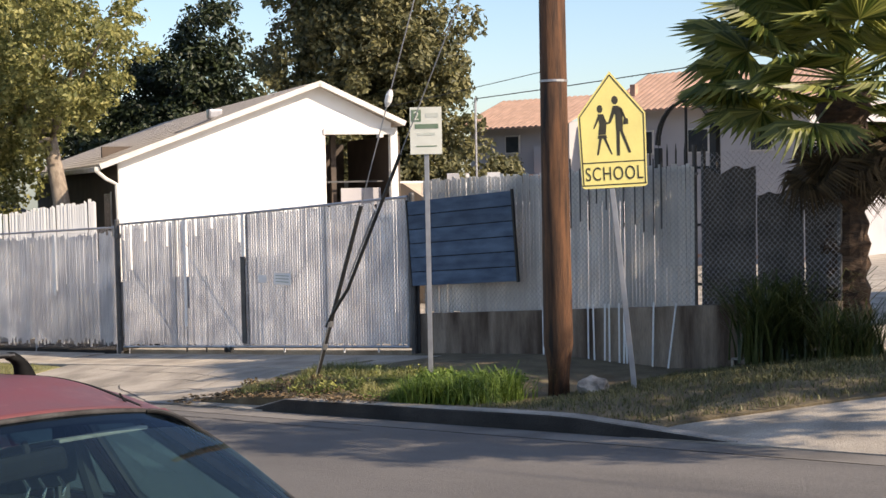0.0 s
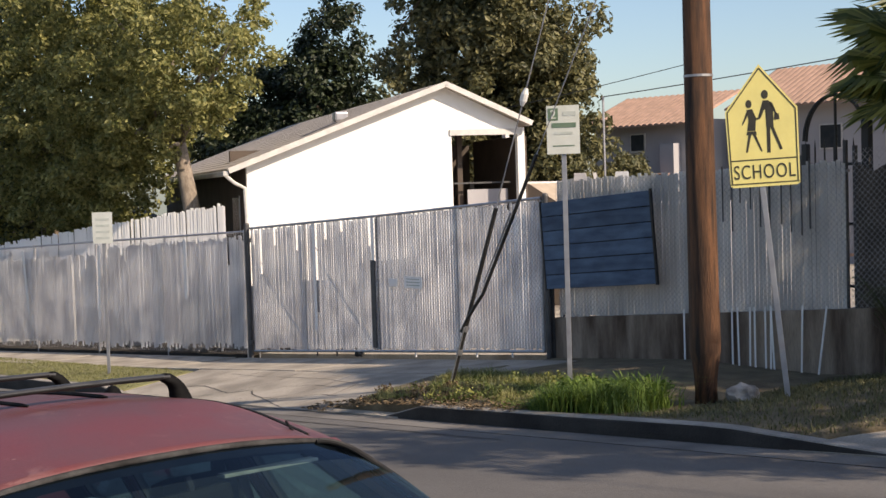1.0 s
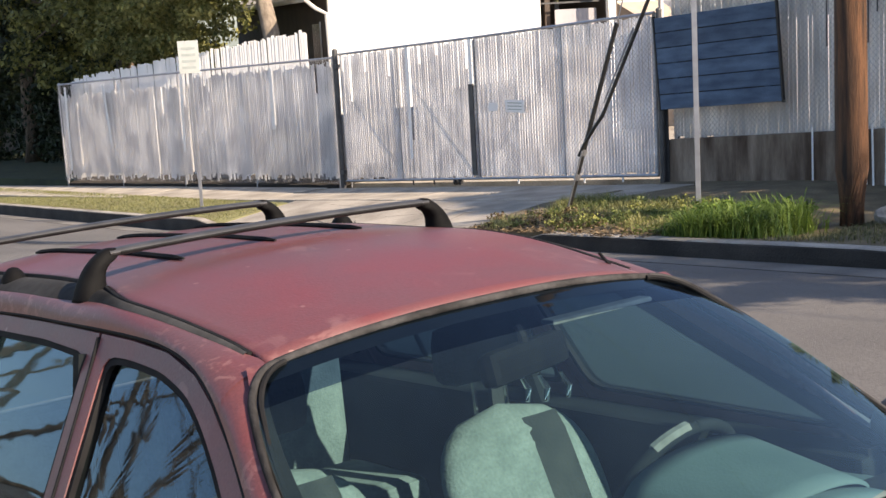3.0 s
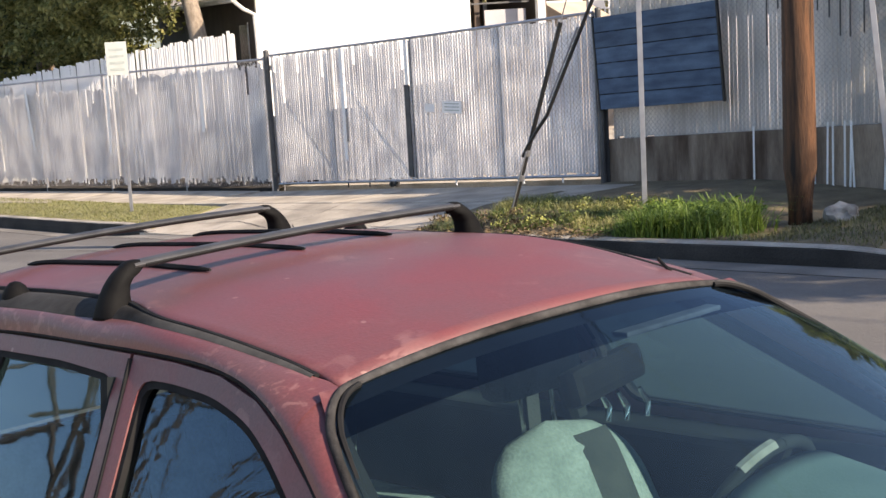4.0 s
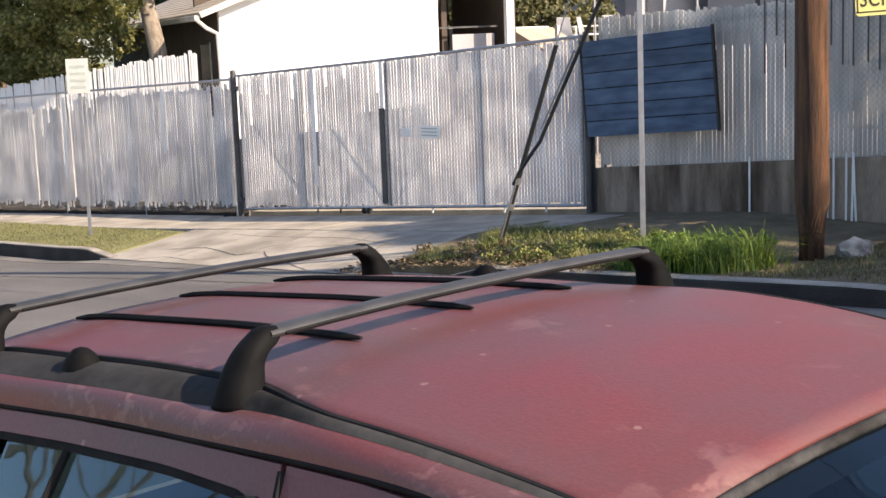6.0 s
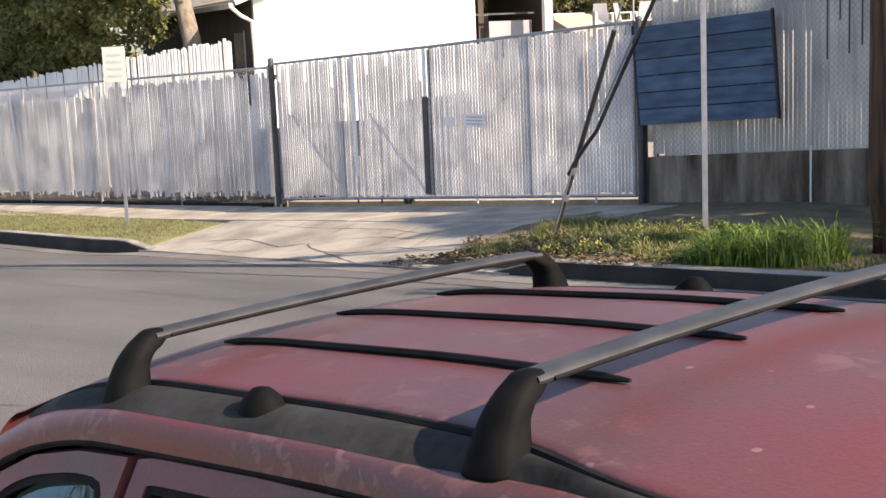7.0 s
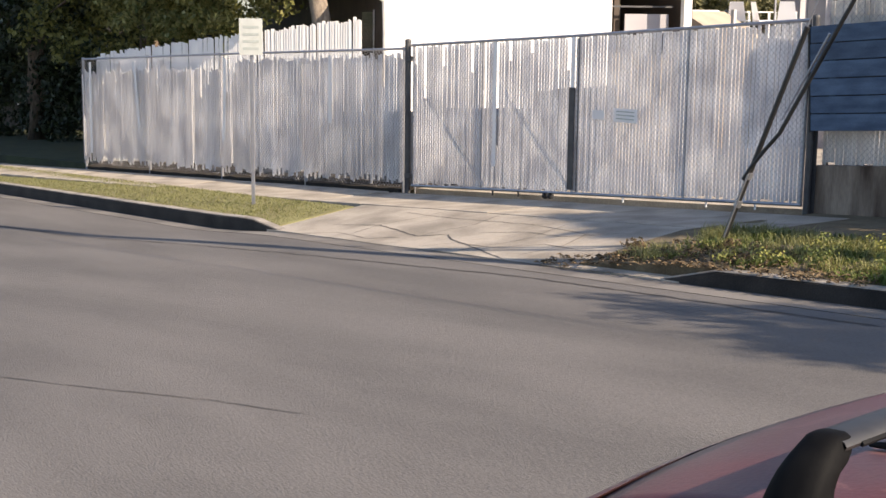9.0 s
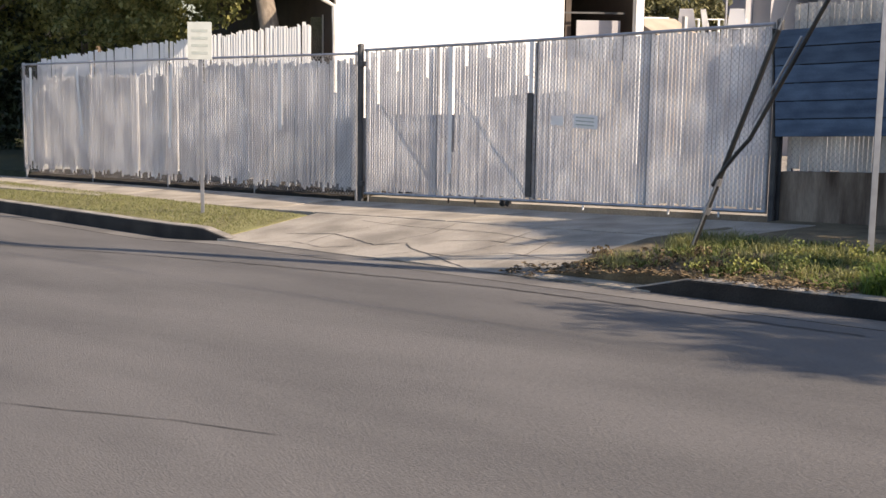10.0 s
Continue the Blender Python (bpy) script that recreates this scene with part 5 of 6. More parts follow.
for s in (1, -1):
    for nm, poly, ds in (("front_door", FRONT, [0.03, 0.05, 0.05, 0.045, 0.04, 0.036, 0.034, 0.034, 0.034, 0.045]), ("rear_door", REAR, [0.03, 0.052, 0.034, 0.034, 0.034, 0.034, 0.05]), ("rear_quarter", QUARTER, [0.03, 0.04, 0.03, 0.03, 0.03, 0.03, 0.05])):
        inner = shrink(poly, ds)
        opening, lip = rounded(inner, 0.045), rounded(shrink(inner, [0.014] * len(inner)), 0.042)
        door = part(nm, ring(rounded(poly, 0.0), opening, s), RED, car, "faded red door frame" if "door" in nm else "")
        low = bmesh.new()
        x0, x1 = poly[0][0], poly[1][0]
        zs = [0.30, 0.34, 0.50, 0.62, 0.76, 0.84, 0.858]
        rows = [[low.verts.new((x, s * (0.770 + 0.05 * math.sin(math.pi * (z - 0.2) / 0.72)), z)) for z in zs] for x in (x0, (x0 + x1) / 2, x1)]
        for a, b in zip(rows, rows[1:]):
            for k in range(len(zs) - 1):
                low.faces.new((a[k], b[k], b[k + 1], a[k + 1]))
        bmesh.ops.recalc_face_normals(low, faces=low.faces)
        part("panel", low, RED, door, smooth=True)
        part("window_rubber", ring(opening, lip, s, -0.004), RUBBER, door, "black window rubber")
        g = part("glass", pane_mesh(rounded(shrink(inner, [0.004] * len(inner)), 0.044), s, 0.018), SIDEGLASS, door, "reflecting side window")
        g.visible_shadow = False
        if "door" in nm:
            part("handle", box(x0 + 0.06, x0 + 0.22, min(s * 0.795, s * 0.825), max(s * 0.795, s * 0.825), 0.74, 0.775, bevel=0.008), RUBBER, door, "black door handle")
    part("gap_line", tube([(x, s * (side_y(gap_z(x)) - 0.002), gap_z(x) + 0.001) for x in span(-0.86, 1.44, 44)], 0.0065, 5), RUBBER, car, "dark door gap")
    part("gap_line", tube([(0.539 - 0.058 * k, s * (side_y(0.86 + 0.42 * k) + 0.001), 0.86 + 0.42 * k) for k in span(0, 1, 6)], 0.006, 5), RUBBER, car, "dark door gap")
    part("vent_bar", tube([(-0.17, s * (side_y(0.89) - 0.01), 0.89), (-0.10, s * (side_y(1.25) - 0.012), 1.25)], 0.008, 6), RUBBER, car, "black window divider")

# body below the belt line
def body_half(x):
    return float(np.interp(x, [-1.0, -0.9, -0.6, 0, 1.5, 2.2, 2.45], [0.66, 0.74, 0.78, 0.79, 0.785, 0.72, 0.58]))


def belt(x):
    return float(np.interp(x, [-1.0, -0.5, 1.5, 1.9, 2.35, 2.47], [0.86, 0.858, 0.87, 0.86, 0.74, 0.60]))


for s in (1, -1):
    patch("fender", lambda x, v: (x, s * (body_half(x) - 0.045 * abs(2 * v - 1) ** 2), 0.30 + v * (belt(x) - 0.30)), span(1.50, 2.45, 12), span(0, 1, 8), RED, car)
    patch("rear_fender", lambda x, v: (x, s * (body_half(x) - 0.045 * abs(2 * v - 1) ** 2), 0.30 + v * (belt(x) - 0.30)), span(-1.0, -0.44, 8), span(0, 1, 8), RED, car)
patch("bonnet", lambda x, v: (x, v * (body_half(x) - 0.045), belt(x) + 0.03 * (1 - v * v)), span(1.79, 2.45, 12), span(-1, 1, 16), RED, car, "faded red bonnet")
part("cowl", grid_sheet(lambda x, v: (x, v * 0.70, 0.850 + 0.02 * (1 - v * v)), span(1.56, 1.82, 3), span(-1, 1, 8), 0.02), RUBBER, car, "black cowl grille")
part("front_bumper", box(2.36, 2.52, -0.70, 0.70, 0.34, 0.54, bevel=0.04), RUBBER, car)
part("rear_bumper", box(-1.06, -0.94, -0.70, 0.70, 0.34, 0.54, bevel=0.04), RUBBER, car)
part("nose", box(2.30, 2.44, -0.6, 0.6, 0.50, 0.66, bevel=0.03), RED, car)
for s in (1, -1):
    part("headlight", box(2.40, 2.46, s * 0.48 - 0.12, s * 0.48 + 0.12, 0.56, 0.68, bevel=0.02), LAMPCLEAR, car)
    part("tail_light", box(-1.03, -0.98, s * 0.58 - 0.09, s * 0.58 + 0.09, 0.58, 0.80, bevel=0.02), LAMPRED, car)
    for x in (1.72, -0.42):
        wheel = part("wheel", tube([(x, s * 0.60, 0.285), (x, s * 0.755, 0.285)], 0.19, 20), GALV, car)
        tb = bmesh.new()
        prof = [(0.19, 0.60), (0.27, 0.60), (0.285, 0.62), (0.285, 0.745), (0.27, 0.765), (0.19, 0.765)]
        rows = [[tb.verts.new((x + r * math.cos(a), s * y, 0.285 + r * math.sin(a))) for r, y in prof] for a in span(0, 2 * math.pi, 24)[:-1]]
        for k in range(24):
            a, b = rows[k], rows[(k + 1) % 24]
            for i in range(len(prof)):
                j = (i + 1) % len(prof)
                tb.faces.new((a[i], b[i], b[j], a[j]))
        bmesh.ops.recalc_face_normals(tb, faces=tb.faces)
        part("tyre", tb, RUBBER, wheel, "black rubber tyre")
part("floor_pan", box(-0.95, 2.2, -0.58, 0.58, 0.24, 0.30), CABIN, car)
# tailgate
def gate_at(k, v):
    """From the roof's rear edge down to the belt."""
    return (-0.86 - 0.14 * math.sin(k * math.pi / 2), v * (0.53 + 0.10 * k), roof_c(-0.86) - 0.045 * abs(v) ** 2.4 * (1 - k) - 0.46 * k ** 1.6)


patch("tailgate", gate_at, span(0, 0.35, 5), span(-1, 1, 12), RED, car, "faded red tailgate edge")
gl = patch("rear_window", gate_at, span(0.35, 1.0, 8), span(-0.9, 0.9, 10), SIDEGLASS, car, "rear window")
gl.visible_shadow = False
patch("tailgate_panel", lambda k, v: (-1.0, v * 0.66, 0.30 + 0.565 * k), span(0, 1, 3), span(-1, 1, 8), RED, car)
for s in (1, -1):
    patch("rear_pillar", lambda k, v: (gate_at(k, s)[0] + 0.09 * v, s * (abs(gate_at(k, s * 0.9)[1]) + (side_y(gate_at(k, 1)[2] - 0.02 * v) + 0.003 - abs(gate_at(k, s * 0.9)[1])) * math.sin(v * math.pi / 2)), gate_at(k, s)[2] - 0.012 * v), span(0, 1, 12), span(0, 1, 5), RED, car)

# ---- roof rack ----
def foot_mesh(s):
    """Fin-shaped rack foot: a rounded body with an upright inner side under the bar's end, sweeping out to a broad base."""
    outer = table([(0, -0.060), (0.2, -0.053), (0.4, -0.044), (0.6, -0.032), (0.75, -0.020), (0.88, -0.006), (1, 0.014)])
    inner = table([(0, 0.018), (0.3, 0.014), (0.55, 0.016), (0.70, 0.026), (0.80, 0.046), (0.9, 0.056), (1, 0.054)])
    wide = table([(0, 0.044), (0.15, 0.038), (0.5, 0.032), (0.8, 0.027), (1, 0.020)])
    bm = bmesh.new()
    rings = []
    for k in span(0, 1, 14) + [1.03, 1.045]:
        q = 1.0 if k <= 1 else (0.72 if k < 1.04 else 0.25)
        c, h, w = (outer(k) + inner(k)) / 2, (inner(k) - outer(k)) / 2 * q, wide(k) * q
        ring_ = []
        for a in span(0, 2 * math.pi, 24)[:-1]:
            ca, sa = math.cos(a), math.sin(a)
            ring_.append(bm.verts.new((w * math.copysign(abs(ca) ** 0.75, ca) - 0.006 * (1 - k), -s * (c + h * math.copysign(abs(sa) ** 0.75, sa)), -0.014 + 0.106 * k)))
        rings.append(ring_)
    for r0, r1 in zip(rings, rings[1:]):
        for i in range(24):
            bm.faces.new((r0[i], r0[(i + 1) % 24], r1[(i + 1) % 24], r1[i]))
    bm.faces.new(rings[-1])
    bm.faces.new(rings[0][::-1])
    bmesh.ops.recalc_face_normals(bm, faces=bm.faces)
    return bm


for bx in (-0.530, 0.305):
    zb = edge_z(bx) + 0.057
    rack = part("crossbar", grid_sheet(lambda y, a: (bx + 0.025 * math.cos(a), y, zb + 0.012 + 0.008 * (1 - (y / 0.46) ** 2) + 0.010 * math.sin(a)), span(-0.455, 0.455, 20), span(0, 2 * math.pi, 14)), BARGREY, car, "grey aero roof crossbar", smooth=True)
    for gx_, gz_ in ((0.0245, 0.010), (-0.0245, 0.010)):
        part("bar_groove", tube([(bx + gx_, y, zb + gz_ + 0.008 * (1 - (y / 0.46) ** 2)) for y in span(-0.43, 0.43, 12)], 0.0032, 5), RUBBER, rack, "dark groove along the bar")
    for s in (1, -1):
        part("foot", foot_mesh(s), FOOTBLACK, rack, "black plastic rack foot", True, Matrix.Translation((bx, s * 0.482, edge_z(bx) - 0.016)))
for s in (1, -1):
    kb = bmesh.new()
    bmesh.ops.create_uvsphere(kb, u_segments=14, v_segments=8, radius=0.05)
    for v in kb.verts:
        v.co.x *= 0.85 + (0.9 if v.co.x < 0 else 0) * max(0, 0.03 - v.co.z) / 0.06
        v.co.y *= 0.62
        v.co.z *= 0.92
    part("mount_cap", kb, FOOTBLACK, car, "black plastic mount cap", True, Matrix.Translation((-0.165, s * 0.500, edge_z(-0.165) - 0.024)))
for y in (-0.265, -0.012, 0.245):
    part("roof_rib", tube([(x, y, roof_c(x) - roof_drop(x) * abs(y / 0.5) ** 2.4 + 0.004) for x in span(-0.605, 0.305, 18)], [0.003] + [0.0068] * 17 + [0.003], 6), RUBBER, car, "raised black roof rib")
ant = part("antenna", tube([(0.97, 0.475, edge_z(0.97) - 0.004), (0.925, 0.48, edge_z(0.97) + 0.03)], 0.004, 6), RUBBER, car)

# ---- door mirrors ----
for s in (1, -1):
    mb = bmesh.new()
    bmesh.ops.create_uvsphere(mb, u_segments=16, v_segments=10, radius=0.5)
    for v in mb.verts:
        v.co = Vector((v.co.x * (0.14 if v.co.x > 0 else 0.03), v.co.y * 0.175, v.co.z * 0.125))
    mir = part("door_mirror", mb, MIRRORCAP, car, "black door mirror", True, Matrix.Translation((1.465, s * 0.80, 0.905)))
    part("mirror_arm", box(-0.02, 0.03, min(-s * 0.14, 0), max(-s * 0.14, 0), -0.05, -0.02), RUBBER, mir)

# ---- cabin ----
def cushion(x0, x1, y0, y1, z0, z1, r=0.05, m=None):
    bm = bmesh.new()
    add_box(bm, x0, x1, y0, y1, z0, z1, m=m, bevel=r)
    return bm


for y in (-0.33, 0.33):
    seat = part("front_seat", cushion(0.72, 1.20, y - 0.24, y + 0.24, 0.45, 0.58, 0.05), CLOTH, car, "pale teal cloth front seat")

    def back_at(k, a):
        z = 0.50 + 0.46 * k
        w = 0.235 * (1 - max(0.0, (k - 0.55) / 0.45) ** 2.6) ** 0.5 * (0.9 + 0.1 * min(1, k * 2))
        t = 0.062 * (1 - max(0.0, (k - 0.8) / 0.2) ** 2) ** 0.5 + 0.002
        c, d = math.cos(a), math.sin(a)
        return (0.88 - 0.20 * k + t * math.copysign(abs(c) ** 0.8, c), y + w * math.copysign(abs(d) ** 0.85, d), z)
    part("backrest", grid_sheet(back_at, span(0, 1, 16), span(0, 2 * math.pi, 26)), CLOTH, seat, smooth=True)
    part("seat_stripe", grid_sheet(lambda k, v: (back_at(k, 0.0)[0] + 0.004 - 0.004 * abs(v), y + 0.075 + 0.055 * v, 0.50 + 0.46 * k), span(0.05, 0.93, 10), span(-1, 1, 3)), CLOTHDARK, seat, "dark vertical seat stripe")
    hr = part("headrest", cushion(0.60, 0.70, y - 0.14, y + 0.13, 1.02, 1.17, 0.045), CLOTHDARK, seat, "dark cloth headrest")
    for d in (-0.05, 0.05):
        part("headrest_post", tube([(0.66, y + d, 0.93), (0.655, y + d, 1.04)], 0.006, 6), CHROME, hr)
part("rear_seat", cushion(-0.35, 0.05, -0.58, 0.58, 0.45, 0.62, 0.05), CLOTH, car)
part("rear_backrest", cushion(-0.50, -0.36, -0.58, 0.58, 0.55, 0.98, 0.05), CLOTH, car, "pale teal rear backrest")
dash = patch("dashboard", lambda x, v: (x, v * 0.64, 0.890 - 0.055 * v * v - 0.25 * max(0, 1.42 - x) ** 1.0 * 2 + 0.015 * math.exp(-((v - 0.5) / 0.25) ** 2)), span(1.24, 1.66, 10), span(-1, 1, 24), DASH, car, "dusty teal-grey dashboard", thick=0.02)
part("instrument_hood", grid_sheet(lambda k, a: (1.30 + 0.30 * k, 0.34 + 0.23 * (1 - 0.25 * k) * math.cos(a), 0.845 + (0.105 - 0.05 * k) * max(0.0, math.sin(a)) ** 0.7), span(0, 1, 6), span(0, math.pi, 16), 0.01), DASH, car, smooth=True)
sw = bmesh.new()
cs = Matrix.Translation((1.22, 0.34, 0.82)) @ Matrix.Rotation(radians(-62), 4, 'Y')
ringpts = [cs @ Vector((0.185 * math.cos(a), 0.185 * math.sin(a), 0)) for a in span(0, 2 * math.pi, 30)]
add_tube(sw, ringpts, 0.014, 8, cap=False)
wheelo = part("steering_wheel", sw, CABIN, car, "dark steering wheel with pale wrap", True)
part("wheel_hub", tube([cs @ Vector((0, 0, -0.05)), cs @ Vector((0, 0, 0.02))], [0.05, 0.06], 12), CABIN, wheelo)
for a in (0.2, 2.9, 4.7):
    part("spoke", tube([cs @ Vector((0.04 * math.cos(a), 0.04 * math.sin(a), 0)), cs @ Vector((0.18 * math.cos(a), 0.18 * math.sin(a), 0))], 0.012, 6), CABIN, wheelo)
part("wheel_wrap", tube([cs @ Vector((0.187 * math.cos(a), 0.187 * math.sin(a), 0.003)) for a in span(-0.62, -0.12, 8)], 0.0148, 7), ROPE, wheelo, "pale wrapped section")
rv = part("rear_view_mirror", cushion(-0.022, 0.022, -0.135, 0.135, -0.036, 0.036, 0.020, m=Matrix.Translation((1.148, 0.03, 1.176)) @ Matrix.Rotation(radians(14), 4, 'Z') @ Matrix.Rotation(radians(-12), 4, 'Y')), FOOTBLACK, car, "dark interior mirror")
part("mirror_stem", tube([(1.15, 0.03, 1.19), (1.148, 0.03, 1.22), (1.135, 0.03, 1.240)], 0.010, 8), RUBBER, rv)
for dy, dz in ((-0.02, 0.0), (0.03, -0.01), (0.09, -0.015)):
    part("charm", tube([(1.158, 0.025 + dy, 1.148 + dz), (1.163, 0.04 + dy, 1.118 + dz), (1.168, 0.03 + dy, 1.093 + dz)], [0.004, 0.007, 0.005], 6), CHROME, rv, "dangling metal charm")
part("sun_visor", box(1.06, 1.10, 0.16, 0.46, 1.215, 1.226, bevel=0.004), ROPE, car, "dull sun visor")
for k in range(4):
    part("seat_cover_fold", tube([(0.20 + 0.02 * k, -0.50 + 0.062 * k, 0.62), (0.22 + 0.02 * k, -0.49 + 0.058 * k, 0.90), (0.24, -0.47 + 0.052 * k, 1.13 - 0.02 * k)], [0.040, 0.036, 0.022], 8), CLOTH, car, "pale teal seat cover fold", True)
for s in (1, -1):
    part("door_trim", box(-0.9, 1.5, min(s * 0.63, s * 0.757), max(s * 0.63, s * 0.757), 0.35, 0.872, bevel=0.02), CABIN, car)
    part("belt_pillar", tube([(0.42, s * 0.58, 1.24), (0.47, s * 0.66, 0.85)], 0.028, 8), CABIN, car)
    part("seat_belt", box(0.40, 0.415, s * 0.555 - 0.022, s * 0.555 + 0.022, 0.6, 1.18), CLOTHDARK, car)

# ---- plants ----
LEAF_A = leaf_material("leaf_yellow_green", (0.10, 0.12, 0.035), (0.40, 0.375, 0.14), 0.45)
LEAF_B = leaf_material("leaf_dark_green", (0.011, 0.020, 0.008), (0.038, 0.054, 0.018), 0.15)
LEAF_D = leaf_material("leaf_olive", (0.045, 0.058, 0.018), (0.29, 0.28, 0.085), 0.4)
LEAF_C = leaf_material("leaf_pine_green", (0.052, 0.060, 0.026), (0.23, 0.21, 0.09), 0.3)
PALM = leaf_material("palm_leaf", (0.06, 0.095, 0.02), (0.40, 0.41, 0.12), 0.5, 0.4)
DEADPALM = leaf_material("dead_palm_leaf", (0.035, 0.025, 0.014), (0.11, 0.08, 0.045), 0.2, 0.8)
STRAP = leaf_material("strap_leaf", (0.030, 0.050, 0.014), (0.10, 0.115, 0.035), 0.3, 0.4)
GRASS = leaf_material("grass_green", (0.055, 0.11, 0.016), (0.21, 0.30, 0.06), 0.4)
DRYGRASS = leaf_material("grass_dry", (0.13, 0.14, 0.04), (0.42, 0.40, 0.17), 0.4)
LAWNGRASS = leaf_material("lawn_grass", (0.15, 0.165, 0.06), (0.29, 0.275, 0.115), 0.35)
WEED = leaf_material("weed_green", (0.06, 0.095, 0.022), (0.24, 0.27, 0.08), 0.4)
LITTER = leaf_material("leaf_litter", (0.045, 0.030, 0.016), (0.22, 0.155, 0.085), 0.1, 0.9)
BARK = material("bark", (0.20, 0.15, 0.11), (0.10, 0.075, 0.055), 5, 0.95, 0.9, 20, fine=0.4, stretch=(3, 3, 0.6))
PALEBARK = material("pale_bark", (0.30, 0.25, 0.20), (0.18, 0.145, 0.115), 4, 0.95, 0.7, 20, fine=0.4, stretch=(3, 3, 0.8))
PALMTRUNK = material("palm_trunk", (0.075, 0.045, 0.027), (0.028, 0.017, 0.011), 9, 0.95, 1.0, 18, fine=0.5, stretch=(1, 1, 2.5))


def mesh_arrays(name, verts, faces, mat):
    me = bpy.data.meshes.new(name)
    me.from_pydata(verts, [], faces)
    me.materials.append(mat)
    return me


def leaves(centres, n, spread, size, seed, up=0.35, squash=1.0):
    """n folded leaves about each centre: two triangles a leaf."""
    g = np.random.default_rng(seed)
    c = np.repeat(np.asarray(centres, float), n, axis=0)
    m = len(c)
    d = g.normal(size=(m, 3))
    d /= np.linalg.norm(d, axis=1)[:, None]
    rad = spread * g.random(m) ** 0.45
    off = d * rad[:, None]
    off[:, 2] *= squash
    p = c + off
    nrm = d + np.array([0, 0, up]) + 0.6 * g.normal(size=(m, 3))
    nrm /= np.linalg.norm(nrm, axis=1)[:, None]
    t = np.cross(nrm, g.normal(size=(m, 3)))
    t /= np.linalg.norm(t, axis=1)[:, None] + 1e-9
    b = np.cross(nrm, t)
    s = size * (0.6 + 0.8 * g.random(m))[:, None]
    a0, a1 = p - t * s * 0.5, p + t * s * 0.5
    w0, w1 = p + b * s * 0.30 + nrm * s * 0.10, p - b * s * 0.30 + nrm * s * 0.10
    v = np.stack([a0, w0, a1, w1], 1).reshape(-1, 3)
    f = np.arange(m)[:, None] * 4
    return v.tolist(), np.concatenate([f + [0, 1, 2], f + [0, 2, 3]], 0).tolist()


def crown_points(lobes, count, seed, shell=0.55):
    """Clump centres inside a set of ellipsoid lobes (x, y, z, rx, ry, rz), denser towards their outside."""
    g = np.random.default_rng(seed)
    vol = np.array([l[3] * l[4] * l[5] for l in lobes]) ** 0.7
    pick = g.choice(len(lobes), count, p=vol / vol.sum())
    out = []
    for k in pick:
        x, y, z, rx, ry, rz = lobes[k]
        d = g.normal(size=3)
        d /= np.linalg.norm(d)
        r = shell + (1 - shell) * g.random()
        r *= 1 + 0.10 * g.normal()
        out.append((x + d[0] * rx * r, y + d[1] * ry * r, z + d[2] * rz * r))
    return out


def tree(label, base, trunk_pts, trunk_r, lobes, clumps, per, spread, size, mat, bark, seed, limbs=7, squash=0.8, up=0.35, shell=0.55):
    t = thing("tree", label, "tree", Matrix.Translation(base), group="")
    bm = bmesh.new()
    add_tube(bm, trunk_pts, trunk_r, 10)
    pts = crown_points(lobes, clumps, seed, shell)
    g = random.Random(seed)
    for p in g.sample(pts, min(limbs, len(pts))):
        s0 = Vector(trunk_pts[-1]) if g.random() < 0.6 else Vector(trunk_pts[-2])
        mid = s0.lerp(Vector(p), 0.5) + Vector((g.uniform(-.3, .3), g.uniform(-.3, .3), g.uniform(0, .5)))
        r = trunk_r[-1] * 0.7
        add_tube(bm, [s0, mid, p], [r, r * 0.55, r * 0.15], 6)
    part("trunk", bm, bark, t, smooth=True)
    v, f = leaves(pts, per, spread, size, seed + 1, up, squash)
    ob = new("crown", mesh_arrays("crown", v, f, mat))
    ob.parent = t
    return t


# broad yellow-green tree beside the house
tree("broad yellow-green leafy tree with a pale leaning trunk", (-6.3, 2.3, rise(-6.3)), [(0.5, 0, -0.1), (0.35, 0, 1.6), (0.1, 0, 3.2), (-0.5, 0.1, 4.6), (-0.9, 0.2, 5.8)], [0.26, 0.23, 0.20, 0.17, 0.12],
     [(0.9, -0.6, 7.2, 2.6, 2.0, 2.2), (-2.6, -0.6, 7.2, 3.2, 2.4, 3.1), (0.0, -0.9, 5.3, 1.5, 1.2, 1.1), (-2.2, -0.9, 4.7, 1.9, 1.5, 1.3), (-5.0, -0.5, 5.4, 2.8, 2.0, 2.3), (-4.0, 0.0, 8.8, 3.5, 2.5, 2.5), (1.6, -0.4, 6.2, 1.7, 1.4, 1.3), (-2.6, -1.0, 3.7, 2.2, 1.3, 0.9), (-5.2, -0.8, 3.6, 2.4, 1.4, 1.0)], 760, 86, 0.31, 0.125, LEAF_A, PALEBARK, 11, 12, shell=0.72)
# large shady trees further down the street
tree("large dark shady tree over the neighbouring yard", (-15.0, 2.6, rise(-15.0)), [(0, 0, -0.1), (0.1, 0, 1.5), (0, 0.1, 3.2), (-0.3, 0.2, 5.0)], [0.34, 0.30, 0.26, 0.18],
     [(0, 0, 6.4, 5.0, 3.2, 3.2), (-4.5, 0.5, 6.2, 4.0, 3.0, 3.4), (3.2, 0.2, 5.0, 2.8, 2.2, 2.2), (-1.0, 0.5, 9.2, 4.5, 3.0, 2.6), (-2.0, -0.3, 3.6, 3.4, 2.0, 1.2)], 620, 64, 0.5, 0.17, LEAF_D, BARK, 12, 10, shell=0.7)
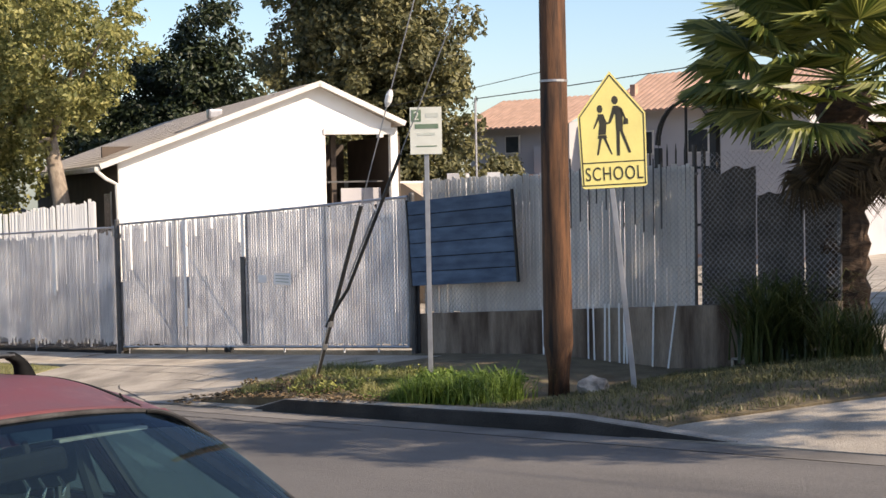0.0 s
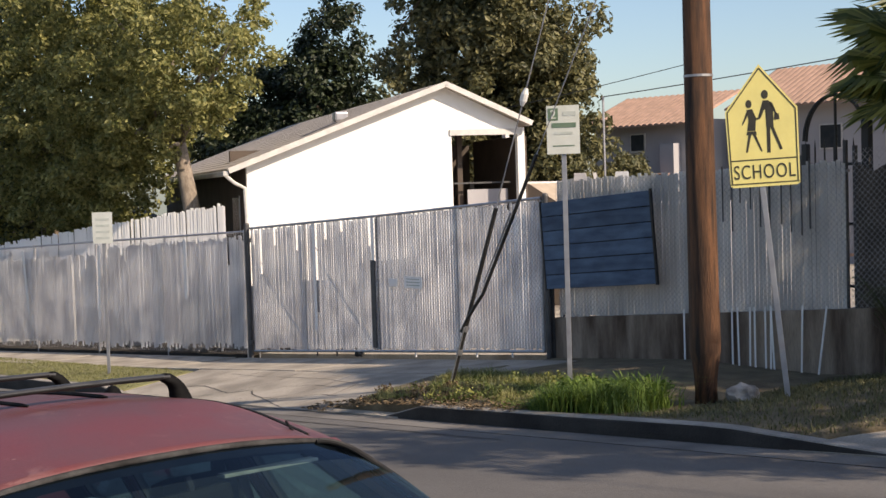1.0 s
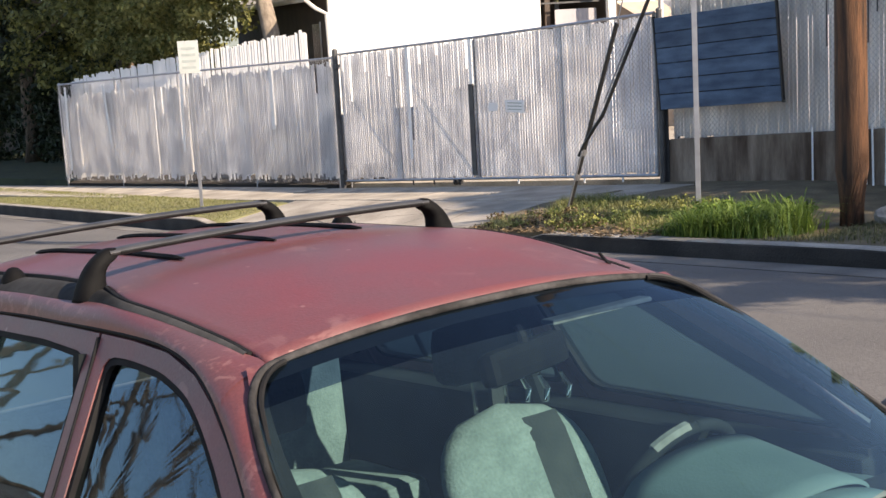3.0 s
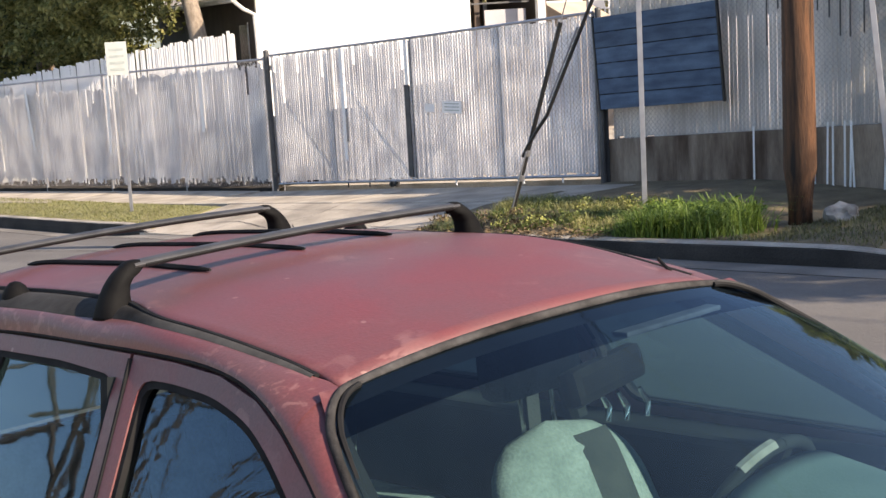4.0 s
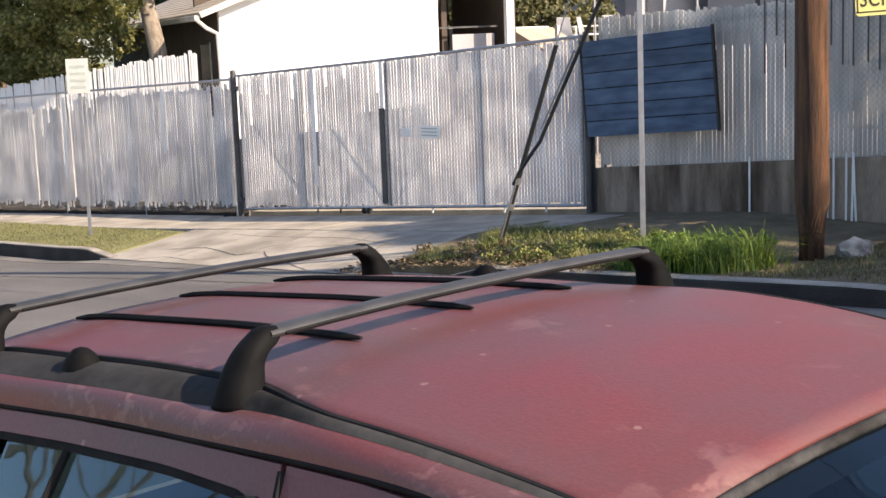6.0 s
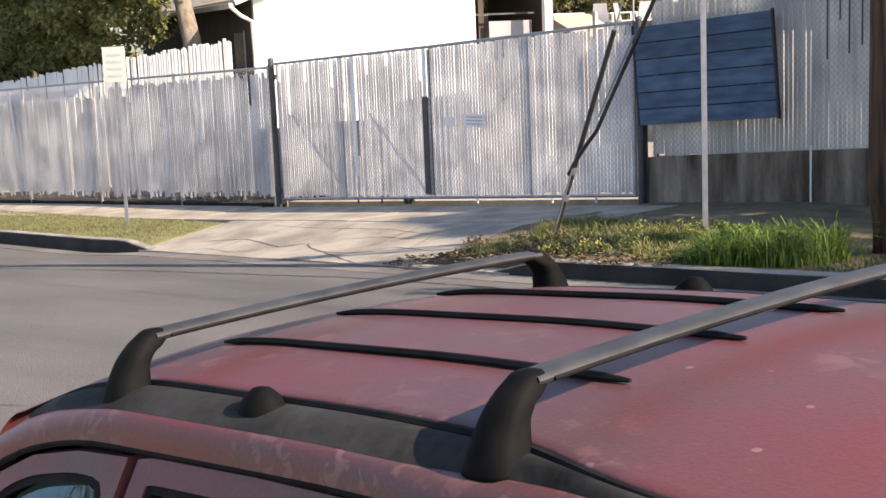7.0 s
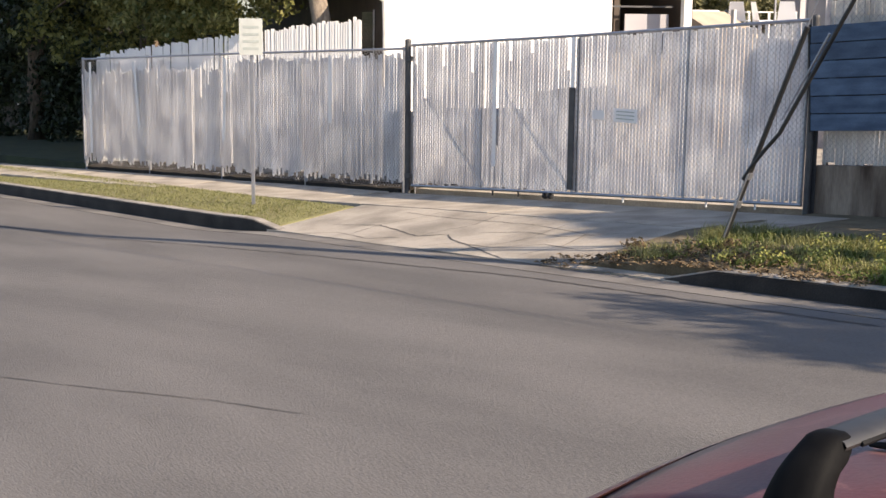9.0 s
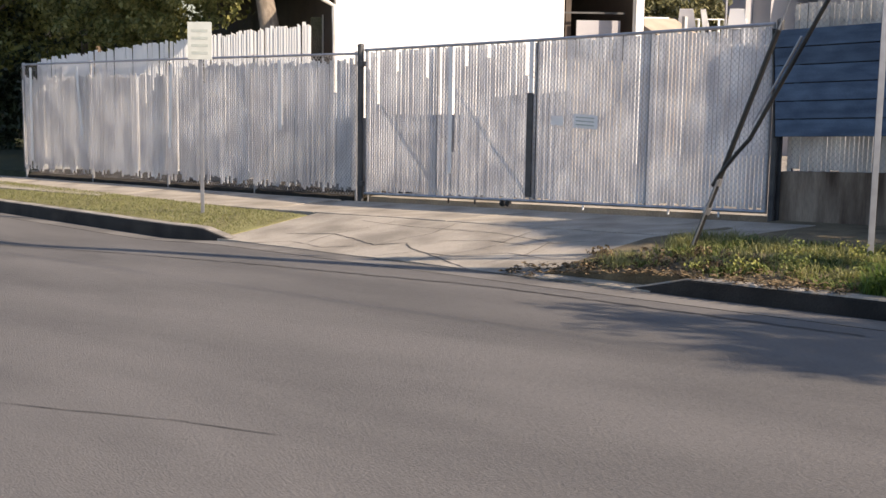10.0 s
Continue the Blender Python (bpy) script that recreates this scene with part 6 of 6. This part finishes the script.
tree("large dark shady tree over the neighbouring yard", (-25.0, 3.5, rise(-25.0)), [(0, 0, -0.1), (0.1, 0, 1.5), (0, 0.1, 3.2), (-0.3, 0.2, 5.0)], [0.36, 0.32, 0.28, 0.2],
     [(0, 0, 6.0, 6.0, 4.0, 3.8), (4.5, 0.5, 4.4, 4.0, 3.0, 2.6), (-6, 0, 7.0, 5, 4, 4), (0, 0, 10, 6, 4, 3)], 560, 56, 0.65, 0.24, LEAF_B, BARK, 13, 10)
tree("large dark shady tree at the foot of the street", (-38.0, 5.0, rise(-38.0)), [(0, 0, -0.1), (0.1, 0, 1.5), (0, 0.1, 3.2), (-0.3, 0.2, 5.0)], [0.36, 0.32, 0.28, 0.2],
     [(0, 0, 6.0, 6.0, 4.0, 4.0), (4.5, 0.5, 4.0, 4.0, 3.0, 2.8), (-6, 0, 6.0, 6, 4, 4.5), (0, 0, 10, 6, 4, 3)], 420, 56, 0.75, 0.3, LEAF_B, BARK, 14, 10)
# dark conifers behind the house
tree("dark green conifer with an uneven pointed top", (-26.3, 20, rise(-26)), [(0, 0, -0.2), (0, 0, 4), (0, 0, 9.5)], [0.35, 0.28, 0.08],
     [(0, 0, 6.4, 4.2, 3, 2.6), (0.4, 0, 8.6, 3.2, 2.4, 2.0), (1.3, 0, 10.6, 1.7, 1.5, 1.5), (-2.6, 0, 8.8, 1.9, 1.6, 1.7), (1.7, 0, 12.0, 0.7, 0.7, 0.9), (0, 0, 4.0, 4.5, 3, 2.0)], 520, 60, 0.55, 0.22, LEAF_B, BARK, 21, 10)
tree("tall dense conifer behind the house", (-12.3, 17.5, rise(-12.3)), [(0, 0, -0.2), (0, 0, 5), (0, 0, 12)], [0.4, 0.3, 0.1],
     [(0.4, 0, 5.0, 4.3, 3.2, 2.6), (-0.4, 0, 7.8, 4.6, 3.2, 2.6), (1.3, 0, 8.4, 2.7, 2.4, 2.4), (-2.0, 0, 10.6, 3.0, 2.4, 2.4), (0.9, 0, 11.4, 2.5, 2.4, 2.6), (2.4, 0, 6.6, 1.9, 1.6, 2.0), (3.0, 0, 4.0, 1.5, 1.5, 2.0), (-0.5, 0, 13.0, 3.0, 2.0, 2.0)], 1500, 64, 0.45, 0.20, LEAF_C, BARK, 22, 12, shell=0.35)
tree("dark conifer between the roofs", (-19.5, 22, rise(-19)), [(0, 0, -0.2), (0, 0, 4), (0, 0, 7)], [0.3, 0.25, 0.08],
     [(0, 0, 5.0, 3.4, 2.4, 2.4), (-1.5, 0, 6.4, 2.4, 2.0, 1.6)], 300, 60, 0.55, 0.22, LEAF_B, BARK, 23, 8)
tree("dark leafy tree beyond the house's eave", (-27.5, 17, rise(-27)), [(0, 0, -0.2), (0, 0, 3), (0, 0, 5)], [0.3, 0.25, 0.1],
     [(0, 0, 5.2, 3.6, 2.4, 2.4), (-2.0, 0, 7.4, 3.0, 2.2, 2.2), (1.5, 0, 3.8, 2.4, 2.0, 1.6)], 330, 60, 0.55, 0.22, LEAF_B, BARK, 26, 8)
tree("small green garden tree before the far building", (-13.9, 26, 0.5), [(0, 0, -1.0), (0, 0, 1.5), (0.1, 0, 2.6)], [0.12, 0.1, 0.06],
     [(0, 0, 2.9, 0.9, 0.8, 0.8)], 60, 50, 0.35, 0.15, LEAF_C, BARK, 24, 5)
# street tree up the road, whose thin crown shades the asphalt
tree("sparse street tree on the verge up the road", (23.5, -2.2, rise(23.5)), [(0, 0, -0.2), (0.1, 0, 2.2), (0, 0, 4.2), (-0.2, 0, 5.6)], [0.17, 0.15, 0.12, 0.07],
     [(-1.2, -0.7, 5.0, 2.6, 1.4, 0.9), (0.8, -0.2, 6.2, 2.0, 1.6, 1.0), (-1.2, -0.2, 4.2, 2.0, 1.8, 0.8), (-0.6, 1.6, 4.6, 1.8, 1.4, 0.9)], 210, 40, 0.34, 0.14, LEAF_C, BARK, 25, 26)


# unseen tree, added to dapple the lawn and the driveway
tree("leafy tree out of view, added to shade the lawn and driveway", (22.6, 1.3, rise(22.6)), [(0, 0, -0.2), (0.1, 0, 2.2), (0, 0, 3.8), (-0.2, 0, 5.2)], [0.2, 0.17, 0.13, 0.08],
     [(-1.4, -0.6, 4.6, 2.2, 1.5, 0.9), (0.9, -0.5, 5.4, 2.2, 1.6, 1.0), (2.4, -0.8, 4.6, 1.8, 1.4, 0.9), (-0.4, 0.9, 5.0, 2.0, 1.4, 0.9)], 170, 40, 0.34, 0.14, LEAF_C, BARK, 27, 24)


def bare_tree(label, base, seed, height, spread_):
    t = thing("bare_tree", label, "tree", Matrix.Translation(base))
    g = random.Random(seed)
    bm = bmesh.new()

    def grow(p, d, r, n):
        pts, rr = [p], [r]
        for k in range(3):
            d = (d + Vector((g.uniform(-1, 1), g.uniform(-1, 1), g.uniform(-0.3, 0.7))) * spread_).normalized()
            p = p + d * height * (0.16 if n else 0.10) * (0.85 ** n)
            pts.append(p)
            rr.append(r * (0.86 ** (k + 1)))
        add_tube(bm, pts, rr, 5, cap=False)
        if n < 6:
            for _ in range(3 if n < 4 else 2):
                e = (d + Vector((g.uniform(-1, 1), g.uniform(-1, 1), g.uniform(-0.5, 0.6))) * 0.9).normalized()
                grow(p, e, rr[-1] * 0.72, n + 1)
    grow(Vector((0, 0, -0.1)), Vector((0, 0, 1)), 0.0115 * height, 0)
    part("trunk", bm, BARK, t)
    return t


for k, (x, y, h) in enumerate(((12.2, -16.4, 6.0), (9.6, -17.6, 8.0), (6.2, -19.4, 9.5), (7.6, -15.9, 8.0), (1.5, -17.6, 10.0), (-4.0, -19.5, 10.5), (11.0, -20.0, 9.0))):
    bare_tree("bare winter street tree with fine twigs", (x, y, rise(x) - 0.1), 5 + k, h, 0.28)

# ---- fan palm and strap-leaved clump by the next driveway ----
def fan(size, seed, droop=0.25):
    """One palm fan: stalk along +x from the origin, and a pleated disc of narrow pointed leaflets."""
    g = random.Random(seed)
    v, f = [], []
    stalk = size * 1.25
    def quad(a, b, c, d):
        k = len(v)
        v.extend([tuple(a), tuple(b), tuple(c), tuple(d)])
        f.append((k, k + 1, k + 2, k + 3))
    for s in (-1, 1):
        quad((0, s * 0.016, 0), (stalk, s * 0.010, 0), (stalk, 0, 0.012), (0, 0, 0.02))
    n = 34
    for k in range(n):
        a = -2.25 + 4.5 * k / (n - 1)
        ln = size * (0.74 - 0.20 * abs(a) / 2.25) * g.uniform(0.9, 1.08)
        d = Vector((math.cos(a), math.sin(a), 0))
        side = Vector((-d.y, d.x, 0))
        o = Vector((stalk, 0, 0.01))
        m = o + d * ln * 0.6 + Vector((0, 0, 0.05 - 0.05 * abs(a)))
        tip = o + d * ln + Vector((0, 0, -droop * size * g.uniform(0.5, 1.3)))
        w = size * 0.034
        up = Vector((0, 0, w * 0.7))
        i = len(v)
        v.extend([tuple(o), tuple(m + side * w - up), tuple(m + up), tuple(m - side * w - up), tuple(tip)])
        f.extend([(i, i + 1, i + 2), (i, i + 2, i + 3), (i + 1, i + 4, i + 2), (i + 2, i + 4, i + 3)])
    return v, f


palm = thing("fan_palm", "fan palm with sunlit green fronds over a skirt of dead leaves", "palm", Matrix.Translation((14.78, 0.5, 1.05)))
tb = bmesh.new()
rows = []
pr = random.Random(3)
for k in range(26):
    z = -0.15 + k * 0.128
    r = 0.26 + 0.04 * (k % 2) - 0.02 * math.sin(k)
    rows.append([tb.verts.new(((r + pr.uniform(-0.03, 0.03)) * math.cos(a), (r + pr.uniform(-0.03, 0.03)) * math.sin(a), z + pr.uniform(-0.03, 0.03))) for a in span(0, 2 * math.pi, 14)[:-1]])
for a, b in zip(rows, rows[1:]):
    for k in range(14):
        tb.faces.new((a[k], a[(k + 1) % 14], b[(k + 1) % 14], b[k]))
part("trunk", tb, PALMTRUNK, palm, "fibrous brown palm trunk")
fans = [mesh_arrays("frond", *fan(0.86, k, 0.02 + 0.045 * k), PALM) for k in range(5)]
dead = [mesh_arrays("dead_frond", *fan(0.62, k + 9, 0.7), DEADPALM) for k in range(3)]
for k in range(84):
    az = k * 137.5 + pr.uniform(-12, 12)
    el = 84 - 108 * (k / 84) + pr.uniform(-9, 9)
    sc = pr.uniform(0.95, 1.25)
    share("frond", fans[k % 5], palm, Matrix.Translation((0, 0, 3.05 + 0.35 * (1 - k / 84))) @ Matrix.Rotation(radians(az), 4, 'Z') @ Matrix.Rotation(radians(-el), 4, 'Y') @ Matrix.Rotation(radians(pr.uniform(-40, 40)), 4, 'X') @ Matrix.Scale(sc, 4))
for k in range(30):
    share("dead_frond", dead[k % 3], palm, Matrix.Translation((0, 0, 2.98 - 0.015 * k)) @ Matrix.Rotation(radians(k * 137.5), 4, 'Z') @ Matrix.Rotation(radians(pr.uniform(38, 75)), 4, 'Y') @ Matrix.Rotation(radians(pr.uniform(-60, 60)), 4, 'X') @ Matrix.Scale(pr.uniform(0.7, 1.0), 4), "brown dead palm leaf")


def blades(n, area, height, width, seed, lean=0.5, ground_fn=None, clump=None, curve=3):
    """Grass blades: area(g) gives x and y; bent strips of a few faces."""
    g = random.Random(seed)
    v, f = [], []
    for _ in range(n):
        x, y = area(g)
        z = ground_fn(x, y)
        h = height(g, x, y)
        a = g.uniform(0, 2 * math.pi)
        ln = g.uniform(0.1, lean) * h
        w = width * g.uniform(0.6, 1.3)
        side = (math.cos(a + 1.57) * w, math.sin(a + 1.57) * w)
        k0 = len(v)
        for k in range(curve):
            t = k / curve
            px, py, pz = x + math.cos(a) * ln * t * t, y + math.sin(a) * ln * t * t, z - 0.01 + h * t
            q = 1 - t * 0.75
            v.append((px - side[0] * q, py - side[1] * q, pz))
            v.append((px + side[0] * q, py + side[1] * q, pz))
        v.append((x + math.cos(a) * ln, y + math.sin(a) * ln, z + h * (1 - 0.25 * lean)))
        for k in range(curve - 1):
            i = k0 + 2 * k
            f.append((i, i + 1, i + 3, i + 2))
        i = k0 + 2 * (curve - 1)
        f.append((i, i + 1, i + 2))
    return v, f


tufts = [mesh_arrays("tuft", *blades(60, lambda g: (g.gauss(0, 0.09), g.gauss(0, 0.09)), lambda g, x, y: g.uniform(0.6, 1.25), 0.016, 31 + k, 1.15, lambda x, y: 0.0, curve=5), STRAP) for k in range(4)]


def strap_clump(label, at, n, sd, scale, seed):
    t = thing("strap_leaf_clump", label, "plant", Matrix.Translation(at))
    g = random.Random(seed)
    for k in range(n):
        share("tuft", tufts[k % 4], t, Matrix.Translation((g.gauss(0, sd), g.gauss(0, sd * 0.9), 0)) @ Matrix.Rotation(g.uniform(0, 6.28), 4, 'Z') @ Matrix.Scale(scale * g.uniform(0.75, 1.1), 4))


strap_clump("dense clump of long dark green strap leaves beside the palm", (14.25, 0.05, 1.0), 18, 0.24, 1.0, 5)
strap_clump("lower clump of strap leaves at the palm's foot", (15.2, -0.35, 1.08), 9, 0.2, 0.7, 6)


def grass(name, label, n, area, height, width, seed, mat, lean, fz, curve=2):
    v, f = blades(n, area, height, width, seed, lean, fz, curve=curve)
    o = new(name, mesh_arrays(name, v, f, mat))
    tagged(o, label, "grass", kind="stuff")


def in_verge(x0, x1, d0, d1):
    def pick(g):
        x = g.uniform(x0, x1)
        return x, kerb_y(x) + g.uniform(d0, d1)
    return pick


def clumped(x0, x1, d0, d1, seed, n=26, sd=0.16):
    g0 = random.Random(seed)
    cs = [(g0.uniform(x0, x1), g0.uniform(d0, d1)) for _ in range(n)]
    def pick(g):
        c = g.choice(cs)
        x = c[0] + g.gauss(0, sd)
        return x, kerb_y(x) + max(0.17, c[1] + g.gauss(0, sd * 0.8))
    return pick


grass("dry_weeds", "yellowing dry weeds on the verge", 6200, clumped(8.5, 11.9, 0.25, 2.0, 41, 46, 0.11), lambda g, x, y: g.uniform(0.03, 0.14) * (1 + 1.6 * max(0.0, noise.noise(Vector((x * 3, y * 3, 2))))), 0.006, 42, DRYGRASS, 1.1, verge_z)
grass("low_weeds", "low broad green weeds on the verge", 4600, clumped(9.0, 12.4, 0.25, 2.1, 43, 36, 0.10), lambda g, x, y: g.uniform(0.02, 0.10) * (1 + 2.0 * max(0.0, noise.noise(Vector((x * 3, y * 3, 5))))), 0.012, 44, WEED, 1.4, verge_z)
grass("green_grass", "lush tall green grass tuft by the utility pole", 7000, clumped(12.0, 12.75, 0.35, 1.4, 45, 10, 0.16), lambda g, x, y: g.uniform(0.08, 0.22) * (1 + 1.3 * max(0.0, noise.noise(Vector((x * 4, y * 4, 7)))) + (0.9 if x > 12.15 else 0)), 0.007, 46, GRASS, 1.5, verge_z, 3)


def rosettes(name, label, n, x0, x1, d0, d1, seed, mat, size, per, high):
    """Low bushy weeds: heaps of small broad leaves in uneven clumps."""
    g = random.Random(seed)
    cs = []
    for _ in range(n):
        x, d = g.uniform(x0, x1), g.uniform(d0, d1)
        y = kerb_y(x) + d
        for _ in range(g.randint(1, 4)):
            px, py = x + g.gauss(0, 0.08), y + abs(g.gauss(0, 0.08))
            cs.append((px, py, verge_z(px, py) + g.uniform(0.02, high)))
    v, f = leaves(cs, per, 0.10, size, seed + 1, 0.6, 0.6)
    tagged(new(name, mesh_arrays(name, v, f, mat)), label, "weeds", kind="stuff")


rosettes("leafy_weeds", "yellow-green leafy weeds heaped along the verge", 11, 8.9, 11.9, 0.25, 1.9, 61, leaf_material("weed_yellow", (0.12, 0.13, 0.03), (0.40, 0.40, 0.12), 0.35), 0.036, 30, 0.14)
rosettes("leafy_weeds", "fresh green leafy weeds between the grass tufts", 9, 10.2, 12.7, 0.25, 1.6, 62, WEED, 0.038, 32, 0.18)
rosettes("leafy_weeds", "bushy bright green weeds in the tall tuft", 16, 11.95, 12.8, 0.4, 1.3, 64, GRASS, 0.05, 40, 0.30)
rosettes("dead_weeds", "brown withered weeds at the verge edge", 14, 8.2, 11.0, 0.2, 1.0, 63, LITTER, 0.04, 22, 0.06)
# darker copy of the lawn grass: shade on this lawn put into colour
DARKLAWN = leaf_material("shade_lawn_grass", (0.07, 0.075, 0.028), (0.20, 0.19, 0.085), 0.3)
grass("dry_lawn", "patchy lawn under the palm, shade put into its olive colour", 7000, in_verge(13.1, 15.36, 0.18, 4.0), lambda g, x, y: g.uniform(0.03, 0.09), 0.006, 47, DARKLAWN, 1.2, verge_z)
grass("lawn_strip", "short sunlit yellow-green grass on the strip", 26000, in_verge(-16, 1.4, 0.17, 1.5), lambda g, x, y: g.uniform(0.02, 0.06), 0.006, 48, LAWNGRASS, 1.2, verge_z)
def on_turf(g):
    while True:
        x, s = g.uniform(15.3, 18.5), g.uniform(0.25, 4.5)
        if x < 15.4 + min(3.1, (s - 0.2) * 1.28):
            return x, kerb_y(15.4) + s


grass("dry_lawn", "patchy lawn beside the driveway, shade put into its olive colour", 11000, on_turf, lambda g, x, y: g.uniform(0.03, 0.085), 0.006, 49, DARKLAWN, 1.2, lambda x, y: apron_z(x, y) + 0.05)
# dead leaves spilled over the driveway's corner
g = random.Random(50)
v, f = [], []
for _ in range(1300):
    x = g.uniform(7.6, 11.8)
    y = kerb_y(x) + abs(g.gauss(0.0, 0.45)) - 0.05
    if x < 9.7 and y > kerb_y(x) + 0.3 + (x - 7.6) * 0.5:
        continue
    z = max(verge_z(x, y) if x > 8.2 else apron_z(x, y), apron_z(x, y) if x < 9.7 else -9) + g.uniform(0.006, 0.035)
    a, s = g.uniform(0, 6.3), g.uniform(0.012, 0.045)
    k = len(v)
    c, d = math.cos(a), math.sin(a)
    v.extend([(x - c * s, y - d * s, z), (x + d * s * 0.5, y - c * s * 0.5, z + s * 0.5), (x + c * s, y + d * s, z + g.uniform(0, 0.02)), (x - d * s * 0.5, y + c * s * 0.5, z + s * 0.3)])
    f.extend([(k, k + 1, k + 2), (k, k + 2, k + 3)])
o = new("leaf_litter", mesh_arrays("leaf_litter", v, f, LITTER))
tagged(o, "brown fallen leaves strewn along the verge edge", "leaves", kind="stuff")

# hollow concrete blocks in a row at the lawn's edge
def hollow_block():
    bm = bmesh.new()
    for z in (0.0, 0.16):
        add_box(bm, -0.195, 0.195, 0, 0.19, z, z + 0.03)
    for x in (-0.195, -0.015, 0.165):
        add_box(bm, x, x + 0.03, 0.002, 0.188, 0.03, 0.16)
    return mesh_object("block", bm, CONCRETE)


hb = hollow_block()
for k in range(4):
    x, y = 13.98 + 0.42 * k, -0.30 + 0.14 * k
    o = new("concrete_block", hb)
    o.matrix_basis = pose(x, y, verge_z(x, y) - 0.02, 0, 0, 12 + 3 * (k % 2)) @ Matrix.Diagonal((1, 1, 0.55, 1))
    tagged(o, "pale hollow concrete block lying on the lawn's edge", "block", "blocks edging the lawn")

# ---- buildings that close the sides ----
nb = thing("neighbour_house", "dark brown neighbouring house deep in tree shade", "house", Matrix.Translation((-47, 7.5, rise(-34) - 0.2)))
part("wall", box(0, 17, 0, 8, -1, 3.2), DARKWALL, nb)
part("roof", prism([(-0.5, 3.2), (17.5, 3.2), (17.5, 3.35), (8.5, 5.0), (-0.5, 3.35)], 9, Matrix.Translation((0, -0.6, 0))), material("old_dark_shingle", (0.075, 0.062, 0.052), (0.05, 0.042, 0.036), 3, 0.95, 0.5, 30), nb)
for x in (5.0, 10.0, 14.0):
    w = part("window", box(x, x + 1.2, -0.05, -0.004, 1.0, 2.2), TRIM, nb)
    part("pane", box(x + 0.07, x + 1.13, -0.07, -0.052, 1.07, 2.13), DARKGLASS, w)
rg = thing("grey_house", "grey stucco house behind the iron fence", "house", Matrix.Translation((13.4, 6.5, 1.0)))
part("wall", box(0, 14, 0, 7, -1.2, 3.4), GREYWALL, rg)
part("roof", prism([(-0.4, 3.4), (14.4, 3.4), (14.4, 3.6), (7, 5.2), (-0.4, 3.6)], 8, Matrix.Translation((0, -0.5, 0))), TILE, rg)
w = part("window", box(2.2, 3.6, -0.05, -0.004, 1.0, 2.2), TRIM, rg)
part("pane", box(2.27, 3.53, -0.07, -0.052, 1.07, 2.13), DARKGLASS, w)

oh = thing("stucco_house", "pale stucco house across the pavement with a brown hip roof", "house", Matrix.Translation((-14, -31, rise(-4) - 0.2)))
part("wall", box(0, 13, 0, 7, -1.5, 3.0), material("cream_stucco", (0.62, 0.55, 0.44), (0.52, 0.46, 0.37), 2, 0.9, 0.2, 40), oh)
part("roof", prism([(-0.6, 3.0), (13.6, 3.0), (13.6, 3.15), (9.5, 4.6), (3.5, 4.6), (-0.6, 3.15)], 8.2, Matrix.Translation((0, -0.6, 0))), SHINGLE, oh)
for x in (2.0, 6.0, 10.0):
    w = part("window", box(x, x + 1.3, 7.004, 7.05, 0.9, 2.1), TRIM, oh)
    part("pane", box(x + 0.07, x + 1.23, 7.052, 7.07, 0.97, 2.03), DARKGLASS, w)

# shrubs added down the street as dark fill for the trees' shade
hedge_spots = [(-12.6, 3.4), (-15.2, 4.2), (-17.8, 3.6), (-20.5, 4.4), (-23.4, 3.8), (-26.4, 4.6), (-29.6, 4.0), (-33.2, 4.4)]
for k, (x, y) in enumerate(hedge_spots):
    h = thing("shrub", "tall dark shrub added as fill for the tree shade", "shrub", Matrix.Translation((x, y, rise(x))), group="shrubs down the street")
    v, f = leaves(crown_points([(0, 0, 1.4, 1.7, 1.0, 1.6), (0.5, 0.2, 2.4, 1.2, 0.9, 1.1)], 70, 60 + k, 0.5), 46, 0.5, 0.2, 80 + k)
    o = new("foliage", mesh_arrays("foliage", v, f, LEAF_B))
    o.parent = h
